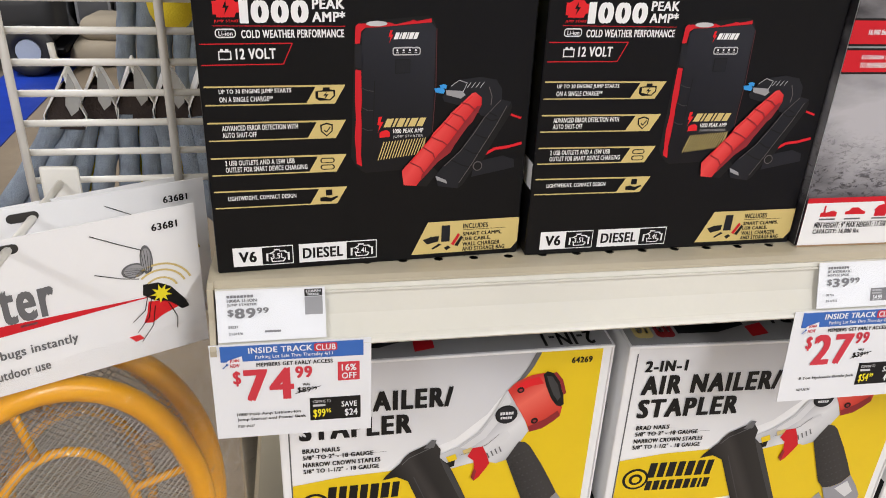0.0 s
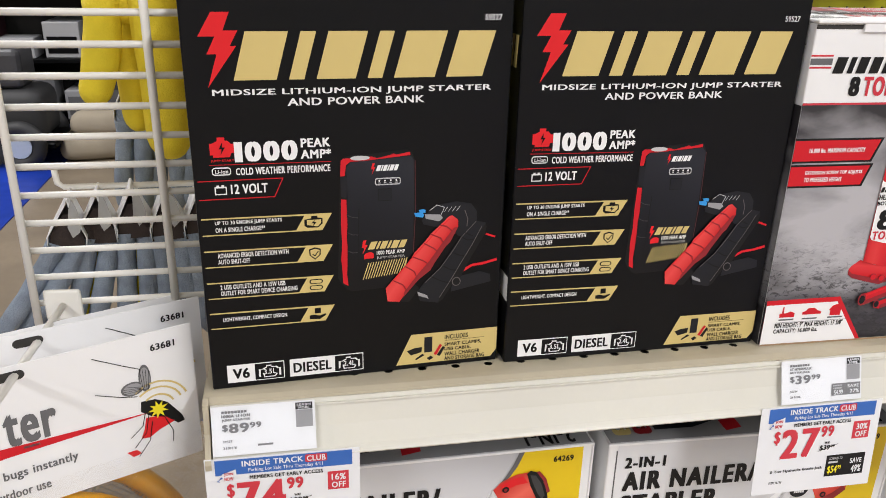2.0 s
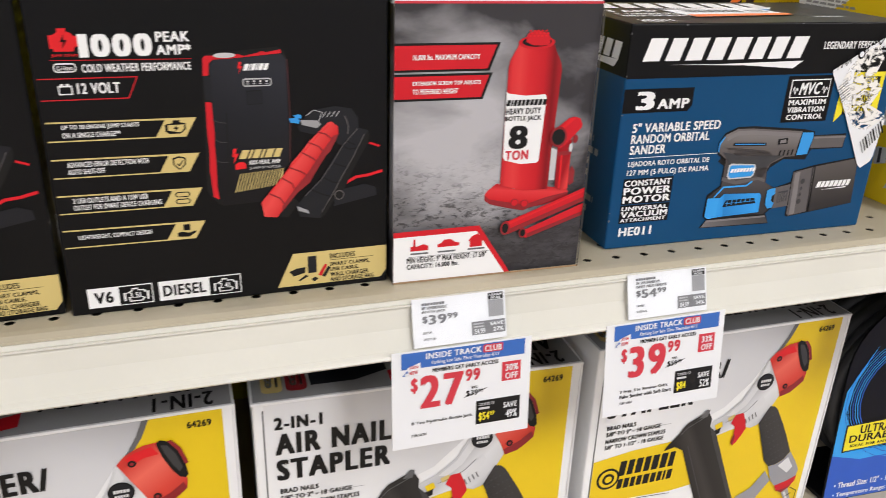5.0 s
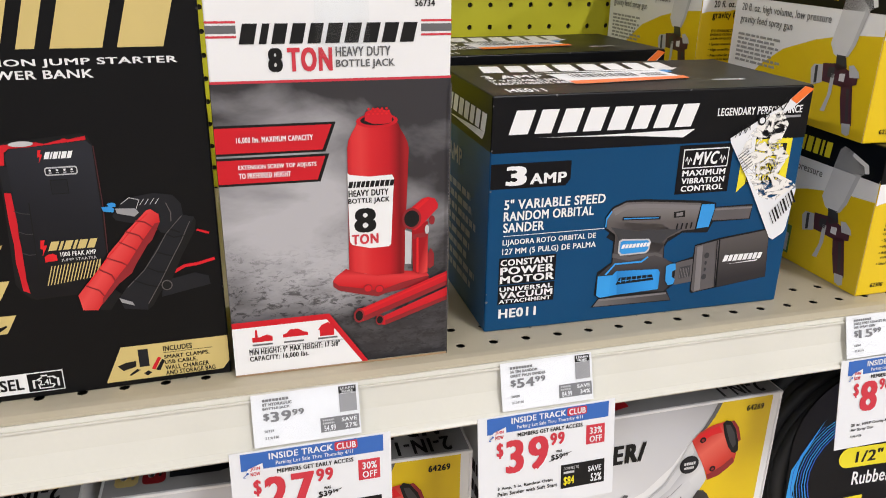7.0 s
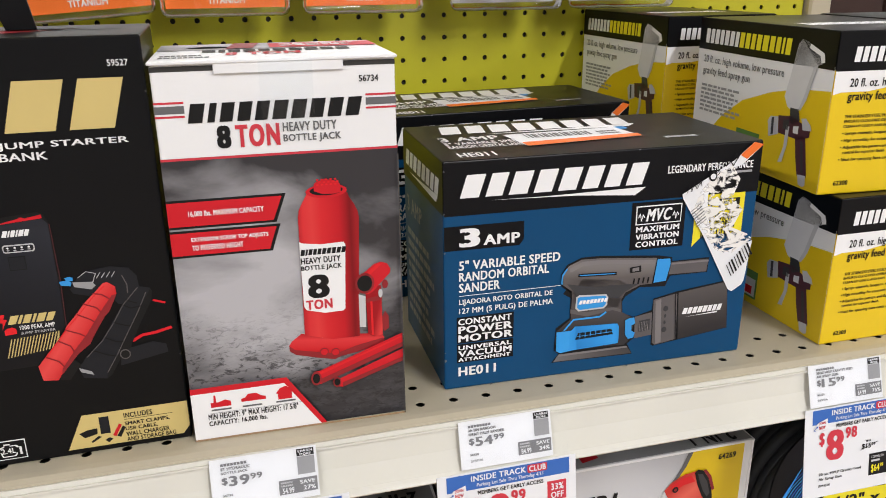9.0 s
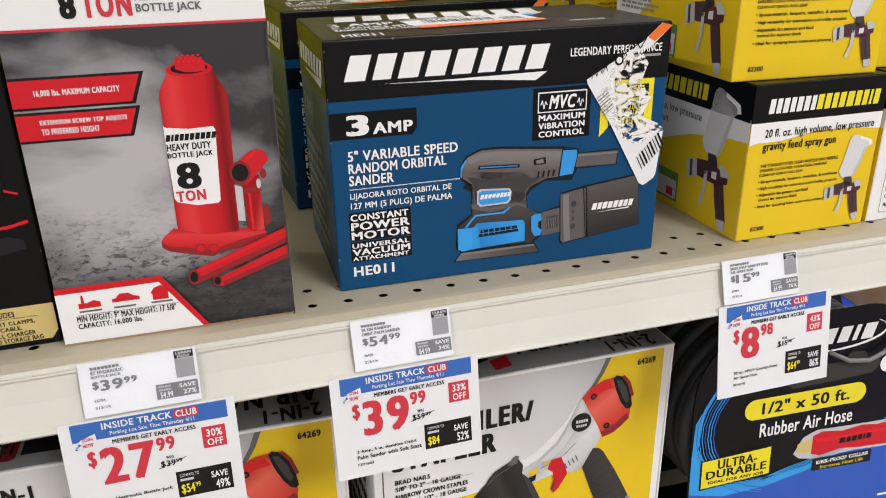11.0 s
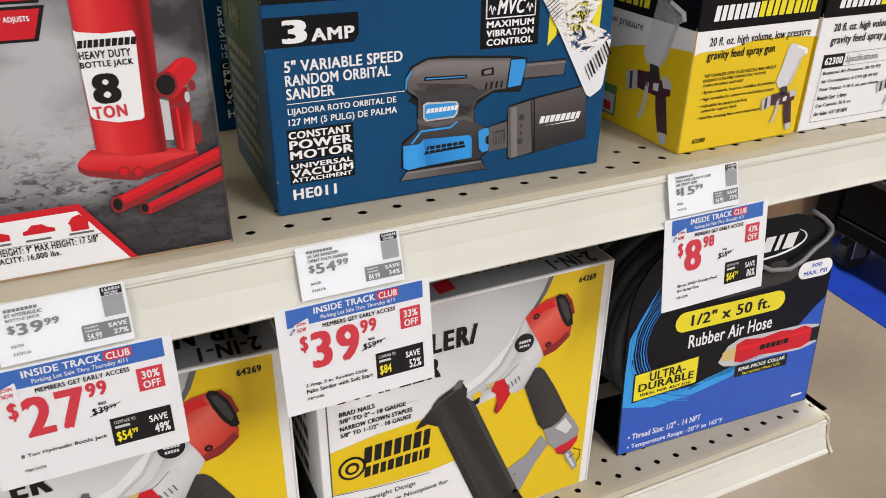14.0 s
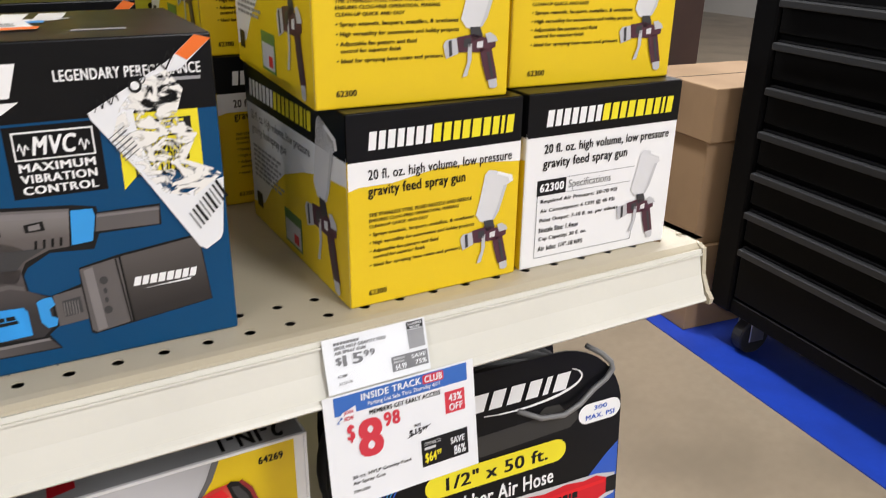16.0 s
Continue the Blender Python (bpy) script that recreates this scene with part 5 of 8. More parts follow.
    p.poly(n, INK, [(0.583, 0.479), (0.62, 0.484), (0.622, 0.455), (0.585, 0.454)], 4)
    p.poly(n, TOOLLIGHT, [(0.591, 0.474), (0.613, 0.478), (0.614, 0.461), (0.592, 0.459)], 5)
    p.poly(n, TOOLBLUE, [(0.675, 0.505), (0.718, 0.502), (0.721, 0.477), (0.709, 0.399), (0.667, 0.395)], 3)
    p.poly(n, TOOLGREY, [(0.724, 0.484), (0.852, 0.481), (0.848, 0.422), (0.717, 0.427)], 2)
    p.poly(n, TOOLLIGHT, [(0.724, 0.48), (0.852, 0.477), (0.852, 0.469), (0.724, 0.472)], 3)
    for k in range(4):
        p.line(n, INK, [(0.601 + 0.016 * k, 0.426), (0.598 + 0.016 * k, 0.399)], 0.0013, 4)
    p.poly(n, PALEGREY, [(0.411, 0.368), (0.421, 0.376), (0.51, 0.367), (0.517, 0.352), (0.514, 0.314), (0.504, 0.301), (0.42, 0.3), (0.41, 0.316)], 4)
    p.poly(n, TOOLBLUE, [(0.416, 0.363), (0.424, 0.368), (0.507, 0.361), (0.512, 0.348), (0.509, 0.32), (0.501, 0.309), (0.424, 0.307), (0.415, 0.32)], 5)
    p.bars(n, WHITEINK, [1, 0.9, 1, 1, 1, 0.9, 0.9, 0.95], 0.419, 0.333, 0.511, 0.351, 6, slant=0.004, slits=False)
    p.poly(n, SKY, [(0.38, 0.216), (0.407, 0.259), (0.494, 0.259), (0.515, 0.28), (0.511, 0.286), (0.491, 0.267), (0.404, 0.267), (0.373, 0.217)], 4)
    p.poly(n, G_BLUE, [(0.352, 0.213), (0.4, 0.212), (0.412, 0.23), (0.553, 0.22), (0.56, 0.204), (0.561, 0.123), (0.409, 0.116), (0.366, 0.11), (0.352, 0.122)], 4)
    p.poly(n, SKY, [(0.352, 0.211), (0.395, 0.208), (0.394, 0.124), (0.352, 0.122)], 5)
    p.poly(n, G_BLUE, [(0.412, 0.227), (0.546, 0.219), (0.547, 0.126), (0.411, 0.119)], 5)
    p.poly(n, INK, [(0.423, 0.198), (0.533, 0.199), (0.54, 0.172), (0.413, 0.166)], 6)
    for k in range(6):
        p.rect(n, TOOLBLUE, 0.427 + 0.0175 * k, 0.172 + 0.0022 * k, 0.4295 + 0.0175 * k, 0.196 + 0.0022 * k, 7)
    p.line(n, TOOLBLUE, [(0.419, 0.182), (0.536, 0.185)], 0.0005, 7)
    p.poly(n, G_TOOLFOOT, [(0.362, 0.103), (0.59, 0.103), (0.61, 0.063), (0.345, 0.069)], 2)
    p.poly(n, TOOLLIGHT, [(0.362, 0.103), (0.59, 0.103), (0.594, 0.094), (0.36, 0.093)], 3)
    p.poly(n, TOOLBLUE, [(0.579, 0.23), (0.591, 0.238), (0.61, 0.24), (0.614, 0.211), (0.602, 0.201), (0.603, 0.176), (0.615, 0.165), (0.611, 0.141), (0.593, 0.138), (0.582, 0.16)], 5)
    p.poly(n, TOOLGREY, [(0.613, 0.241), (0.671, 0.253), (0.675, 0.142), (0.615, 0.135)], 2)
    p.poly(n, CHAR2, [(0.628, 0.218), (0.665, 0.224), (0.667, 0.169), (0.629, 0.163)], 3)
    for k in range(6):
        p.line(n, TOOLLIGHT, [(0.631 + 0.0055 * k, 0.213), (0.631 + 0.0055 * k, 0.168)], 0.0004, 4)
    p.poly(n, TOOLGREY, [(0.673, 0.312), (0.747, 0.33), (0.754, 0.329), (0.764, 0.105), (0.688, 0.089), (0.679, 0.101)], 2)
    p.poly(n, TOOLLIGHT, [(0.68, 0.307), (0.699, 0.313), (0.71, 0.099), (0.69, 0.094)], 3)
    p.poly(n, G_BAG, [(0.758, 0.333), (0.921, 0.36), (0.929, 0.348), (0.944, 0.131), (0.768, 0.102)], 2)
    p.line(n, INK, [(0.747, 0.33), (0.761, 0.102)], 0.0007, 4)
    p.line(n, INK, [(0.756, 0.331), (0.768, 0.102)], 0.0006, 4)
    for k, (a, b) in enumerate(((0.2575, 0.014), (0.222, 0.010), (0.19, 0.010), (0.155, 0.014))):
        p.ellipse(n, CHAR2, 0.717, a + 0.006, 0.009 if k in (0, 3) else 0.004, b, 4, 10)
    p.bars(n, WHITEINK, [1, 0.9, 1, 1, 1, 0.9, 0.9, 0.95], 0.776, 0.2255, 0.912, 0.2555, 4, slant=0.006, slits=False)
    p.poly(n, WHITEINK, [(0.792, 0.212), (0.904, 0.222), (0.899, 0.215)], 4)
    if stickers:
        q = "torn_sticker"
        p.poly(q, TAGW, [(0.965, 0.998), (0.905, 0.925), (0.738, 0.79), (0.742, 0.77), (0.82, 0.60), (0.93, 0.325), (0.945, 0.312), (0.978, 0.34), (0.985, 0.36), (0.998, 0.55), (0.955, 0.535), (0.90, 0.505), (0.865, 0.54), (0.845, 0.62), (0.83, 0.70), (0.825, 0.78), (0.85, 0.845), (0.885, 0.885), (0.93, 0.90), (0.998, 0.985)], 5)
        p.poly(q, ORANGE, [(0.965, 0.998), (0.922, 0.945), (0.945, 0.925), (0.998, 0.985)], 6)
        p.poly(q, RESIDUE, [(0.775, 0.70), (0.80, 0.80), (0.845, 0.87), (0.90, 0.90), (0.93, 0.84), (0.91, 0.76), (0.95, 0.70), (0.92, 0.62), (0.975, 0.585), (0.995, 0.56), (0.93, 0.50), (0.87, 0.52)], 6)
        for k in range(9):
            a, b = 0.915 + 0.008 * k, 0.445 + 0.012 * k
            p.line(q, INK, [(a, b), (a + 0.022, b - 0.058)], 0.0006 + 0.0005 * (k % 3), 7)
        for k in range(7):
            a, b = 0.80 + 0.004 * k, 0.72 - 0.012 * k
            p.line(q, GREYINK, [(a - 0.028, b - 0.01), (a + 0.004, b + 0.024)], 0.0005 + 0.0004 * (k % 2), 7)
        p.ellipse(q, INK, 0.835, 0.86, 0.014, 0.022, 7, 12)
        p.ellipse(q, TAGW, 0.835, 0.86, 0.009, 0.013, 8, 12)
        for cu, cv, r in ((0.842, 0.882, 0.011), (0.838, 0.868, 0.008), (0.848, 0.874, 0.009), (0.874, 0.912, 0.007)):
            ring = [(cu + r * math.cos(k * 0.63), cv + 1.3 * r * math.sin(k * 0.63 + 0.4)) for k in range(11)]
            p.line(q, INK, ring, 0.0005, 7)
        p.line(q, INK, [(0.752, 0.79), (0.760, 0.83), (0.768, 0.80), (0.774, 0.84), (0.782, 0.815), (0.788, 0.85), (0.796, 0.83), (0.803, 0.865)], 0.0004, 7)
        p.line(q, INK, [(0.898, 0.925), (0.908, 0.955), (0.913, 0.930), (0.922, 0.962)], 0.0009, 7)
        p.line(q, INK, [(0.765, 0.80), (0.775, 0.83), (0.785, 0.81), (0.795, 0.845), (0.8, 0.82)], 0.0005, 7)
        p.line(q, INK, [(0.875, 0.90), (0.89, 0.92), (0.9, 0.90), (0.915, 0.94)], 0.0008, 7)
    p.done()
    s = Print(t, left_of(d), d, h)
    s.rect("dark_band", BLACK, 0.002, 0.78, 0.998, 0.995)
    s.bars("brand_mark", WHITEINK, [1, 0.9, 1, 1, 1, 0.9, 0.9, 0.95], 0.08, 0.845, 0.9, 0.92, 1, slant=0.03)
    s.poly("brand_mark", WHITEINK, [(0.2, 0.82), (0.9, 0.845), (0.86, 0.81)], 1)
    s.text("side_text", MIDGREY, "3 AMP", 0.1, 0.62, 0.5, 0.7, bold=0.05)
    s.lines_of_bars("side_text", MIDGREY, 0.1, 0.1, 0.8, 0.55, 8, 1, 11)
    s.done()
    c = Print(t, top_of(h), w, d)
    c.rect("lid_print", BLACK, 0.002, 0.002, 0.998, 0.998)
    c.bars("lid_print", WHITEINK, [1, 0.9, 1, 1, 1, 0.9, 0.9, 0.95], 0.09, 0.68, 0.74, 0.92, 1, slant=0.02)
    c.poly("lid_print", WHITEINK, [(0.2, 0.63), (0.76, 0.70), (0.72, 0.62)], 1)
    for s2, a, b, e in (("3 AMP", 0.47, 0.58, 0.25), ("5\" VARIABLE SPEED", 0.37, 0.44, 0.31), ("RANDOM ORBITAL SANDER", 0.28, 0.35, 0.32), ("HE011", 0.06, 0.16, 0.17)):
        c.text("lid_print", WHITEINK, s2, 0.06, a, e, b, 1, bold=0.04)
    c.rect("lid_print", MIDGREY, 0.74, 0.22, 0.85, 0.26, 1)
    c.poly("lid_print", TOOLBLUE, [(0.66, 0.62), (0.70, 0.64), (0.70, 0.55), (0.66, 0.54)], 1)
    if stickers:
        c.poly("price_sticker", TAGW, [(0.29, 0.22), (0.68, 0.30), (0.66, 0.60), (0.27, 0.56)], 3)
        c.poly("price_sticker", ORANGE, [(0.29, 0.22), (0.68, 0.30), (0.685, 0.38), (0.29, 0.32)], 4)
        for k in range(18):
            c.rect("price_sticker", GREYINK, 0.33 + 0.012 * k, 0.42, 0.334 + 0.012 * k + 0.003 * (k % 3), 0.53, 4)
        c.lines_of_bars("price_sticker", GREYINK, 0.57, 0.4, 0.65, 0.52, 2, 4, 9)
    c.done()
    return t


sander_box(pose(0.5422, 0.5030, 1.0893, 0, 0, -0.9), "blue and black sander carton with a torn white sticker")
sander_box(pose(0.5380, 0.6900, 1.0893, 0, 0, 3.0), "second blue and black sander carton standing behind the first", True)


def spray_gun_shape(p, n, cu, cv, k, flip=1):
    """A small picture of a gravity-feed spray gun, k times the height of the face."""
    r = p.h / p.w

    def q(pts, mt, lv):
        p.poly(n, mt, [(cu + flip * a * k * r, cv + b * k) for a, b in pts], lv)

    # paint cup with its lid, then body, nozzle, trigger, grip and fittings
    q([(-0.04, 0.96), (0.0, 1.0), (0.06, 0.99), (0.26, 0.92), (0.28, 0.86), (0.21, 0.83), (0.13, 0.58), (0.08, 0.50), (0.0, 0.47), (-0.08, 0.50), (-0.13, 0.57), (-0.09, 0.72)], SILVERLIGHT, 2)
    q([(0.10, 0.975), (0.26, 0.92), (0.28, 0.86), (0.24, 0.85), (0.22, 0.90), (0.09, 0.945)], WHITEINK, 3)
    q([(0.21, 0.83), (0.13, 0.58), (0.08, 0.50), (0.05, 0.49), (0.10, 0.60), (0.17, 0.83)], PALEGREY, 3)
    q([(-0.04, 0.50), (0.06, 0.50), (0.09, 0.42), (0.0, 0.38), (-0.03, 0.42)], CHAR2, 3)
    q([(-0.30, 0.36), (-0.27, 0.40), (-0.17, 0.41), (-0.15, 0.28), (-0.27, 0.24)], SILVER, 3)
    q([(-0.25, 0.39), (-0.22, 0.40), (-0.21, 0.27), (-0.24, 0.26)], CHAR2, 4)
    q([(-0.17, 0.42), (0.0, 0.44), (0.10, 0.41), (0.22, 0.38), (0.22, 0.32), (0.10, 0.28), (-0.15, 0.29)], PLUM, 3)
    q([(-0.10, 0.40), (-0.03, 0.41), (-0.03, 0.33), (-0.10, 0.33)], CHAR2, 4)
    q([(0.11, 0.44), (0.16, 0.45), (0.22, 0.41), (0.24, 0.37), (0.14, 0.36)], SILVER, 4)
    q([(0.03, 0.37), (0.09, 0.38), (0.09, 0.32), (0.03, 0.32)], SILVERLIGHT, 4)
    q([(0.06, 0.31), (0.18, 0.31), (0.25, 0.03), (0.14, 0.02), (0.09, 0.17)], PLUM, 3)
    q([(0.13, 0.28), (0.16, 0.28), (0.21, 0.05), (0.18, 0.05)], CHAR2, 4)
    q([(-0.06, 0.36), (-0.02, 0.36), (-0.02, 0.22), (-0.06, 0.08), (-0.11, 0.07), (-0.06, 0.2)], SILVER, 4)
    q([(0.15, 0.03), (0.24, 0.04), (0.25, -0.03), (0.22, -0.05), (0.17, -0.04)], SILVER, 4)


def spray_gun_box(m, label, face="yellow", w=0.127, d=0.205):
    h = 0.1275
    t = thing("spray_gun_box", m, label, "box", "spray gun boxes")
    carton(t, w, d, h, YELLOW if face == "yellow" else WHITE, 0.0013)
    dark_lid(t, w, d, h, 0.766)
    p = Print(t, front_of(w, h), w, h)
    p.rect("dark_band", BLACK, 0.003, 0.765, 0.997, 0.996)
    p.bars("brand_mark", WHITEINK, [1, 0.9, 1, 0.9, 1, 1, 0.85], 0.112, 0.818, 0.452, 0.908, 1, slant=0.008, gap=0.14)
    p.bars("brand_mark", PILL, [1, 1, 0.9, 1, 1.2, 1, 0.9, 0.45, 1], 0.464, 0.818, 0.94, 0.912, 1, slant=0.008, gap=0.14)
    if face == "yellow":
        p.poly("white_sweep", WHITEINK, [(0.003, 0.765), (0.003, 0.625), (0.06, 0.64), (0.24, 0.64), (0.36, 0.66), (0.5, 0.682), (0.72, 0.68), (0.997, 0.655), (0.997, 0.765)])
    p.text("product_name", INK, "20 fl. oz. high volume, low pressure", 0.108, 0.655, 0.942, 0.722, bold=0.03)
    p.text("product_name", INK, "gravity feed spray gun", 0.106, 0.572, 0.658, 0.642, bold=0.03)
    if face == "yellow":
        for s, v, e in (("THE STAINLESS STEEL FLUID NOZZLE AND NEEDLE", 0.481, 0.7), ("ENSURES CLOG-FREE OPERATION, MAKING", 0.45, 0.62), ("CLEAN-UP QUICK AND EASY", 0.419, 0.44)):
            p.text("fine_print", INK, s, 0.107, v, e, v + 0.02, bold=0.03)
        for s, v, e in (("\u2022 Sprays enamels, lacquers, metallics, & urethanes", 0.372, 0.716), ("\u2022 High versatility for automotive and hobby projects", 0.328, 0.72), ("\u2022 Adjustable fan pattern and fluid", 0.284, 0.5), ("control for superior finish", 0.252, 0.42), ("\u2022 Ideal for spraying base coats and primers", 0.207, 0.636)):
            p.text("fine_print", INK, s, 0.107 + 0.02 * s.startswith("control"), v, e, v + 0.026, bold=0.03)
        p.text("item_number", INK, "62300", 0.098, 0.058, 0.198, 0.088, bold=0.03)
        spray_gun_shape(p, "gun_picture", 0.80, 0.07, 0.56)
    else:
        p.rect("specification", INK, 0.078, 0.43, 0.262, 0.52)
        p.text("specification", WHITEINK, "62300", 0.095, 0.452, 0.248, 0.5, 1, bold=0.05)
        p.text("specification", GREYINK, "Specifications", 0.278, 0.44, 0.56, 0.5, 1)
        p.line("specification", GREYINK, [(0.265, 0.52), (0.72, 0.52)], 0.0003, 1)
        p.line("specification", GREYINK, [(0.265, 0.432), (0.70, 0.432)], 0.0003, 1)
        p.line("specification", GREYINK, [(0.082, 0.43), (0.082, 0.06), (0.74, 0.06), (0.76, 0.3)], 0.0004, 1)
        for k, (s, e) in enumerate((("Required Air Pressure: 20-70 PSI", 0.61), ("Air Consumption: 6 CFM @ 40 PSI", 0.6), ("Paint Output: 7-10 fl. oz. per minute", 0.63), ("Nozzle Size: 1.4mm", 0.36), ("Cup Capacity: 20 fl. oz.", 0.42), ("Air Inlet: 1/4\"-18 NPS", 0.4))):
            p.text("specification", INK, s, 0.105, 0.378 - 0.056 * k, e, 0.408 - 0.056 * k, 1, bold=0.03)
        spray_gun_shape(p, "gun_picture", 0.775, 0.07, 0.54)
    p.done()
    s = Print(t, left_of(d), d, h)
    s.rect("white_panel", WHITEINK, 0.002, 0.003, 0.998, 0.79)
    s.poly("yellow_sweep", YELLOW, [(0.0025, 0.0035), (0.0025, 0.10), (0.15, 0.15), (0.27, 0.32), (0.42, 0.46), (0.62, 0.56), (0.8, 0.62), (0.9975, 0.645), (0.9975, 0.0035)], 1)
    s.rect("dark_band", BLACK, 0.002, 0.77, 0.998, 0.996, 2)
    s.bars("brand_mark", WHITEINK, [1, 0.9, 1, 0.9, 1, 1, 0.85], 0.06, 0.82, 0.34, 0.925, 3, slant=0.006, gap=0.14)
    s.bars("brand_mark", PILL, [1, 1, 0.9, 1, 1.2, 1, 0.9, 0.45, 1], 0.35, 0.82, 0.72, 0.925, 3, slant=0.006, gap=0.14)
    s.text("product_name", GREYINK, "20 fl. oz. high volume, low pressure", 0.06, 0.66, 0.7, 0.73, 3, bold=0.02)
    s.text("product_name", GREYINK, "gravity feed spray gun", 0.06, 0.575, 0.46, 0.645, 3, bold=0.02)
    s.lines_of_bars("fine_print", MIDGREY, 0.06, 0.3, 0.42, 0.52, 7, 3, 6)
    s.rect("fine_print", INK, 0.06, 0.1, 0.13, 0.2, 3)
    s.rect("picture_panel", GREENINK, 0.4, 0.05, 0.58, 0.26, 3)
    s.rect("picture_panel", PALEGREY, 0.41, 0.065, 0.57, 0.2, 4)
    s.rect("picture_panel", RED, 0.5, 0.08, 0.55, 0.14, 5)
    spray_gun_shape(s, "gun_picture", 0.79, 0.06, 0.87)
    s.done()
    c = Print(t, top_of(h), w, d)
    c.rect("lid_print", BLACK, 0.004, 0.003, 0.996, 0.997)
    c.bars("lid_print", WHITEINK, [1, 0.9, 1, 0.9, 1, 1, 0.85, 1, 1, 1], 0.15, 0.3, 0.85, 0.42, 1, slits=False)
    c.done()
    e = Print(t, right_of(w), d, h)
    e.rect("dark_band", BLACK, 0.002, 0.765, 0.998, 0.996)
    e.done()
    return t


ZB = 1.0893
spray_gun_box(pose(0.8655, 0.4880, ZB, 0, 0, 0.3), "yellow and black spray gun carton at the shelf's front edge")
spray_gun_box(pose(0.9975, 0.4890, ZB, 0, 0, -0.8), "white and black spray gun carton listing its specifications", "white", 0.136)
spray_gun_box(pose(0.8530, 0.5020, ZB + 0.1280, 0, 0, -3.5), "yellow spray gun carton stacked slightly askew on another", "yellow", 0.130)
spray_gun_box(pose(0.9960, 0.5110, ZB + 0.1280, 0, 0, -4.0), "yellow spray gun carton stacked on the white one", "yellow", 0.136)
spray_gun_box(pose(0.8470, 0.7230, ZB, 0, 0, 1), "yellow spray gun carton standing behind the front row", "yellow", 0.127, 0.19)
spray_gun_box(pose(0.8420, 0.7290, ZB + 0.1280, 0, 0, 1), "yellow spray gun carton on top of the back row", "yellow", 0.127, 0.19)


# ---- boxes on the lower shelf ----
def nailer_box(m):
    w, d, h = 0.278, 0.125, 0.262
    t = thing("nailer_box", m, "white, grey and yellow air nailer carton on the lower shelf", "box", "air nailer boxes")
    carton(t, w, d, h, WHITE, 0.0015)
    part("lid_lip", merged([box(-0.0012, -0.0018, h - 0.001, w + 0.0012, d, h + 0.0016, 0.0005), box(w - 0.0005, -0.0012, 0.001, w + 0.0012, d, h, 0.0004)]), WHITE, t)
    p = Print(t, front_of(w, h), w, h)

    def q(pts):
        return [(a / w, b / h) for a, b in pts]

    p.rect("border", GREYINK, 0.026, 0.004, 0.030, 0.975)
    p.poly("grey_sweep", G_PANEL, q([(0.0085, 0.2605), (0.213, 0.2605), (0.205, 0.242), (0.190, 0.225), (0.174, 0.200), (0.148, 0.176), (0.122, 0.165), (0.090, 0.1475), (0.05, 0.1450), (0.0085, 0.1390)]))
    p.poly("yellow_panel", NAILYEL, q([(0.216, 0.2605), (0.2695, 0.2605), (0.2695, 0.002), (0.185, 0.002), (0.150, 0.090), (0.134, 0.152), (0.170, 0.182), (0.190, 0.222), (0.204, 0.237), (0.210, 0.246)]), 1)
    p.poly("panel_edge", GREYINK, q([(0.2115, 0.2605), (0.2165, 0.2605), (0.2105, 0.246), (0.2045, 0.2365), (0.193, 0.226), (0.200, 0.236), (0.2065, 0.2475)]), 2)
    p.poly("brand_band", NAILYEL, q([(0.0085, 0.1385), (0.05, 0.1445), (0.095, 0.1465), (0.112, 0.134), (0.133, 0.088), (0.1, 0.0845), (0.05, 0.0865), (0.0085, 0.0915)]), 2)
    p.line("brand_band", INK, q([(0.0085, 0.0910), (0.05, 0.0853), (0.1, 0.0822)]), 0.0007, 3)
    p.poly("lower_panel", WHITEINK, q([(0.0085, 0.002), (0.0085, 0.0889), (0.05, 0.0833), (0.1, 0.0802), (0.147, 0.0833), (0.19, 0.002)]), 2)
    for k, mt in ((0.0125, INK), (0.0100, NAILYEL), (0.0065, INK), (0.0038, NAILYEL)):
        p.ellipse("brand_mark", mt, 0.0265 / w, 0.1157 / h, k / w, k / h, 3 + (0.0125 - k) * 400, 20)
    p.bars("brand_mark", INK, [1, 0.9, 1, 0.9, 1, 1, 0.85], 0.037 / w, 0.1165 / h, 0.0985 / w, 0.1340 / h, 3, slant=0.006)
    p.bars("brand_mark", INK, [1, 1, 0.9, 1, 1.2, 1, 0.9, 0.45, 1], 0.037 / w, 0.1010 / h, 0.0985 / w, 0.1125 / h, 3, slant=0.004)
    for s, a, b, e in (("2-IN-1", 0.2365, 0.2480, 0.054), ("AIR NAILER/", 0.2120, 0.2325, 0.1435), ("STAPLER", 0.1868, 0.2073, 0.1095)):
        p.text("product_name", INK, s, 0.016 / w, a / h, e / w, b / h, 3, bold=0.1)
    for s, a, e in (("BRAD NAILS", 0.1735, 0.049), ("5/8\" TO 2\" - 18 GAUGE", 0.1665, 0.077), ("NARROW CROWN STAPLES", 0.1585, 0.083), ("5/8\" TO 1-1/2\" - 18 GAUGE", 0.1515, 0.082)):
        p.text("size_text", INK, s, 0.018 / w, a / h, e / w, (a + 0.0048) / h, 3, bold=0.05)
    p.line("size_text", GREYINK, q([(0.018, 0.1689), (0.088, 0.1689)]), 0.0003, 3)
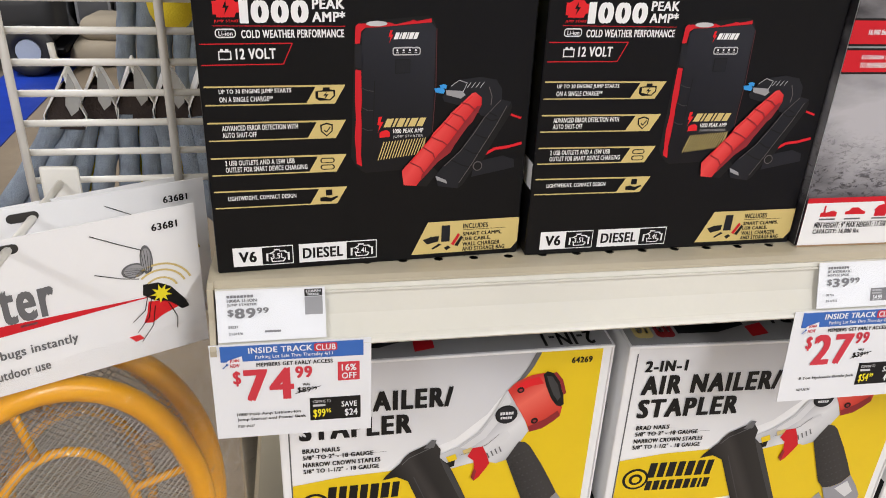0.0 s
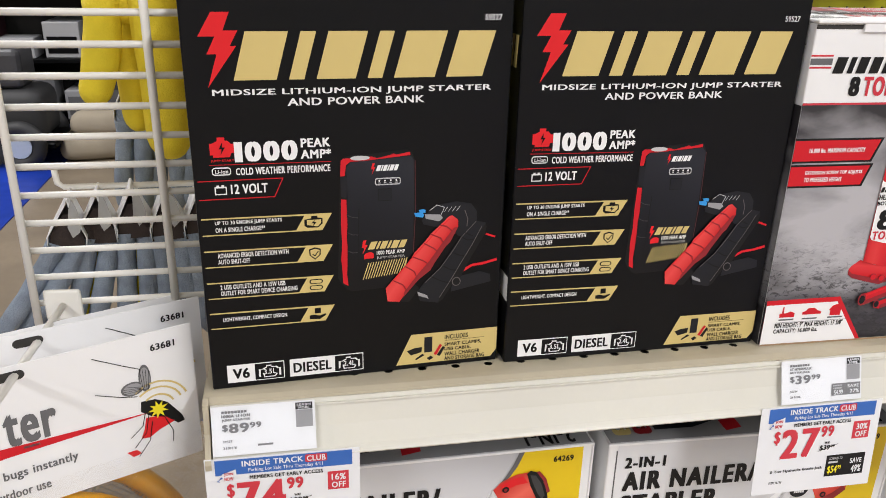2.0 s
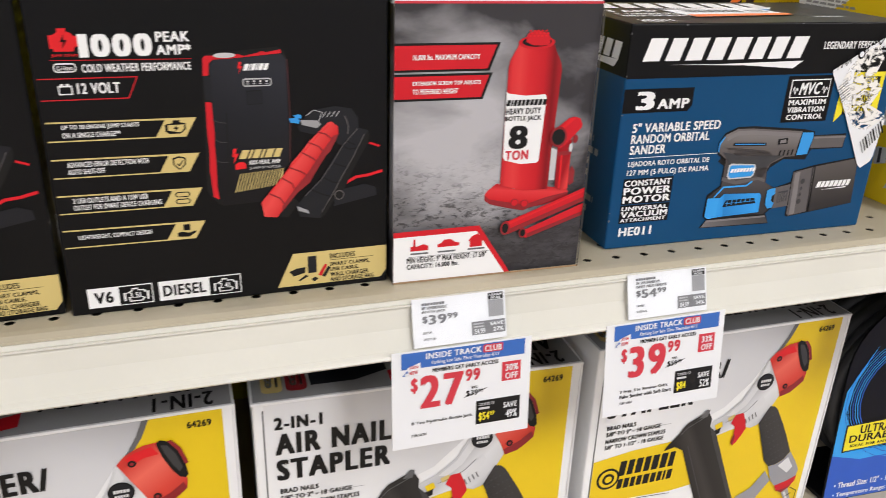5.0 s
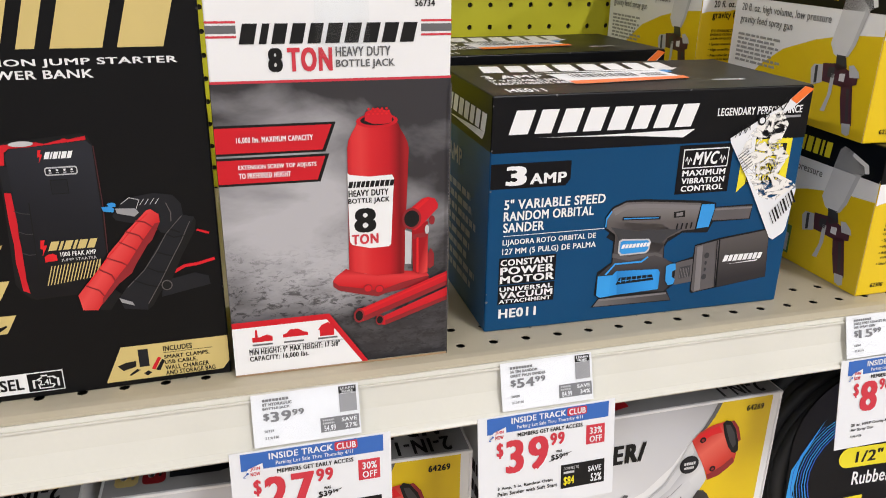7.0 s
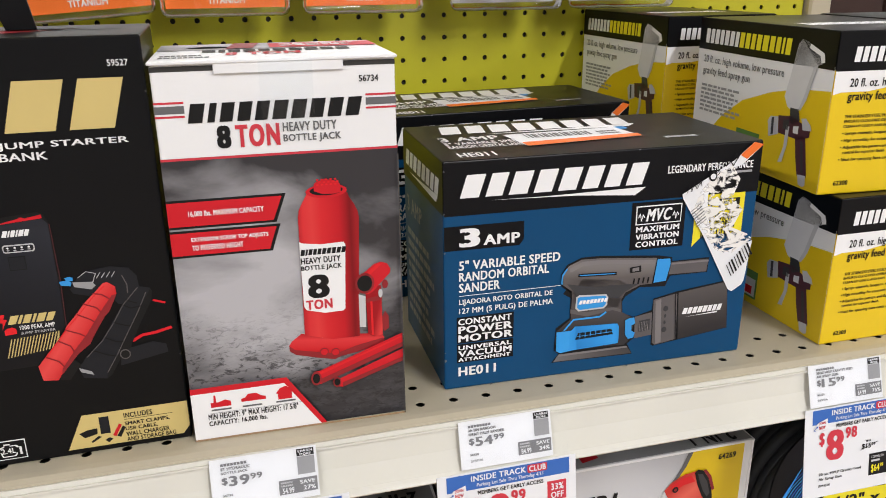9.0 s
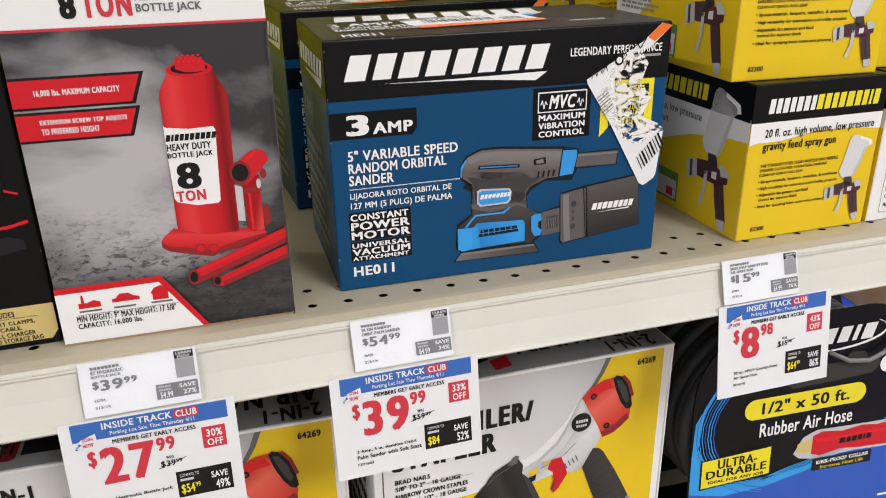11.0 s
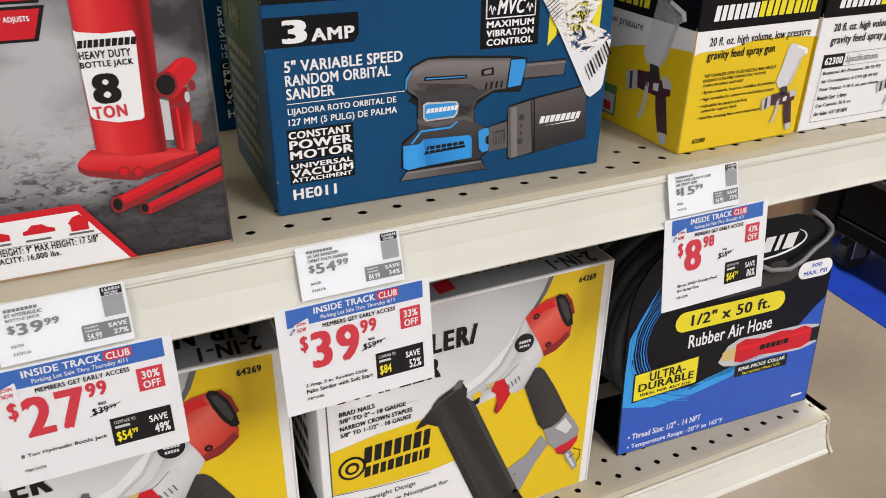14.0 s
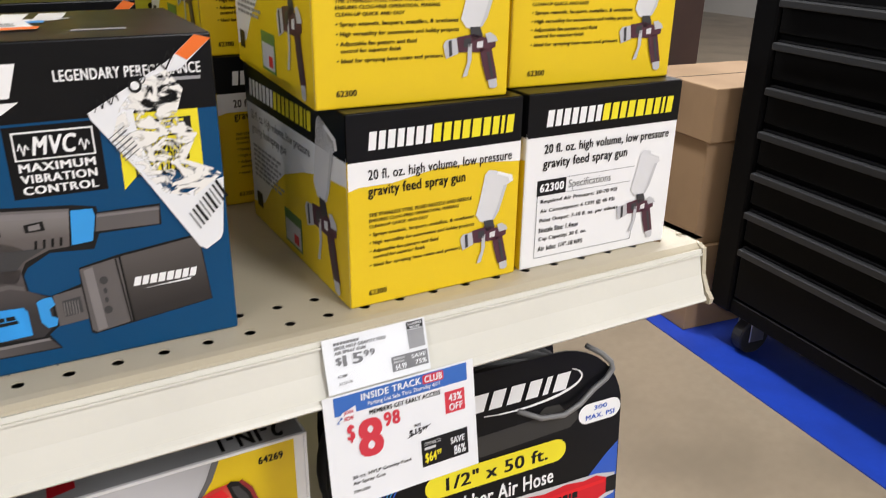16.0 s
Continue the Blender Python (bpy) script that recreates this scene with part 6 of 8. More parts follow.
    for k, (s, e) in enumerate((("Lightweight Design", 0.085), ("Quick-release Nosepiece for", 0.118), ("Clearing of Jams", 0.083), ("Sequential Trigger", 0.095), ("360\u00b0 Adjustable Exhaust", 0.105), ("Oil-free Operation", 0.088))):
        p.text("claim_text", INK, s, 0.028 / w, (0.0715 - 0.0105 * k) / h, e / w, (0.0785 - 0.0105 * k) / h, 3, bold=0.03)
        if k != 2:
            p.rect("claim_text", NAILYEL, 0.019 / w, (0.0715 - 0.0105 * k) / h, 0.023 / w, (0.0755 - 0.0105 * k) / h, 3)
    p.text("item_number", INK, "64269", 0.243 / w, 0.2475 / h, 0.261 / w, 0.2535 / h, 3, bold=0.05)
    # picture of the nailer
    n = "nailer_picture"
    p.poly(n, G_SILVER, q([(0.128, 0.158), (0.150, 0.167), (0.168, 0.182), (0.179, 0.201), (0.190, 0.2245), (0.202, 0.206), (0.212, 0.179), (0.205, 0.166), (0.194, 0.148), (0.185, 0.145), (0.173, 0.149), (0.160, 0.147), (0.140, 0.142)]), 3)
    p.poly(n, SILVERLIGHT, q([(0.152, 0.166), (0.169, 0.180), (0.181, 0.200), (0.190, 0.2205), (0.194, 0.212), (0.186, 0.194), (0.174, 0.175), (0.160, 0.164)]), 4)
    p.poly(n, SILVERLIGHT, q([(0.176, 0.160), (0.189, 0.165), (0.196, 0.176), (0.193, 0.181), (0.184, 0.174)]), 4)
    for k in range(4):
        p.line(n, GREYINK, q([(0.176 + 0.0035 * k, 0.158 + 0.002 * k), (0.1785 + 0.0035 * k, 0.152 + 0.002 * k)]), 0.0011, 5)
    p.line(n, GREYINK, q([(0.152, 0.158), (0.165, 0.162), (0.176, 0.168), (0.186, 0.178)]), 0.0005, 5)
    # rounded red cap with its dark ribbed end
    p.poly(n, G_CAP, q([(0.190, 0.2245), (0.196, 0.2315), (0.203, 0.2355), (0.210, 0.2385), (0.222, 0.2400), (0.236, 0.211), (0.2395, 0.202), (0.2385, 0.193), (0.232, 0.187), (0.224, 0.181), (0.2125, 0.178), (0.2095, 0.187), (0.204, 0.198), (0.198, 0.209)]), 5)
    p.poly(n, BRIGHTRED, q([(0.196, 0.2290), (0.204, 0.2335), (0.216, 0.2365), (0.221, 0.2290), (0.210, 0.2275), (0.200, 0.2225)]), 6)
    p.poly(n, DEEPRED, q([(0.2125, 0.178), (0.224, 0.181), (0.232, 0.187), (0.2385, 0.193), (0.2360, 0.199), (0.226, 0.191), (0.2110, 0.184)]), 6)
    p.poly(n, INK, q([(0.2195, 0.2385), (0.2225, 0.2415), (0.2280, 0.2395), (0.2345, 0.2300), (0.2390, 0.2160), (0.2405, 0.2060), (0.2380, 0.2035), (0.2340, 0.2050), (0.2290, 0.2120), (0.2230, 0.2260)]), 7)
    p.poly(n, CHAR2, q([(0.2225, 0.2370), (0.2275, 0.2360), (0.2330, 0.2270), (0.2370, 0.2140), (0.2345, 0.2100), (0.2300, 0.2170), (0.2250, 0.2290)]), 8)
    p.poly(n, DEEPRED, q([(0.2280, 0.2395), (0.2345, 0.2300), (0.2390, 0.2160), (0.2415, 0.2175), (0.2370, 0.2320), (0.2305, 0.2405)]), 8)
    for a, b in ((0.2010, 0.2240), (0.2160, 0.1900)):
        p.ellipse(n, INK, a / w, b / h, 0.0032 / w, 0.0032 / h, 7, 10)
        p.ellipse(n, DEEPRED, a / w, b / h, 0.0016 / w, 0.0016 / h, 8, 8)
    p.ellipse(n, INK, 0.1905 / w, 0.1990 / h, 0.0098 / w, 0.0098 / h, 6, 18)
    p.ellipse(n, CHAR, 0.1905 / w, 0.1990 / h, 0.0088 / w, 0.0088 / h, 7, 18)
    p.bars(n, SILVERLIGHT, [1, 1, 1, 1, 1], 0.1850 / w, 0.1990 / h, 0.1965 / w, 0.2020 / h, 8, slits=False)
    p.bars(n, SILVERLIGHT, [1, 1, 1, 1, 1], 0.1855 / w, 0.1945 / h, 0.1955 / w, 0.1970 / h, 8, slits=False)
    # trigger, valve and guard
    p.poly(n, RED, q([(0.163, 0.165), (0.172, 0.166), (0.1765, 0.155), (0.1790, 0.146), (0.175, 0.139), (0.170, 0.131), (0.166, 0.1275), (0.163, 0.132), (0.1655, 0.142), (0.1645, 0.151), (0.159, 0.156)]), 6)
    p.poly(n, DEEPRED, q([(0.166, 0.1275), (0.163, 0.132), (0.1655, 0.142), (0.1675, 0.139), (0.1665, 0.132)]), 7)
    p.poly(n, NAILYEL, q([(0.140, 0.157), (0.148, 0.160), (0.150, 0.154), (0.143, 0.150)]), 5)
    p.poly(n, INK, q([(0.136, 0.149), (0.148, 0.153), (0.1475, 0.1465), (0.140, 0.144)]), 5)
    p.poly(n, GOLD, q([(0.154, 0.163), (0.162, 0.166), (0.163, 0.161), (0.156, 0.158)]), 5)
    # dimpled grip
    p.poly(n, G_GRIP, q([(0.194, 0.149), (0.204, 0.168), (0.210, 0.1665), (0.2145, 0.162), (0.227, 0.140), (0.236, 0.122), (0.2445, 0.104), (0.237, 0.095), (0.228, 0.0905), (0.219, 0.090), (0.212, 0.099), (0.204, 0.121)]), 5)
    for r in range(8):
        for c in range(4):
            a, b = 0.2015 + 0.0040 * c + 0.0031 * r, 0.1520 - 0.0078 * r + 0.0018 * c
            p.ellipse("grip_dimples", CHAR2, a / w, b / h, 0.0011 / w, 0.0011 / h, 6, 6)
    # elbow, collar and plug
    p.poly(n, G_SILVER, q([(0.219, 0.090), (0.228, 0.0905), (0.237, 0.095), (0.2445, 0.104), (0.254, 0.090), (0.2610, 0.077), (0.2600, 0.069), (0.248, 0.064), (0.234, 0.061), (0.227, 0.069)]), 6)
    p.poly(n, SILVERLIGHT, q([(0.232, 0.088), (0.243, 0.097), (0.252, 0.083), (0.246, 0.076)]), 7)
    p.poly(n, RED, q([(0.234, 0.0615), (0.248, 0.0645), (0.2605, 0.0695), (0.2595, 0.062), (0.2530, 0.0545), (0.2450, 0.0500), (0.2370, 0.0540)]), 7)
    p.poly(n, DEEPRED, q([(0.2370, 0.0540), (0.2450, 0.0500), (0.2530, 0.0545), (0.2560, 0.0580), (0.2460, 0.0545)]), 8)
    p.poly(n, MIDGREY, q([(0.2450, 0.0505), (0.2525, 0.0545), (0.2590, 0.0400), (0.2640, 0.0280), (0.2590, 0.0240), (0.2520, 0.0360)]), 7)
    p.poly(n, SILVERLIGHT, q([(0.2475, 0.0490), (0.2500, 0.0505), (0.2600, 0.0300), (0.2580, 0.0285)]), 8)
    p.line(n, INK, q([(0.2510, 0.0430), (0.2585, 0.0465)]), 0.0012, 8)
    p.line(n, INK, q([(0.2560, 0.0540), (0.2655, 0.0480), (0.2650, 0.0370), (0.2600, 0.0330)]), 0.0009, 6)
    # magazine with its nose and foot
    p.poly(n, G_SILVER, q([(0.178, 0.052), (0.186, 0.0575), (0.202, 0.065), (0.217, 0.084), (0.2265, 0.070), (0.212, 0.050), (0.198, 0.022), (0.190, 0.020)]), 4)
    p.ellipse(n, GREYINK, 0.190 / w, 0.045 / h, 0.0014 / w, 0.0014 / h, 5, 8)
    p.poly(n, G_MAG, q([(0.085, 0.137), (0.088, 0.142), (0.100, 0.1545), (0.103, 0.160), (0.108, 0.1655), (0.122, 0.1725), (0.130, 0.1745), (0.1350, 0.166), (0.1345, 0.157), (0.143, 0.148), (0.193, 0.026), (0.178, 0.016), (0.163, 0.008), (0.152, 0.014), (0.107, 0.1335), (0.097, 0.1395)]), 5)
    p.poly(n, CHAR2, q([(0.134, 0.157), (0.1425, 0.148), (0.1925, 0.028), (0.1885, 0.026), (0.1400, 0.141)]), 6)
    p.line(n, CHAR2, q([(0.1120, 0.1380), (0.1590, 0.0160)]), 0.0010, 6)
    p.line(n, GREYINK, q([(0.1015, 0.1530), (0.1080, 0.1600), (0.1260, 0.1690)]), 0.0007, 6)
    p.poly(n, GREYINK, q([(0.1200, 0.1690), (0.1270, 0.1780), (0.1310, 0.1770), (0.1290, 0.1690)]), 6)
    p.poly(n, INK, q([(0.193, 0.026), (0.163, 0.008), (0.166, 0.002), (0.205, 0.002)]), 4)
    p.done()
    c = Print(t, top_of(h + 0.0016), w, d)
    c.rect("lid_panel", GREYTOP, 0.004, 0.002, 0.996, 0.99)

    def flipped(name, mt, s, u0, v0, u1, v1, lv, **kw):
        uv, fs = glyphs(s, kw.get("bold", 0.0), 0.0)
        c.add(name, mt, [(u1 - a * (u1 - u0), v1 - b * (v1 - v0)) for a, b in uv], fs, lv)

    for s, a, b, e, g in (("2-IN-1", 0.79, 0.95, 0.02, 0.17), ("AIR NAILER/", 0.5, 0.95, 0.2, 0.4), ("STAPLER", 0.6, 0.93, 0.44, 0.64)):
        flipped("lid_print", INK, s, a, e, b, g, 1, bold=0.06)
    c.poly("lid_picture", CHAR, [(0.17, 0.12), (0.3, 0.12), (0.4, 0.2), (0.4, 0.3), (0.17, 0.26)], 1)
    c.poly("lid_picture", RED, [(0.4, 0.05), (0.46, 0.08), (0.46, 0.22), (0.4, 0.18)], 1)
    c.poly("lid_picture", SILVERLIGHT, [(0.2, 0.26), (0.42, 0.3), (0.44, 0.38), (0.22, 0.36)], 1)
    for a, mt in ((0.03, GOLD), (0.10, DEEPRED)):
        c.pill("lid_badge", mt, a, 0.08, a + 0.06, 0.34, 1, 0.15)
        flipped("lid_badge", WHITEINK, "18", a + 0.012, 0.14, a + 0.048, 0.28, 2, bold=0.04)
    c.ellipse("lid_badge", INK, 0.07, 0.55, 0.05, 0.12, 1)
    c.ellipse("lid_badge", GREYTOP, 0.07, 0.55, 0.04, 0.09, 2)
    c.bars("lid_badge", INK, [1, 1, 1, 1, 1, 1, 1], 0.14, 0.47, 0.38, 0.63, 1, slits=False)
    c.done()
    s = Print(t, left_of(d), d, h)
    s.lines_of_bars("side_text", INK, 0.1, 0.3, 0.9, 0.8, 6, 1, 21)
    s.rect("side_panel", INK, 0.02, 0.02, 0.98, 0.28)
    s.done()
    return t


ZL = 0.7203
nailer_box(pose(-0.0330, 0.5200, ZL, 0, 0, 0.2))
nailer_box(pose(0.2585, 0.5165, ZL, 0, 0, -2.0))
nailer_box(pose(0.5610, 0.5200, ZL, 0, 0, 0.0))


def hose_pack(m):
    """A coil of hose in a printed card sleeve with an arched top and a carrying slot."""
    w, h, d = 0.265, 0.250, 0.115
    t = thing("air_hose_pack", m, "coiled black rubber air hose in an arched black and blue sleeve", "hose")
    edge = [(0, 0), (w, 0), (w, 0.165)]
    arch = [(w - 0.075 + 0.075 * math.cos(a), 0.178 + (h - 0.178) * math.sin(a)) for a in [math.pi / 2 * k / 10 for k in range(11)]]
    arch += [(0.085 - 0.085 * math.sin(a), 0.165 + (h - 0.165) * math.cos(a)) for a in [math.pi / 2 * k / 10 for k in range(11)]]
    part("sleeve_front", extrude_outline(edge + arch, 0.0022), BLACK, t, "printed card sleeve")
    part("sleeve_base", box(0.0, 0.002, 0.0, w, d, 0.006, 0.001), BLACK, t)
    part("sleeve_back", extrude_outline(edge + arch, 0.0022), BLACK, t, "", pose(0, d, 0))
    for k in range(7):
        ring = [(w / 2 + (0.110 - 0.004 * (k % 2)) * math.cos(2 * math.pi * i / 40) * 1.2, 0.0, 0.121 + (0.110 - 0.004 * (k % 2)) * math.sin(2 * math.pi * i / 40)) for i in range(40)]
        part("hose_loop", tube(ring, 0.0085, 8, True), RUBBER, t, "", pose(0, 0.014 + 0.0146 * k, 0.006), True)
    part("tie_strap", tube([(0.150, -0.001, 0.203), (0.172, -0.005, 0.192), (0.195, -0.007, 0.190), (0.213, -0.006, 0.196), (0.228, -0.005, 0.207), (0.243, -0.004, 0.214), (0.250, -0.0035, 0.222), (0.2485, -0.003, 0.229), (0.240, 0.001, 0.238), (0.226, 0.006, 0.247)], 0.0027, 6), mat("grey_strap_plastic", (0.20, 0.20, 0.20), 0.4), t, "grey plastic strap", None, True)
    p = Print(t, pose(0, 0, -0.012) @ front_of(w, h), w, h * 0.95)

    def q(pts):
        return [(a / w, b / h) for a, b in pts]

    p.poly("blue_panel", NAVY, q([(0.001, 0.0135), (w - 0.001, 0.0135), (w - 0.001, 0.160), (0.25, 0.148), (0.225, 0.122), (0.19, 0.098), (0.14, 0.080), (0.09, 0.070), (0.04, 0.068), (0.001, 0.078)]))
    p.poly("blue_swirl", SKY, q([(0.001, 0.078), (0.04, 0.068), (0.09, 0.070), (0.14, 0.080), (0.19, 0.098), (0.225, 0.122), (0.19, 0.103), (0.14, 0.087), (0.09, 0.080), (0.05, 0.082), (0.022, 0.10), (0.008, 0.135), (0.012, 0.175), (0.035, 0.222), (0.022, 0.20), (0.003, 0.165), (0.001, 0.12)]), 1)
    for k in range(7):
        arc = [(0.112 + (0.088 + 0.0032 * k) * math.cos(f), 0.150 + (0.074 + 0.0030 * k) * math.sin(f)) for f in [radians(112 + 12 * i) for i in range(13)]]
        p.line("blue_swirl", SKY if k % 3 else NAVY, q([(max(0.001, x), z) for x, z in arc if z < 0.226]), 0.0013 - 0.0001 * k, 2)
    for k in range(5):
        p.line("blue_swirl", SKY, q([(0.012 + 0.003 * k, 0.092 - 0.003 * k), (0.06, 0.082 - 0.002 * k), (0.11, 0.083 + 0.0012 * k), (0.16, 0.092 + 0.0014 * k), (0.200, 0.105 + 0.001 * k)]), 0.0007, 2)
    # no cut-out here: a flat patch painted as dark as the slot's inside
    p.poly("handle_slot", HOLE, q([(0.105, 0.196), (0.112, 0.188), (0.207, 0.192), (0.216, 0.200), (0.214, 0.210), (0.202, 0.211), (0.194, 0.221), (0.178, 0.222), (0.168, 0.212), (0.110, 0.210)]), 1)
    p.pill("size_badge", PILL, 0.058 / w, 0.158 / h, 0.203 / w, 0.183 / h, 2)
    p.text("size_badge", INK, "1/2\" x 50 ft.", 0.078 / w, 0.1635 / h, 0.183 / w, 0.178 / h, 3, bold=0.035)
    p.text("product_name", WHITEINK, "Rubber Air Hose", 0.078 / w, 0.135 / h, 0.190 / w, 0.152 / h, 2, bold=0.03)
    p.poly("claim_badge", INK, q([(0.012, 0.081), (0.096, 0.085), (0.096, 0.123), (0.012, 0.119)]), 2)
    p.poly("claim_badge", PILL, q([(0.014, 0.083), (0.094, 0.087), (0.094, 0.121), (0.014, 0.117)]), 3)
    for s, a, b, c, e in (("ULTRA-", 0.032, 0.105, 0.078, 0.1165), ("DURABLE", 0.019, 0.0940, 0.090, 0.1040), ("IDEAL FOR ANY JOB", 0.022, 0.0865, 0.087, 0.0912)):
        p.text("claim_badge", INK, s, a / w, b / h, c / w, e / h, 4, bold=0.04)
    p.poly("coupler_picture", PALEGREY, q([(0.122, 0.105), (0.132, 0.124), (0.148, 0.131), (0.20, 0.129), (0.24, 0.128), (0.262, 0.123), (0.262, 0.098), (0.24, 0.093), (0.20, 0.095), (0.148, 0.094), (0.13, 0.098)]), 2)
    p.poly("coupler_picture", RED, q([(0.144, 0.124), (0.155, 0.128), (0.18, 0.124), (0.205, 0.127), (0.225, 0.124), (0.24, 0.126), (0.252, 0.12), (0.252, 0.101), (0.24, 0.096), (0.205, 0.098), (0.18, 0.101), (0.155, 0.097), (0.144, 0.101)]), 3)
    p.poly("coupler_picture", BRIGHTRED, q([(0.148, 0.12), (0.18, 0.1185), (0.25, 0.119), (0.25, 0.115), (0.18, 0.113), (0.148, 0.115)]), 4)
    p.poly("coupler_picture", GOLD, q([(0.126, 0.117), (0.144, 0.121), (0.144, 0.103), (0.126, 0.106)]), 3)
    p.poly("coupler_picture", INK, q([(0.252, 0.12), (0.264, 0.12), (0.264, 0.101), (0.252, 0.101)]), 3)
    p.bars("coupler_picture", INK, [1.2, 0.9, 1, 0.9, 0.4, 1], 0.178 / w, 0.108 / h, 0.218 / w, 0.115 / h, 5, slits=False)
    p.poly("collar_badge", INK, q([(0.147, 0.078), (0.222, 0.076), (0.222, 0.092), (0.147, 0.094)]), 3)
    p.text("collar_badge", WHITEINK, "KINK-PROOF COLLAR", 0.152 / w, 0.0855 / h, 0.218 / w, 0.0905 / h, 4, bold=0.05)
    p.text("collar_badge", PILL, "Increases Hose Life", 0.158 / w, 0.0790 / h, 0.212 / w, 0.0835 / h, 4)
    for k, (s, e) in enumerate((("\u2022 Thread Size: 1/2\" - 14 NPT", 0.108), ("\u2022 Temperature Range: -20\u00b0F to 165\u00b0F", 0.14))):
        p.text("fine_print", WHITEINK, s, 0.012 / w, (0.030 - 0.0145 * k) / h, e / w, (0.0385 - 0.0145 * k) / h, 2, bold=0.03)
    p.rect("fine_print", WHITEINK, 0.24 / w, 0.024 / h, 0.256 / w, 0.027 / h, 2)
    p.pill("pressure_badge", WHITEINK, 0.216 / w, 0.190 / h, 0.264 / w, 0.212 / h, 2)
    p.text("pressure_badge", NAVY, "300", 0.233 / w, 0.2035 / h, 0.248 / w, 0.2085 / h, 3, bold=0.03)
    p.text("pressure_badge", NAVY, "MAX. PSI", 0.224 / w, 0.1940 / h, 0.257 / w, 0.1995 / h, 3, bold=0.04)
    arc = [(0.150 + 0.068 * math.cos(a), 0.246 + 0.0185 * math.sin(a)) for a in [radians(-120 + 14 * k) for k in range(12)]]
    for k, (a, c) in enumerate(zip(arc, arc[1:])):
        p.line("brand_swoosh", WHITEINK, q([a, c]), 0.0006 + 0.0022 * math.sin(math.pi * (k + 0.5) / 11), 2)
    p.bars("brand_mark", WHITEINK, [1.2, 0.9, 1, 0.9, 0.4, 1], 0.098 / w, 0.236 / h, 0.200 / w, 0.254 / h, 4, slant=0.02)
    p.done()
    return t


hose_pack(pose(0.8915, 0.5370, ZL, -4.0, 0, -3.0))


# ---- price labels on the channel ----
# dark print lightened to grey: the sleeve's glare is put into the ink colour
LABELINK = mat("glare_paled_label_ink", (0.2, 0.2, 0.21), 0.5)


def shelf_label(m, name_lines, price, cents, item, compare=None):
    w, h = 0.0705, 0.0348
    t = thing("shelf_label", m, "small white paper shelf label slid into the price channel", "price label", "small shelf labels")
    part("paper", box(0, -0.0006, 0, w, 0, h), TAGW, t)
    p = Print(t, pose(0, -0.0006, 0) @ front_of(w, h), w, h)
    p.bars("brand_line", LABELINK, [1] * 8, 0.10, 0.86, 0.34, 0.91, slits=False)
    for k, s in enumerate(name_lines):
        p.text("item_name", LABELINK, s, 0.10, 0.775 - 0.085 * k, 0.10 + 0.0225 * len(s), 0.835 - 0.085 * k, bold=0.05)
    p.text("price", LABELINK, "$", 0.10, 0.49, 0.155, 0.64, bold=0.05)
    p.text("price", LABELINK, price, 0.165, 0.46, 0.355, 0.655, bold=0.06)
    p.text("price", LABELINK, cents, 0.365, 0.54, 0.475, 0.655, bold=0.06)
    p.text("item_code", LABELINK, item, 0.10, 0.27, 0.19, 0.32, bold=0.03)
    p.text("item_code", LABELINK, "213/1/6", 0.10, 0.14, 0.23, 0.19, bold=0.03)
    p.rect("scan_patch", MIDGREY, 0.81, 0.47, 0.975, 0.82)
    p.rect("scan_patch", INK, 0.81, 0.83, 0.975, 0.97)
    p.text("scan_patch", TAGW, "LEARN", 0.825, 0.905, 0.96, 0.955, 1, bold=0.04)
    p.text("scan_patch", TAGW, "MORE", 0.84, 0.84, 0.945, 0.89, 1, bold=0.04)
    if compare:
        p.rect("saving_panel", LABELINK, 0.62, 0.12, 0.985, 0.40)
        p.lines_of_bars("saving_panel", PALEGREY, 0.64, 0.26, 0.78, 0.38, 2, 1, 3)
        p.text("saving_panel", TAGW, compare[0], 0.65, 0.14, 0.76, 0.25, 1, bold=0.04)
        p.text("saving_panel", TAGW, "SAVE", 0.82, 0.285, 0.965, 0.36, 1, bold=0.04)
        p.text("saving_panel", TAGW, compare[1], 0.85, 0.16, 0.965, 0.245, 1, bold=0.04)
    else:
        p.rect("item_code", LABELINK, 0.43, 0.16, 0.58, 0.20)
    p.done()
    bm = bmesh.new()
    bm.faces.new([bm.verts.new(c) for c in ((-0.001, -0.0016, -0.001), (w + 0.012, -0.0016, -0.001), (w + 0.012, -0.0016, h - 0.002), (-0.001, -0.0016, h - 0.002))])
    part("sleeve", bm, FILM, t, "clear plastic label sleeve").visible_shadow = False
    return t


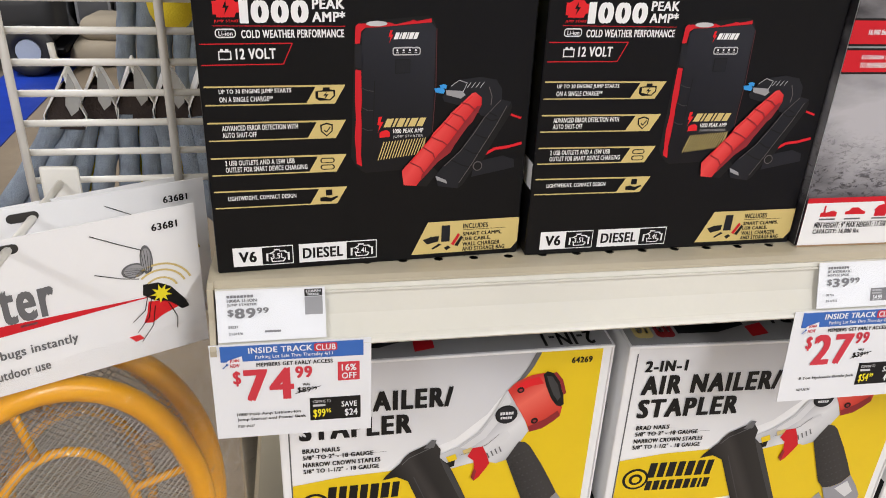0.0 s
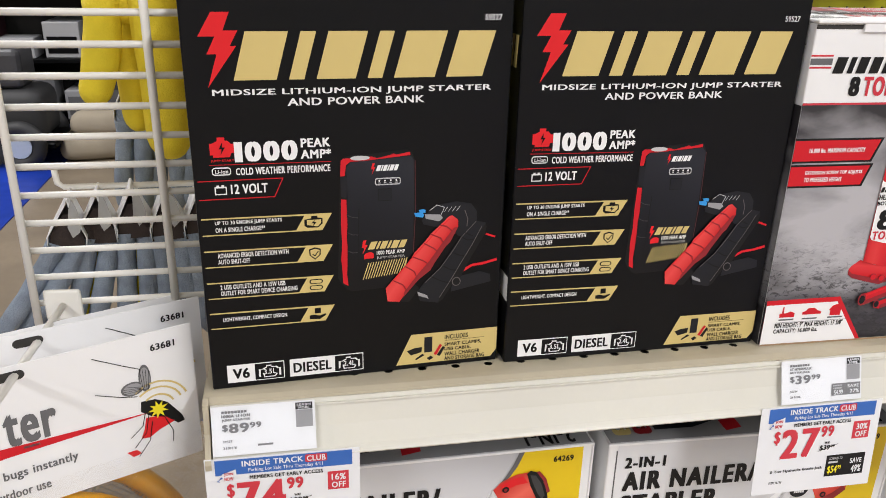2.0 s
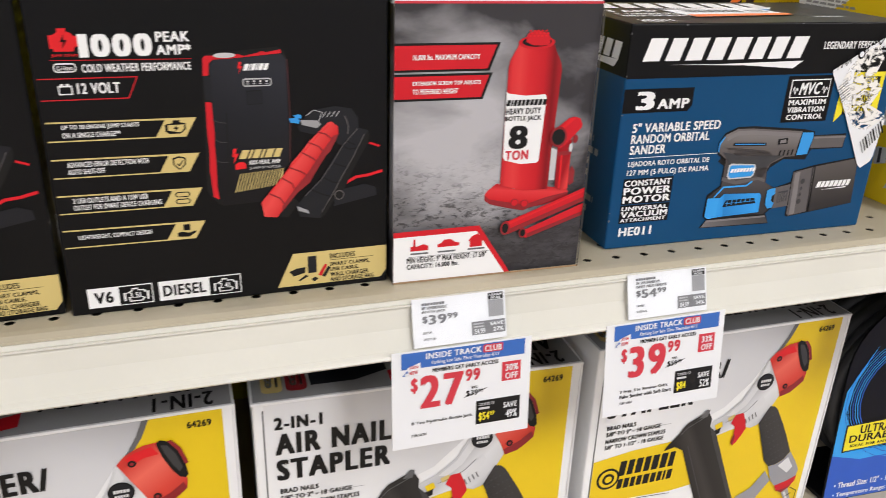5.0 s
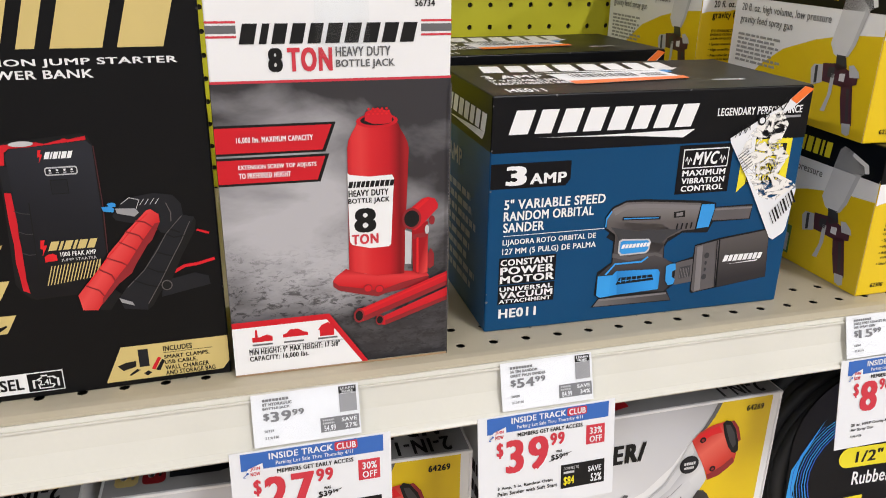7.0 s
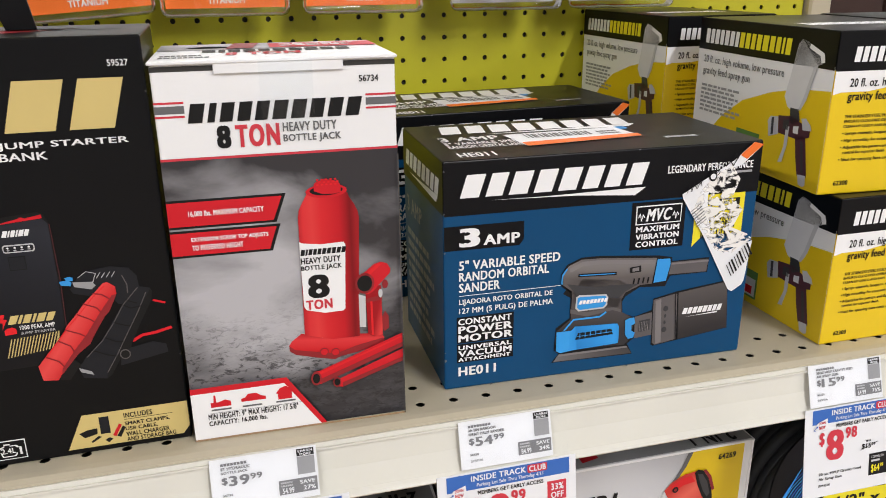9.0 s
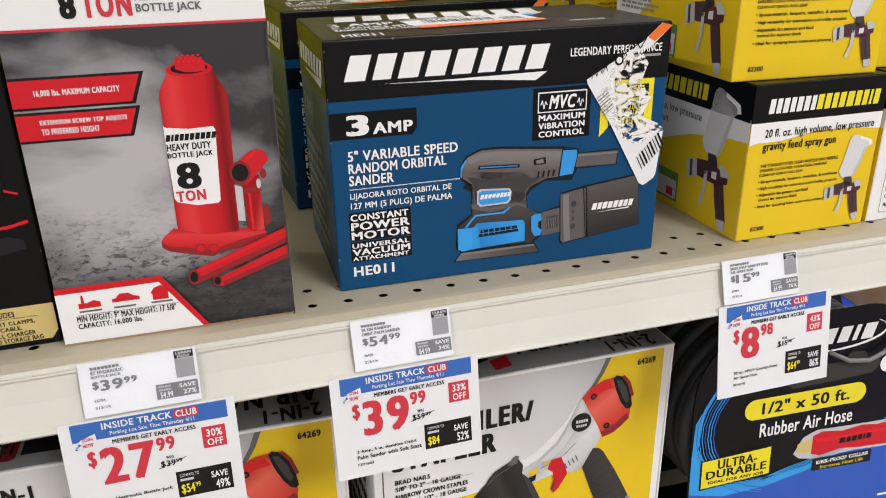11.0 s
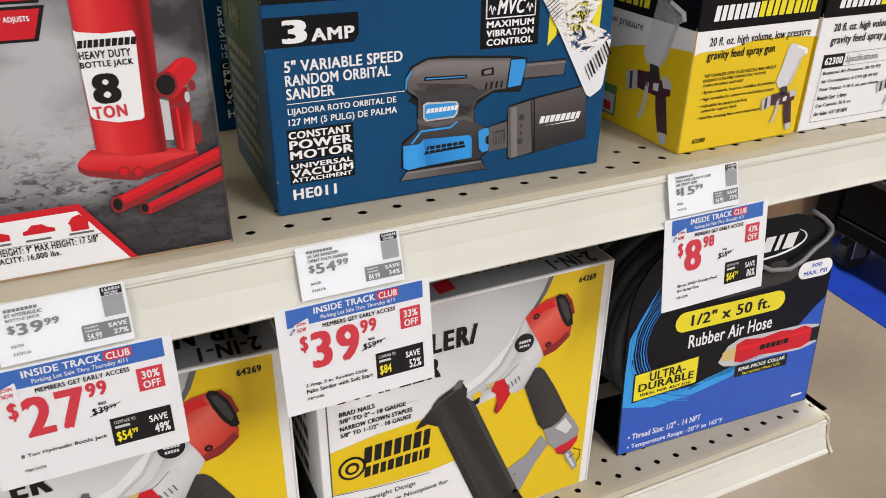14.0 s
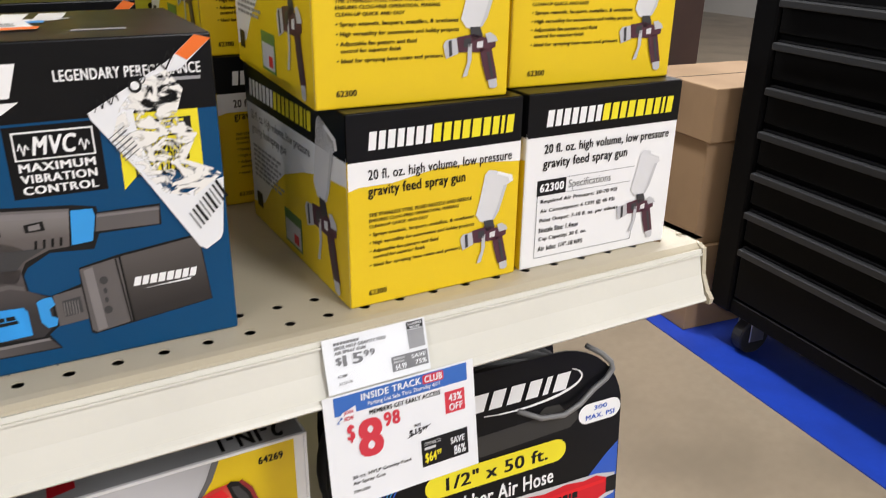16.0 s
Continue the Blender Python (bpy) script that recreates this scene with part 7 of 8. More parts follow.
def sale_tag(m, price, cents, was, off, compare, save, lines, item):
    w, h = 0.107, 0.078
    t = thing("sale_tag", m, "white sale tag with a blue heading and red price", "price tag", "hanging sale tags")
    part("card", box(0, -0.0005, 0, w, 0, h), TAGW, t)
    p = Print(t, pose(0, -0.0005, 0) @ front_of(w, h), w, h)
    p.rect("heading", TAGBLUE, 0.065, 0.825, 0.95, 0.985)
    p.text("heading", TAGW, "INSIDE TRACK", 0.235, 0.905, 0.63, 0.965, 1, bold=0.04)
    p.pill("heading", TAGRED, 0.64, 0.893, 0.785, 0.975, 1, 0.2)
    p.text("heading", TAGW, "CLUB", 0.652, 0.905, 0.775, 0.965, 2, bold=0.04)
    p.text("heading", TAGW, "Parking Lot Sale Thru Thursday 4/11", 0.275, 0.838, 0.755, 0.885, 1, bold=0.02)
    p.poly("join_mark", TAGW, [(0.085, 0.80), (0.11, 0.845), (0.195, 0.885), (0.2, 0.80), (0.195, 0.755), (0.11, 0.765)], 2)
    p.text("join_mark", TAGRED, "JOIN", 0.12, 0.82, 0.178, 0.858, 3, bold=0.04)
    p.text("join_mark", TAGRED, "NOW", 0.12, 0.772, 0.178, 0.81, 3, bold=0.04)
    p.ellipse("join_mark", TAGBLUE, 0.102, 0.803, 0.008, 0.012, 3, 8)
    p.line("join_mark", TAGBLUE, [(0.102, 0.803), (0.075, 0.77), (0.09, 0.765)], 0.0005, 3)
    p.text("notice", INK, "MEMBERS GET EARLY ACCESS", 0.28, 0.765, 0.755, 0.805, 1, bold=0.04)
    n = len(price)
    e = 0.205 + 0.15 * n
    p.text("price", TAGRED, "$", 0.13, 0.57, 0.178, 0.73, 1, bold=0.04)
    p.text("price", TAGRED, price, 0.195, 0.40, e, 0.74, 1, bold=0.07)
    p.text("price", TAGRED, cents, e + 0.012, 0.62, e + 0.118, 0.745, 1, bold=0.07)
    p.text("was_price", INK, "WAS", 0.56, 0.535, 0.605, 0.562, 1, bold=0.04)
    whole, dot, rest = was.partition(".")
    p.text("was_price", INK, whole, 0.525, 0.455, 0.61, 0.52, 1, bold=0.03)
    if rest:
        p.text("was_price", INK, rest, 0.615, 0.485, 0.65, 0.52, 1, bold=0.03)
    p.line("was_price", INK, [(0.51, 0.455), (0.675, 0.525)], 0.0005, 2)
    p.rect("discount", TAGRED, 0.785, 0.565, 0.925, 0.765)
    p.text("discount", TAGW, off, 0.81, 0.67, 0.905, 0.74, 1, bold=0.04)
    p.text("discount", TAGW, "OFF", 0.81, 0.585, 0.905, 0.65, 1, bold=0.04)
    p.rect("compare_panel", INK, 0.60, 0.14, 0.93, 0.39)
    p.text("compare_panel", PALEGREY, "COMPARE TO", 0.62, 0.335, 0.735, 0.365, 1, bold=0.02)
    p.rect("compare_panel", PALEGREY, 0.62, 0.295, 0.70, 0.318, 1)
    whole, dot, rest = compare.partition(".")
    p.text("compare_panel", PILL, whole, 0.62, 0.165, 0.70, 0.265, 1, bold=0.04)
    if rest:
        p.text("compare_panel", PILL, rest, 0.705, 0.22, 0.735, 0.265, 1, bold=0.04)
    p.text("compare_panel", TAGW, "SAVE", 0.805, 0.275, 0.905, 0.335, 1, bold=0.04)
    p.text("compare_panel", TAGW, save, 0.825, 0.165, 0.91, 0.25, 1, bold=0.04)
    for k, s in enumerate(lines):
        p.text("description", INK, s, 0.135, 0.235 - 0.055 * k, 0.135 + 0.0162 * len(s), 0.275 - 0.055 * k, 1, bold=0.03)
    p.text("description", INK, item, 0.135, 0.115, 0.24, 0.142, 1, bold=0.02)
    p.done()
    return t


CHANNEL_TILT = 17.0
for x, zb, names, price, cents, code, cmp in ((-0.0635, 1.0522, ("1000A LI-ION", "JUMP STARTER"), "89", "99", "59527", None), (0.3688, 1.0522, ("8T HYDRAULIC", "BOTTLE JACK"), "39", "99", "56734", ("54.99", "27%")),
                                              (0.5405, 1.0517, ("3A 5IN RANDOM", "ORBIT PALM SANDER"), "54", "99", "56458", ("84.99", "34%")), (0.8345, 1.0532, ("20OZ HVLP GRAVITY FEED", "AIR SPRAY GUN"), "15", "99", "62300", ("64.99", "75%"))):
    shelf_label(pose(x, 0.4528, zb, -CHANNEL_TILT, 0, 0), names, price, cents, code, cmp)
for x, zt, tilt, roll, args in ((-0.0700, 1.0510, 0.0, 0.3, ("74", "99", "$89.99", "16%", "$99.95", "$24", ("1000 Peak Amp Lithium-Ion", "Jump Starter and Power Bank"), "ITEM 59527")),
                                (0.3520, 1.0510, 5.0, 0.2, ("27", "99", "$39.99", "30%", "$54.99", "49%", ("8 Ton Hydraulic Bottle Jack",), "ITEM 56734")),
                                (0.5215, 1.0495, 7.0, -0.3, ("39", "99", "$59.99", "33%", "$84", "52%", ("3 Amp, 5 in. Random Orbit", "Palm Sander with Soft Start"), "ITEM 56458")),
                                (0.8292, 1.0525, 9.0, 0.0, ("8", "98", "$15.99", "43%", "$64.99", "86%", ("20 oz. HVLP Gravity-Feed", "Air Spray Gun"), "ITEM 62300"))):
    sale_tag(pose(x, 0.4520, zt) @ pose(0, 0, 0, -tilt, 0, 0) @ pose(0, 0, 0, 0, roll, 0) @ pose(0, 0, -0.078), *args)


# ---- wire wing panel with rackets and gloves ----
GRID_Y = 0.571


def wire_panel():
    t = thing("wire_grid_panel", pose(0, 0, 0), "white coated wire grid panel fixed beside the end display", "wire panel")
    for k in range(17):
        z = 1.1225 + 0.0214 * k
        part("cross_wire", tube([(-0.1975, GRID_Y, z), (-0.060, GRID_Y, z)], 0.0026, 8), WIRE, t, "", None, True)
    for x in (-0.1965, -0.0950):
        part("upright_wire", tube([(x, GRID_Y - 0.004, 1.088 if x < -0.15 else 1.1215), (x, GRID_Y - 0.004, 1.47)], 0.0031, 8), WIRE, t, "", None, True)
    part("mount_bar", box(-0.0705, GRID_Y - 0.004, 0.75, -0.0685, PEG_Y, 1.5, 0.0005), CREAM, t)
    return t


def peg_hook(m, length, droop=0.012):
    t = thing("display_hook", m, "white steel display hook clipped to the wire panel", "hook", "display hooks")
    part("clip_plate", box(-0.0135, -0.003, -0.0125, 0.0135, 0.0, 0.0125, 0.002, 2), WIRE, t)
    part("rod", tube([(0, 0, 0), (0, -length * 0.5, -0.002), (0, -length, -droop * 0.4), (0, -length - 0.004, 0.0), (0, -length - 0.005, 0.011)], 0.0027, 8), WIRE, t, "", None, True)
    return t


def racket_pack(m, printed=True):
    """A bug zapper racket in a clear bag under a printed header card."""
    t = thing("racket_pack", m, "amber bug zapper racket in clear film under a white header card", "racket", "bug zapper rackets")
    card = part("header_card", box(-0.222, 0, -0.109, 0, 0.0008, 0), WHITE, t, "white printed header card")
    if printed:
        p = Print(t, Matrix(((1, 0, 0, -0.222), (0, 0, -1, 0), (0, 1, 0, -0.109), (0, 0, 0, 1))), 0.222, 0.109)

        def q(pts):
            return [((a + 0.222) / 0.222, (b + 0.109) / 0.109) for a, b in pts]

        # slot drawn as a flat patch in the painted hole shade
        p.pill("hang_slot", HOLE, 0.425, 0.905, 0.512, 0.965, 1)
        p.text("item_number", INK, "63681", (0.222 - 0.0295) / 0.222, 0.868, (0.222 - 0.0125) / 0.222, 0.915, 1, bold=0.04)
        p.text("title", GREYINK, "ter", (0.222 - 0.1265) / 0.222, (0.109 - 0.0585) / 0.109, (0.222 - 0.0945) / 0.222, (0.109 - 0.0335) / 0.109, 1, bold=0.05)
        p.rect("title", GREYINK, (0.222 - 0.117) / 0.222, 0.43, (0.222 - 0.107) / 0.222, 0.445, 1)
        p.poly("red_beam", RED, q([(-0.222, -0.054), (-0.222, -0.082), (-0.129, -0.0655), (-0.030, -0.0625)]), 1)
        p.text("slogan", GREYINK, "Kills bugs instantly", (0.222 - 0.149) / 0.222, 0.225, (0.222 - 0.0855) / 0.222, 0.305, 1, bold=0.03)
        p.text("slogan", GREYINK, "For outdoor use", (0.222 - 0.152) / 0.222, 0.105, (0.222 - 0.105) / 0.222, 0.17, 1, bold=0.03)
        # a plain dark burst with a yellow star and rings
        n = "burst_picture"
        p.poly(n, INK, q([(-0.040, -0.052), (-0.030, -0.053), (-0.022, -0.058), (-0.013, -0.071), (-0.011, -0.077), (-0.016, -0.078), (-0.024, -0.070), (-0.034, -0.066), (-0.041, -0.06)]), 1)
        p.poly(n, BRIGHTRED, q([(-0.038, -0.066), (-0.026, -0.068), (-0.018, -0.075), (-0.030, -0.079), (-0.037, -0.083), (-0.043, -0.082), (-0.040, -0.075)]), 1)
        p.poly(n, BRIGHTRED, q([(-0.054, -0.090), (-0.047, -0.090), (-0.044, -0.094), (-0.05, -0.095)]), 1)
        for k, (a, b) in enumerate((((-0.068, -0.009), (-0.038, -0.026)), ((-0.069, -0.037), (-0.042, -0.047)), ((-0.048, -0.088), (-0.036, -0.064)), ((-0.05, -0.079), (-0.038, -0.061)), ((-0.046, -0.096), (-0.034, -0.07)), ((-0.021, -0.092), (-0.025, -0.07)))):
            mid = ((a[0] + b[0]) / 2 + 0.003, (a[1] + b[1]) / 2 - 0.002)
            p.line(n, INK, q([a, mid, b]), 0.0006, 2)
        for cx, cy, ru, rv in ((-0.0355, -0.034, 0.0042, 0.011), (-0.0445, -0.040, 0.008, 0.0055)):
            p.ellipse(n, GREYINK, (0.222 + cx) / 0.222, (0.109 + cy) / 0.109, ru / 0.222, rv / 0.109, 1, 16)
            p.ellipse(n, MIDGREY, (0.222 + cx) / 0.222, (0.109 + cy) / 0.109, ru * 0.8 / 0.222, rv * 0.8 / 0.109, 2, 16)
        for k in range(4):
            p.line("burst_veins", INK, q([(-0.0375 + 0.0012 * k, -0.043), (-0.0385 + 0.002 * k, -0.026 - 0.0006 * k)]), 0.0003, 3)
            p.line("burst_veins", INK, q([(-0.038, -0.0425 + 0.0008 * k), (-0.0515 + 0.0005 * k, -0.0425 + 0.0018 * k)]), 0.0003, 3)
        for r in (0.012, 0.018, 0.0225):
            for a0, a1 in ((20, 130),):
                p.line(n, GOLD, q([(-0.029 + r * math.cos(radians(a0 + (a1 - a0) * i / 10)), -0.0615 + r * math.sin(radians(a0 + (a1 - a0) * i / 10))) for i in range(11)]), 0.0014, 2)
        p.poly(n, PILL, q([(-0.029 + (0.0075 if i % 2 else 0.0035) * math.cos(i * math.pi / 9), -0.0615 + (0.0075 if i % 2 else 0.0035) * math.sin(i * math.pi / 9)) for i in range(18)]), 4)
        p.done()
    cx, cz, a, b = -0.117, -0.285, 0.112, 0.172
    oval = [(cx + (a - 0.009) * math.cos(2 * math.pi * i / 48), 0.012, cz + (b - 0.009) * math.sin(2 * math.pi * i / 48)) for i in range(48)]
    part("hoop", tube(oval, 0.0095, 10, True), RACKET, t, "amber plastic hoop", None, True)
    inner = [(cx + 0.052 * math.cos(2 * math.pi * i / 32), 0.012, cz + 0.024 + 0.085 * math.sin(2 * math.pi * i / 32)) for i in range(32)]
    part("inner_hoop", tube(inner, 0.0038, 8, True), RACKET, t, "", None, True)
    for ang, r0, r1 in ((100, 1.0, 1.0), (20, 1.0, 1.0), (175, 1.0, 1.0), (-40, 1, 1), (220, 1, 1)):
        c, s = math.cos(radians(ang)), math.sin(radians(ang))
        part("spoke", tube([(cx + 0.052 * c, 0.012, cz + 0.024 + 0.085 * s), (cx + (a - 0.012) * c, 0.012, cz + (b - 0.012) * s)], 0.0036, 6), RACKET, t, "", None, True)
    part("handle", box(cx - 0.016, 0.0, cz - b - 0.16, cx + 0.016, 0.026, cz - b + 0.004, 0.008, 3), RACKET, t)
    # crossed wire mesh over the hoop, three layers
    bars = []
    for lay, (ang, yy) in enumerate(((45, 0.008), (-45, 0.013), (12, 0.018))):
        dx, dz = math.cos(radians(ang)), math.sin(radians(ang))
        for k in range(-44, 45):
            off = k * (0.0042 if lay < 2 else 0.006)
            px, pz = -dz * off, dx * off
            # chord of the oval
            A = (dx / a) ** 2 + (dz / b) ** 2
            B = 2 * (px * dx / a ** 2 + pz * dz / b ** 2)
            C = (px / a) ** 2 + (pz / b) ** 2 - 0.86
            disc = B * B - 4 * A * C
            if disc <= 0:
                continue
            t0, t1 = (-B - math.sqrt(disc)) / 2 / A, (-B + math.sqrt(disc)) / 2 / A
            bars.append(((cx + px + dx * t0, yy, cz + pz + dz * t0), (cx + px + dx * t1, yy, cz + pz + dz * t1)))
    vs, fs = [], []
    for u, v in bars:
        base = len(vs)
        d = (Vector(v) - Vector(u)).normalized()
        sd = Vector((-d.z, 0, d.x)) * 0.00038
        for pnt in (Vector(u), Vector(v)):
            vs += [tuple(pnt + sd), tuple(pnt - sd), tuple(pnt + Vector((0, -0.0005, 0)))]
        fs += [(base, base + 3, base + 5, base + 2), (base + 2, base + 5, base + 4, base + 1), (base + 1, base + 4, base + 3, base)]
    me = bpy.data.meshes.new("wire_mesh")
    me.from_pydata(vs, [], fs)
    me.materials.append(MESHW)
    ob = new("wire_mesh", me)
    ob.parent = t
    tagged(ob, "fine grey steel mesh", kind="stuff")
    # crumpled film bag
    bm = bmesh.new()
    bmesh.ops.create_grid(bm, x_segments=18, y_segments=26, size=0.5)
    for v in bm.verts:
        u, s = v.co.x, v.co.y
        x, z = -0.112 + u * 0.262, -0.285 + s * 0.40
        bulge = -0.012 - 0.008 * noise.noise(Vector((x * 22, z * 22, 1.7))) - 0.004 * noise.noise(Vector((x * 60, z * 60, 4.1)))
        v.co = (x, bulge * (1 - (2 * u) ** 4), z)
    part("film_bag", bm, BAG, t, "clear plastic bag", None, True).visible_shadow = False
    return t


wire_panel()
peg_hook(pose(-0.1755, GRID_Y - 0.006, 1.1235, 0, 0, -4), 0.142)
CARD = pose(-0.078, 0.510, 1.128, 0, 0, 24)
racket_pack(CARD)
racket_pack(CARD @ pose(0.018, 0.034, 0.003, 0, 0, -2))
racket_pack(CARD @ pose(0.012, 0.062, -0.004, 0, 0, 1), False)


def glove(m, knit, fingers, cuff=None, header=None, label="", group=""):
    """A work glove hanging by its cuff with its fingers down: fingers are (x, y, length, width, lean)."""
    t = thing("work_glove", m, label, "glove", group)
    palm = box(-0.042, -0.012, -0.075, 0.042, 0.012, 0.0, 0.011, 3)
    part("palm", palm, knit, t, "", None, True)
    for x, y, length, width, lean in fingers:
        n = 16
        pts, tap = [], []
        for i in range(n):
            f = 1 - (1 - i / (n - 1)) ** 1.7
            pts.append((x + lean * length * f * f, y - 0.004 * math.sin(3 * f), -0.055 - length * f))
            tap.append((1.0 - 0.12 * f) * (math.sqrt(max(0.0, 1 - max(0.0, (f - 0.84) / 0.16) ** 2)) * 0.96 + 0.04) * (1 + 0.04 * math.sin(9 * f + x * 90)))
        part("finger", tube(pts, width / 2, 10, False, tap), knit, t, "", None, True)
    if cuff:
        part("cuff", box(-0.040, -0.013, -0.006, 0.040, 0.013, 0.034, 0.008, 3), cuff, t, "dark knitted cuff", None, True)
    if header:
        part("header_card", extrude_outline([(-0.022, 0.0), (0.022, 0.0), (0.014, 0.045), (0.002, 0.062), (-0.012, 0.045)], 0.0012), header, t, "folded white header card", pose(0, -0.016, 0.01))
    return t


F4 = [(-0.030, 0, 0.085, 0.024, -0.12), (-0.010, 0, 0.098, 0.026, -0.03), (0.011, 0, 0.096, 0.026, 0.03), (0.031, 0, 0.082, 0.024, 0.12)]
glove(pose(-0.104, 0.655, 1.395, -4, 0, 6), GLOVEY, [(-0.034, -0.006, 0.080, 0.029, -0.20), (-0.020, 0.010, 0.104, 0.026, 0.02), (0.004, -0.012, 0.124, 0.038, 0.02), (0.032, 0.0, 0.10, 0.034, 0.15)], None, None, "bright yellow knitted work glove hanging fingers down", "hanging yellow gloves")
glove(pose(-0.066, 0.700, 1.400, -3, 0, -8), GLOVEY, F4, GLOVEG, None, "yellow glove with a grey mesh back behind another", "hanging yellow gloves")


def grey_glove(m, lean, length, dark=False):
    """A folded knitted glove under a white tent card, hanging by its brown cuff."""
    t = thing("work_glove", m, "grey-blue knitted glove with a brown cuff and white header card", "glove", "row of grey gloves")
    part("cuff", extrude_outline([(-0.003, -0.014), (0.004, -0.014), (0.013, -0.034), (0.014, -0.046), (-0.015, -0.046), (-0.013, -0.032)], 0.03), GLOVEG if dark else CUFF, t, "dark knitted cuff")
    for s in (-1, 1):
        part("header_card", extrude_outline([(0, 0), (s * 0.0008, 0), (s * 0.0160, -0.034), (s * 0.0150, -0.045), (s * 0.0150, -0.034), (s * 0.0014, -0.006)], 0.036), WHITE, t, "folded white header card", pose(0, -0.003, 0))
    part("header_flap", extrude_outline([(0.000, 0.004), (0.004, -0.004), (0.008, -0.018), (0.0065, -0.026), (0.001, -0.031), (-0.003, -0.022), (-0.002, -0.006)], 0.001), HEADER, t, "", pose(0.004, -0.006, -0.002))
    for k, x in enumerate((-0.0085, 0.0085)):
        n = 13
        pts = [(x * (1 + 0.25 * i / n) + lean * length * (i / (n - 1)) ** 1.2, 0.006 + 0.004 * math.sin(i * 0.6 + k), -0.04 - length * i / (n - 1)) for i in range(n)]
        tap = [(1 + 0.05 * math.sin(i * 1.9 + k)) * (1.0 if i < n - 2 else (0.85 if i < n - 1 else 0.3)) for i in range(n)]
        part("finger", tube(pts, 0.0088, 10, False, tap), GLOVEG, t, "", None, True)
    if not dark:
        part("finger", tube([(0.0, 0.022, -0.045), (lean * length * 0.4, 0.02, -0.09), (lean * length, 0.02, -0.045 - length)], 0.009, 8, False, [1, 1, 0.4]), GLOVEY, t, "yellow fingertip", None, True)
    return t


for x, y, z, ry, lean in ((-0.190, 0.664, 1.176, 6, -0.55), (-0.168, 0.672, 1.178, 3, -0.22), (-0.141, 0.676, 1.180, 0, -0.06), (-0.113, 0.676, 1.177, -2, 0.0), (-0.084, 0.676, 1.178, -2, 0.04), (-0.058, 0.676, 1.178, -2, 0.04)):
    grey_glove(pose(x, y, z, 0, ry, 8), lean, 0.105)
for x, y, z in ((-0.150, 0.780, 1.262), (-0.118, 0.785, 1.262), (-0.086, 0.785, 1.262), (-0.056, 0.785, 1.262)):
    grey_glove(pose(x, y, z, 0, 2, -4), -0.05, 0.10, True)


def hook_rail(y, z, x0, x1):
    t = thing("glove_rail", pose(0, y, z), "white steel rail with an upturned end carrying gloves", "hook", "glove rails")
    part("rod", tube([(x1, 0, 0), (x0, 0, 0), (x0 - 0.005, 0, 0.004), (x0 - 0.006, 0, 0.016)], 0.0028, 8), WIRE, t, "", None, True)


hook_rail(0.700, 1.176, -0.200, -0.069)
hook_rail(0.810, 1.258, -0.170, -0.069)


# ---- hanging packs above the boxes ----
def hang_pack(x, label, strap=False, tilt=0.0):
    """A clear blister pack on a hook of the pegboard."""
    t = thing("blister_pack", pose(x, 0.850, 1.349, 0, tilt, 0), label, "blister pack", "hanging blister packs")
    w = 0.126
    part("card", box(-w / 2 + 0.004, 0.012, 0.008, w / 2 - 0.004, 0.0135, 0.185, 0.0005), WHITE, t)
    shell = box(-w / 2, -0.012, 0.0, w / 2, 0.014, 0.19, 0.008, 3)
    part("clear_shell", shell, SHELL, t, "clear moulded plastic shell", None, True).visible_shadow = False
    p = Print(t, Matrix(((1, 0, 0, -w / 2 + 0.004), (0, 0, -1, 0.012), (0, 1, 0, 0.008), (0, 0, 0, 1))), w - 0.008, 0.177)
    if not strap:
        p.rect("orange_band", ORANGE, 0.0, 0.0, 1.0, 0.095)
        p.text("coating_name", TAGW, "TITANIUM", 0.35, 0.025, 0.66, 0.062, 1, bold=0.04)
        p.lines_of_bars("fine_print", GREYINK, 0.04, 0.11, 0.3, 0.17, 3, 1, 2)
        p.done()
    else:
        p.rect("grey_panel", PALEGREY, 0.0, 0.0, 1.0, 1.0)
        p.done()
        for sx in (-0.028, 0.028):
            spiral = [((0.006 + 0.0011 * i * 0.45) * math.cos(i * 0.45), 0, (0.006 + 0.0011 * i * 0.45) * math.sin(i * 0.45)) for i in range(42)]
            vs, fs = [], []
            for i, (a, _, b) in enumerate(spiral):
                r = math.hypot(a, b)
                for rr in (r, r + 0.0017):
                    for yy in (-0.010, 0.010):
                        vs.append((a / r * rr, yy, b / r * rr * 1.12))
            for i in range(len(spiral) - 1):
                o = 4 * i
                fs += [(o, o + 4, o + 6, o + 2), (o + 2, o + 6, o + 7, o + 3), (o + 3, o + 7, o + 5, o + 1), (o + 1, o + 5, o + 4, o)]
            me = bpy.data.meshes.new("strap_roll")
            me.from_pydata(vs, [], fs)
            me.materials.append(STRAP)
            ob = new("strap_roll", me)
            ob.parent = t
            ob.location = (sx, 0.0, 0.045)
            part("roll_core", merged([tube([(sx, -0.006, 0.045), (sx, 0.008, 0.045)], 0.0245, 20)]), STRAP, t)
        part("buckle", box(-0.006, -0.008, 0.03, 0.006, 0.004, 0.075, 0.002, 2), STEEL, t, "steel buckle")
        part("rivet", tube([(0, -0.010, 0.045), (0, -0.007, 0.045)], 0.004, 10), STEEL, t)
    part("hook", tube([(0, 0.06, 0.172), (0, -0.03, 0.170), (0, -0.034, 0.178)], 0.0026, 8), WIRE, t, "", None, True)
    return t


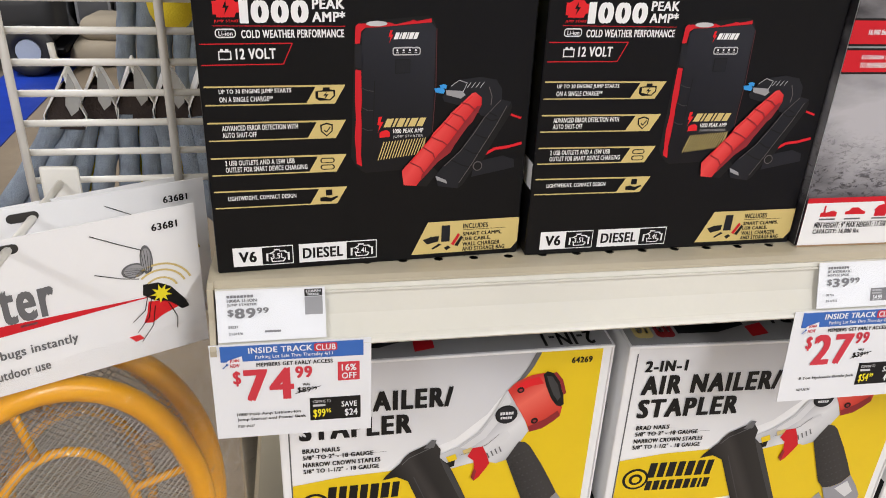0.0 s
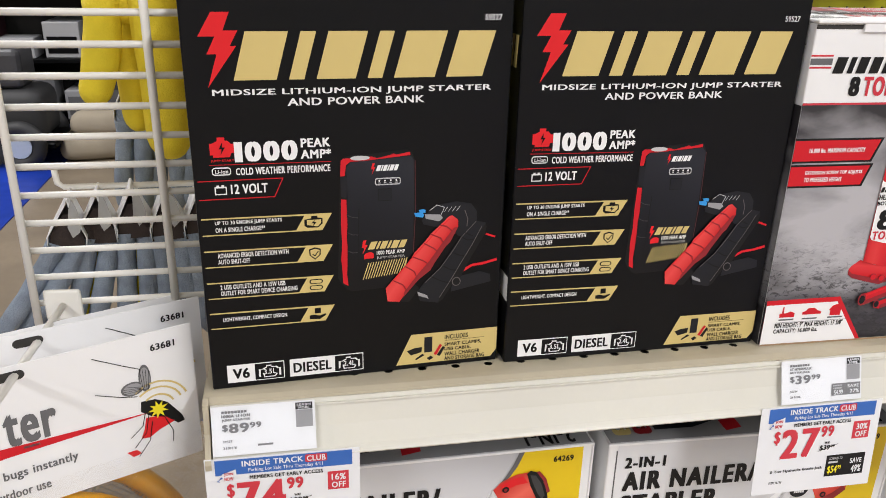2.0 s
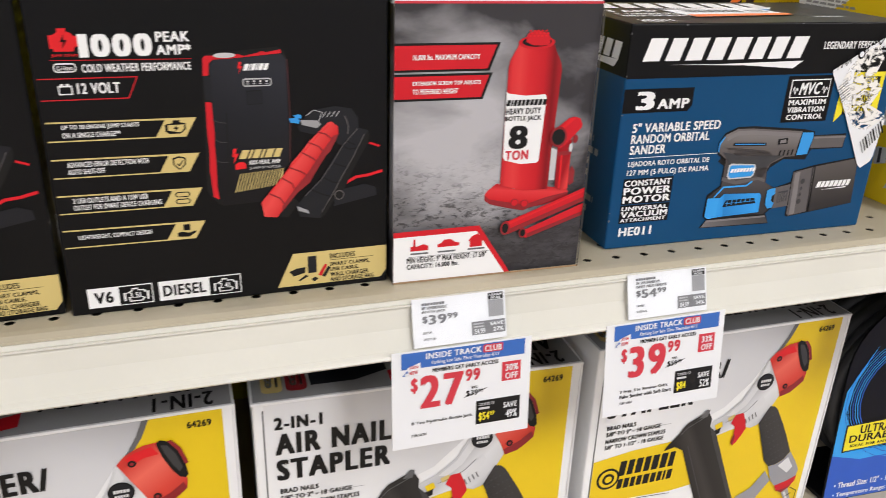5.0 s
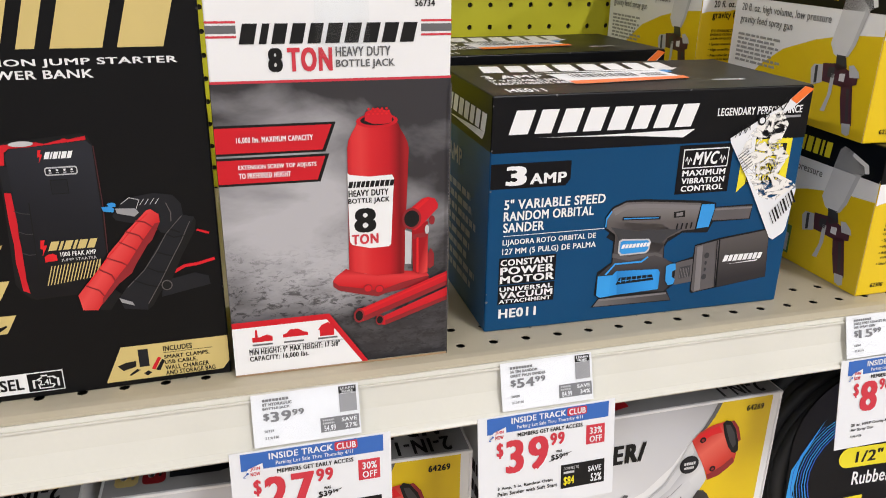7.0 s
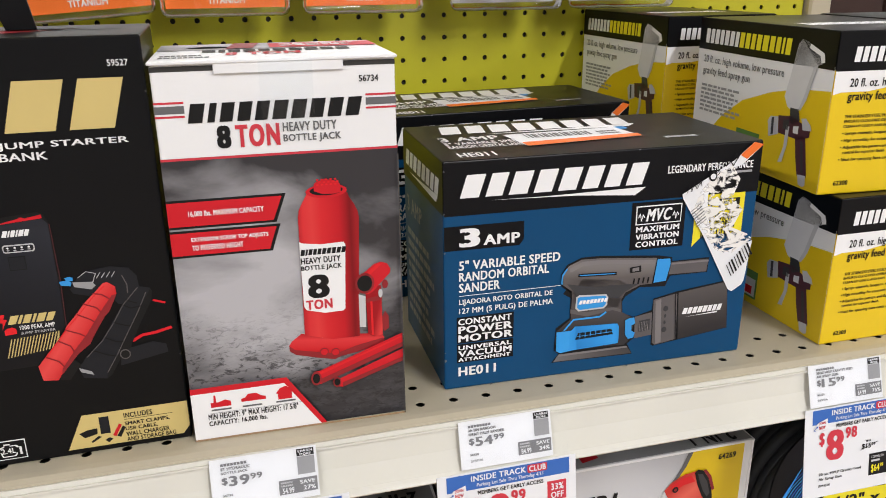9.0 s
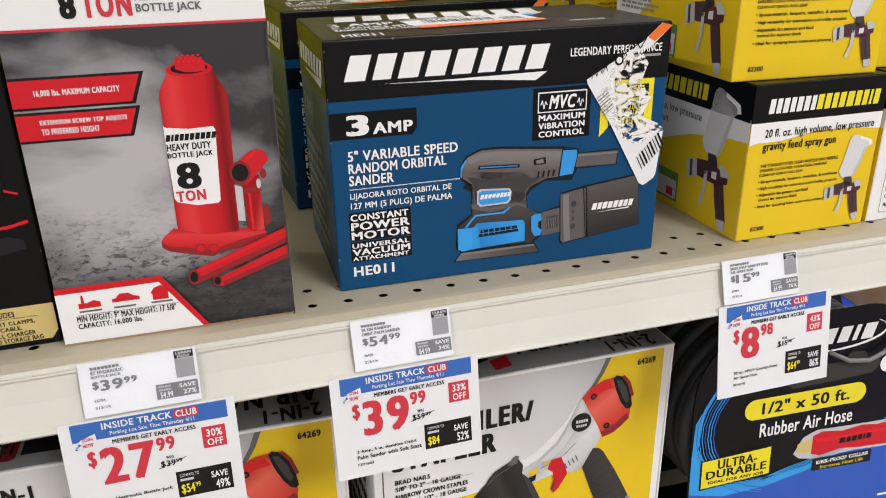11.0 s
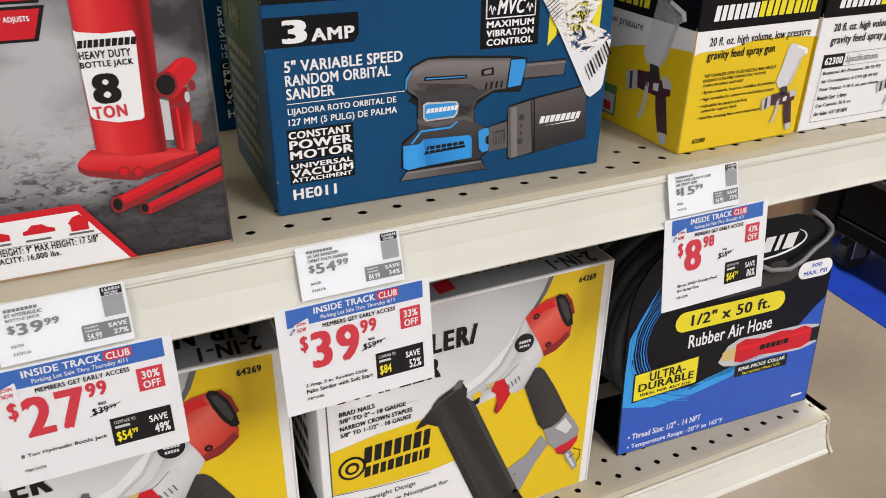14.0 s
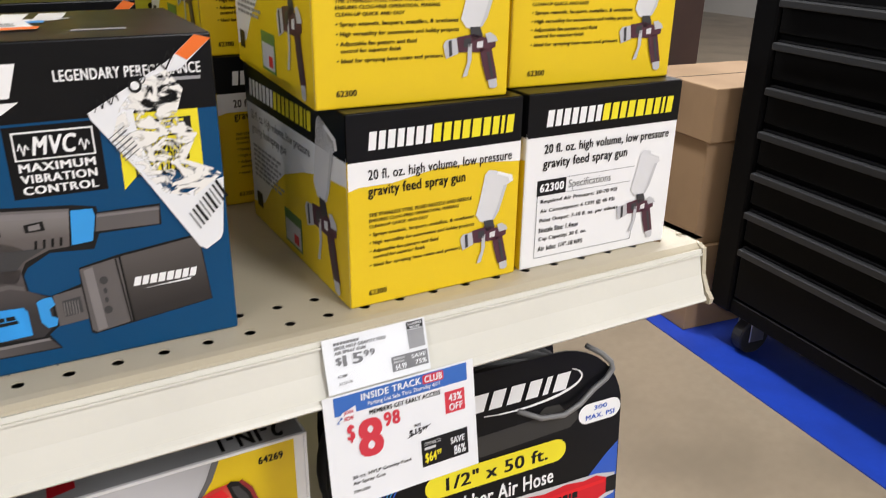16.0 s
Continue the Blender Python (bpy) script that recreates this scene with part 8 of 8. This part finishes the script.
STRAP = mat("orange_webbing", (0.90, 0.14, 0.03), 0.7, vary=0.08, grain=0.4, scale=600)
for x, tilt in ((0.150, 0), (0.283, -4), (0.413, 0), (0.553, 0)):
    hang_pack(x, "clear blister pack with a white and orange card", False, tilt)
for x in (0.712, 0.851):
    hang_pack(x, "clear blister pack holding two rolls of orange strap", True)


# ---- far side of the aisle ----
def roller_cabinet(m, width=1.55):
    """A black drawer cabinet on casters; it faces -x of its base and runs along -y."""
    t = thing("roller_cabinet", m, "black steel roller cabinet with long drawers on casters", "tool cabinet")
    d = 0.55
    part("body", box(0.012, -width, 0.135, d, 0.0, 1.25, 0.006, 2), CABINET, t)
    part("side_post", box(-0.012, -0.05, 0.135, 0.03, 0.045, 1.30, 0.01, 2), CABINET, t, "rounded corner post")
    zs = [0.19, 0.389, 0.514, 0.641, 0.770, 0.901, 1.031, 1.15]
    for z0, z1 in zip(zs, zs[1:]):
        dr = part("drawer", box(-0.004, -width + 0.03, z0 + 0.006, 0.014, -0.055, z1 - 0.012, 0.004, 2), CABINET, t)
        part("pull", merged([box(-0.024, -width + 0.04, z1 - 0.026, -0.0045, -0.06, z1 - 0.018, 0.003, 2), box(-0.026, -width + 0.04, z1 - 0.040, -0.018, -0.06, z1 - 0.019, 0.003, 2)]), PULL, dr, "dark metal drawer pull")
    part("kick_rail", box(-0.004, -width + 0.02, 0.135, 0.02, -0.02, 0.188, 0.004), CABINET, t)
    for y in (-0.09, -width + 0.09):
        c = part("caster", merged([box(0.02, y - 0.035, 0.12, 0.10, y + 0.035, 0.136, 0.003), box(0.03, y - 0.032, 0.05, 0.09, y - 0.026, 0.122, 0.002), box(0.03, y + 0.026, 0.05, 0.09, y + 0.032, 0.122, 0.002)]), STEEL, t)
        part("wheel", merged([tube([(0.06, y - 0.022, 0.0625), (0.06, y - 0.018, 0.0625), (0.06, y + 0.018, 0.0625), (0.06, y + 0.022, 0.0625)], 0.062, 20, False, [0.9, 1, 1, 0.9])]), RUBBER, c, "black rubber wheel")
    return t


PULL = mat("dark_drawer_pull", (0.030, 0.031, 0.033), 0.42, metal=0.3)
roller_cabinet(pose(2.685, 1.690, 0, 0, 0, -6.0))


def kraft_box(m, w, d, h, label):
    t = thing("cardboard_box", m, label, "box", "cardboard boxes by the cabinet")
    part("carton", box(0, 0, 0, w, d, h, 0.004, 2), KRAFT, t)
    part("flap_seam", box(0.004, d / 2 - 0.001, h, w - 0.004, d / 2 + 0.001, h + 0.0012), EDGE, t)
    p = Print(t, Matrix(((0, 0, -1, 0), (-1, 0, 0, d), (0, 1, 0, 0), (0, 0, 0, 1))), d, h)
    p.rect("handling_mark", GREYINK, 0.25, 0.3, 0.38, 0.7)
    p.rect("handling_mark", KRAFT, 0.27, 0.34, 0.36, 0.66, 1)
    p.lines_of_bars("handling_mark", GREYINK, 0.28, 0.4, 0.35, 0.6, 3, 2, 12)
    p.done()
    return t


kraft_box(pose(2.640, 1.795, 0.004, 0, 0, -6.0), 0.5, 0.42, 0.31, "brown cardboard box on the floor beside the cabinet")
kraft_box(pose(2.655, 1.815, 0.3145, 0, 0, -6.0), 0.45, 0.40, 0.36, "tall brown cardboard box with a printed handling mark")
kraft_box(pose(2.640, 1.795, 0.675, 0, 0, -6.0), 0.48, 0.42, 0.175, "low brown cardboard box on top of the stack")


def display_rack(m, width, height, depth, seed, label):
    """A dark open shelving rack with assorted goods on its boards; it faces -y of its base."""
    rnd = random.Random(seed)
    t = thing("display_rack", m, label, "shelving", "far display racks")
    for x in (0.0, width - 0.04):
        for y in (0.0, depth - 0.04):
            part("post", box(x, y, 0, x + 0.04, y + 0.04, height, 0.004), CABINET, t)
    levels = [0.12 + 0.42 * k for k in range(int(height / 0.42))]
    for z in levels:
        part("board", box(0, 0, z, width, depth, z + 0.03, 0.004), CABINET, t)
    part("back", box(0, depth, 0.05, width, depth + 0.02, height, 0.003), DARKBOARD, t)
    return t, levels


GOODS = [CABINET, GREYINK, CHAR2, DEEPRED, KRAFT, MIDGREY, GREYTOP, CHAR2, GREYINK, GREYINK, MIDGREY, PLUM]


def goods_on(t, m, levels, width, depth, seed):
    rnd = random.Random(seed)
    for z in levels:
        x = 0.06
        while x < width - 0.2:
            w, h, d = rnd.uniform(0.08, 0.24), rnd.uniform(0.12, 0.34), rnd.uniform(0.15, depth - 0.1)
            g = thing("stock_carton", m @ pose(x, rnd.uniform(0.01, 0.06), z + 0.0305, 0, 0, rnd.uniform(-3, 3)), "dark assorted stock carton on a far rack", "box", "stock on the far racks")
            part("carton", box(0, 0, 0, w, d, h, 0.006, 2), rnd.choice(GOODS), g)
            part("front_print", box(0.02, -0.002, 0.03, w - 0.02, -0.0005, h * rnd.uniform(0.4, 0.8)), rnd.choice(GOODS), g)
            x += w + rnd.uniform(0.015, 0.07)


for m, w, seed in ((pose(-5.6, 5.7, 0), 1.6, 1), (pose(-3.9, 5.75, 0), 1.6, 2), (pose(-2.2, 5.85, 0), 1.6, 3)):
    rack, lv = display_rack(m, w, 2.15, 0.5, seed, "dark steel shop rack filled with assorted stock")
    goods_on(rack, m, lv, w, 0.5, seed + 20)


def wheeled_machine(m):
    """A dark machine on two wheels standing on the far aisle's blue line."""
    t = thing("wheeled_machine", m, "black wheeled machine with pale hubs on the far aisle", "machine")
    part("tank", box(-0.45, 0.0, 0.16, 0.20, 0.42, 0.48, 0.08, 4), RUBBER, t, "", None, True)
    part("motor", box(-0.30, 0.05, 0.48, 0.10, 0.36, 0.72, 0.04, 3), CHAR2, t)
    part("tray", box(-0.5, -0.02, 0.12, 0.25, 0.44, 0.16, 0.01), CABINET, t)
    part("handle", tube([(-0.45, 0.05, 0.5), (-0.62, 0.05, 0.8), (-0.62, 0.37, 0.8), (-0.45, 0.37, 0.5)], 0.014, 8), CABINET, t, "", None, True)
    for y in (-0.06, 0.48):
        wheel = [(0.06 + 0.11 * math.cos(2 * math.pi * i / 28), y, 0.155 + 0.11 * math.sin(2 * math.pi * i / 28)) for i in range(28)]
        tyre = part("tyre", tube(wheel, 0.045, 10, True), RUBBER, t, "black rubber tyre", None, True)
        part("hub", tube([(0.06, y - 0.03, 0.155), (0.06, y + 0.03, 0.155)], 0.072, 18), HUB, tyre, "pale blue-grey hub")
    return t


def sack(m, w, d, h):
    t = thing("sack", m, "plump beige sack on the floor of the far aisle", "sack", "beige sacks")
    bm = box(-w / 2, -d / 2, 0, w / 2, d / 2, h, min(w, d, h) * 0.42, 4)
    for v in bm.verts:
        v.co += Vector((noise.noise(v.co * 9), noise.noise(v.co * 9 + Vector((5, 0, 0))), 0)) * 0.02
    part("bag", bm, BURLAP, t, "", None, True)
    part("seam", tube([(-w / 2 + 0.03, -d * 0.2, h * 0.93), (0, -d * 0.22, h * 0.99), (w / 2 - 0.03, -d * 0.2, h * 0.93)], 0.006, 6), BURLAP, t, "", None, True)


BURLAP = mat("beige_sackcloth", (0.42, 0.36, 0.27), 0.85, vary=0.1, grain=0.5, scale=200, stain=0.2)
sack(pose(-1.22, 5.45, 0, 0, 0, 10), 0.5, 0.34, 0.16)
sack(pose(-1.15, 5.47, 0.15, 0, 0, -8), 0.46, 0.32, 0.15)


def tall_cabinet(m):
    t = thing("storage_cabinet", m, "tall dark brown storage cabinet behind the cardboard boxes", "cabinet")
    part("body", box(0, 0, 0.06, 1.1, 0.6, 1.9, 0.008, 2), MAROON, t)
    for x in (0.02, 0.56):
        d = part("door", box(x, -0.016, 0.1, x + 0.52, 0.0, 1.86, 0.004, 2), MAROON, t)
        part("door_handle", box(x + (0.46 if x < 0.3 else 0.04), -0.035, 0.95, x + (0.48 if x < 0.3 else 0.06), -0.017, 1.15, 0.004), CABINET, d)
    part("plinth", box(0.02, 0.02, 0.0, 1.08, 0.58, 0.06), CABINET, t)


tall_cabinet(pose(2.45, 2.75, 0, 0, 0, 0))

HUB = mat("pale_hub_plastic", (0.42, 0.48, 0.58), 0.4)
wheeled_machine(pose(-1.68, 5.15, 0.0, 0, 0, 0))
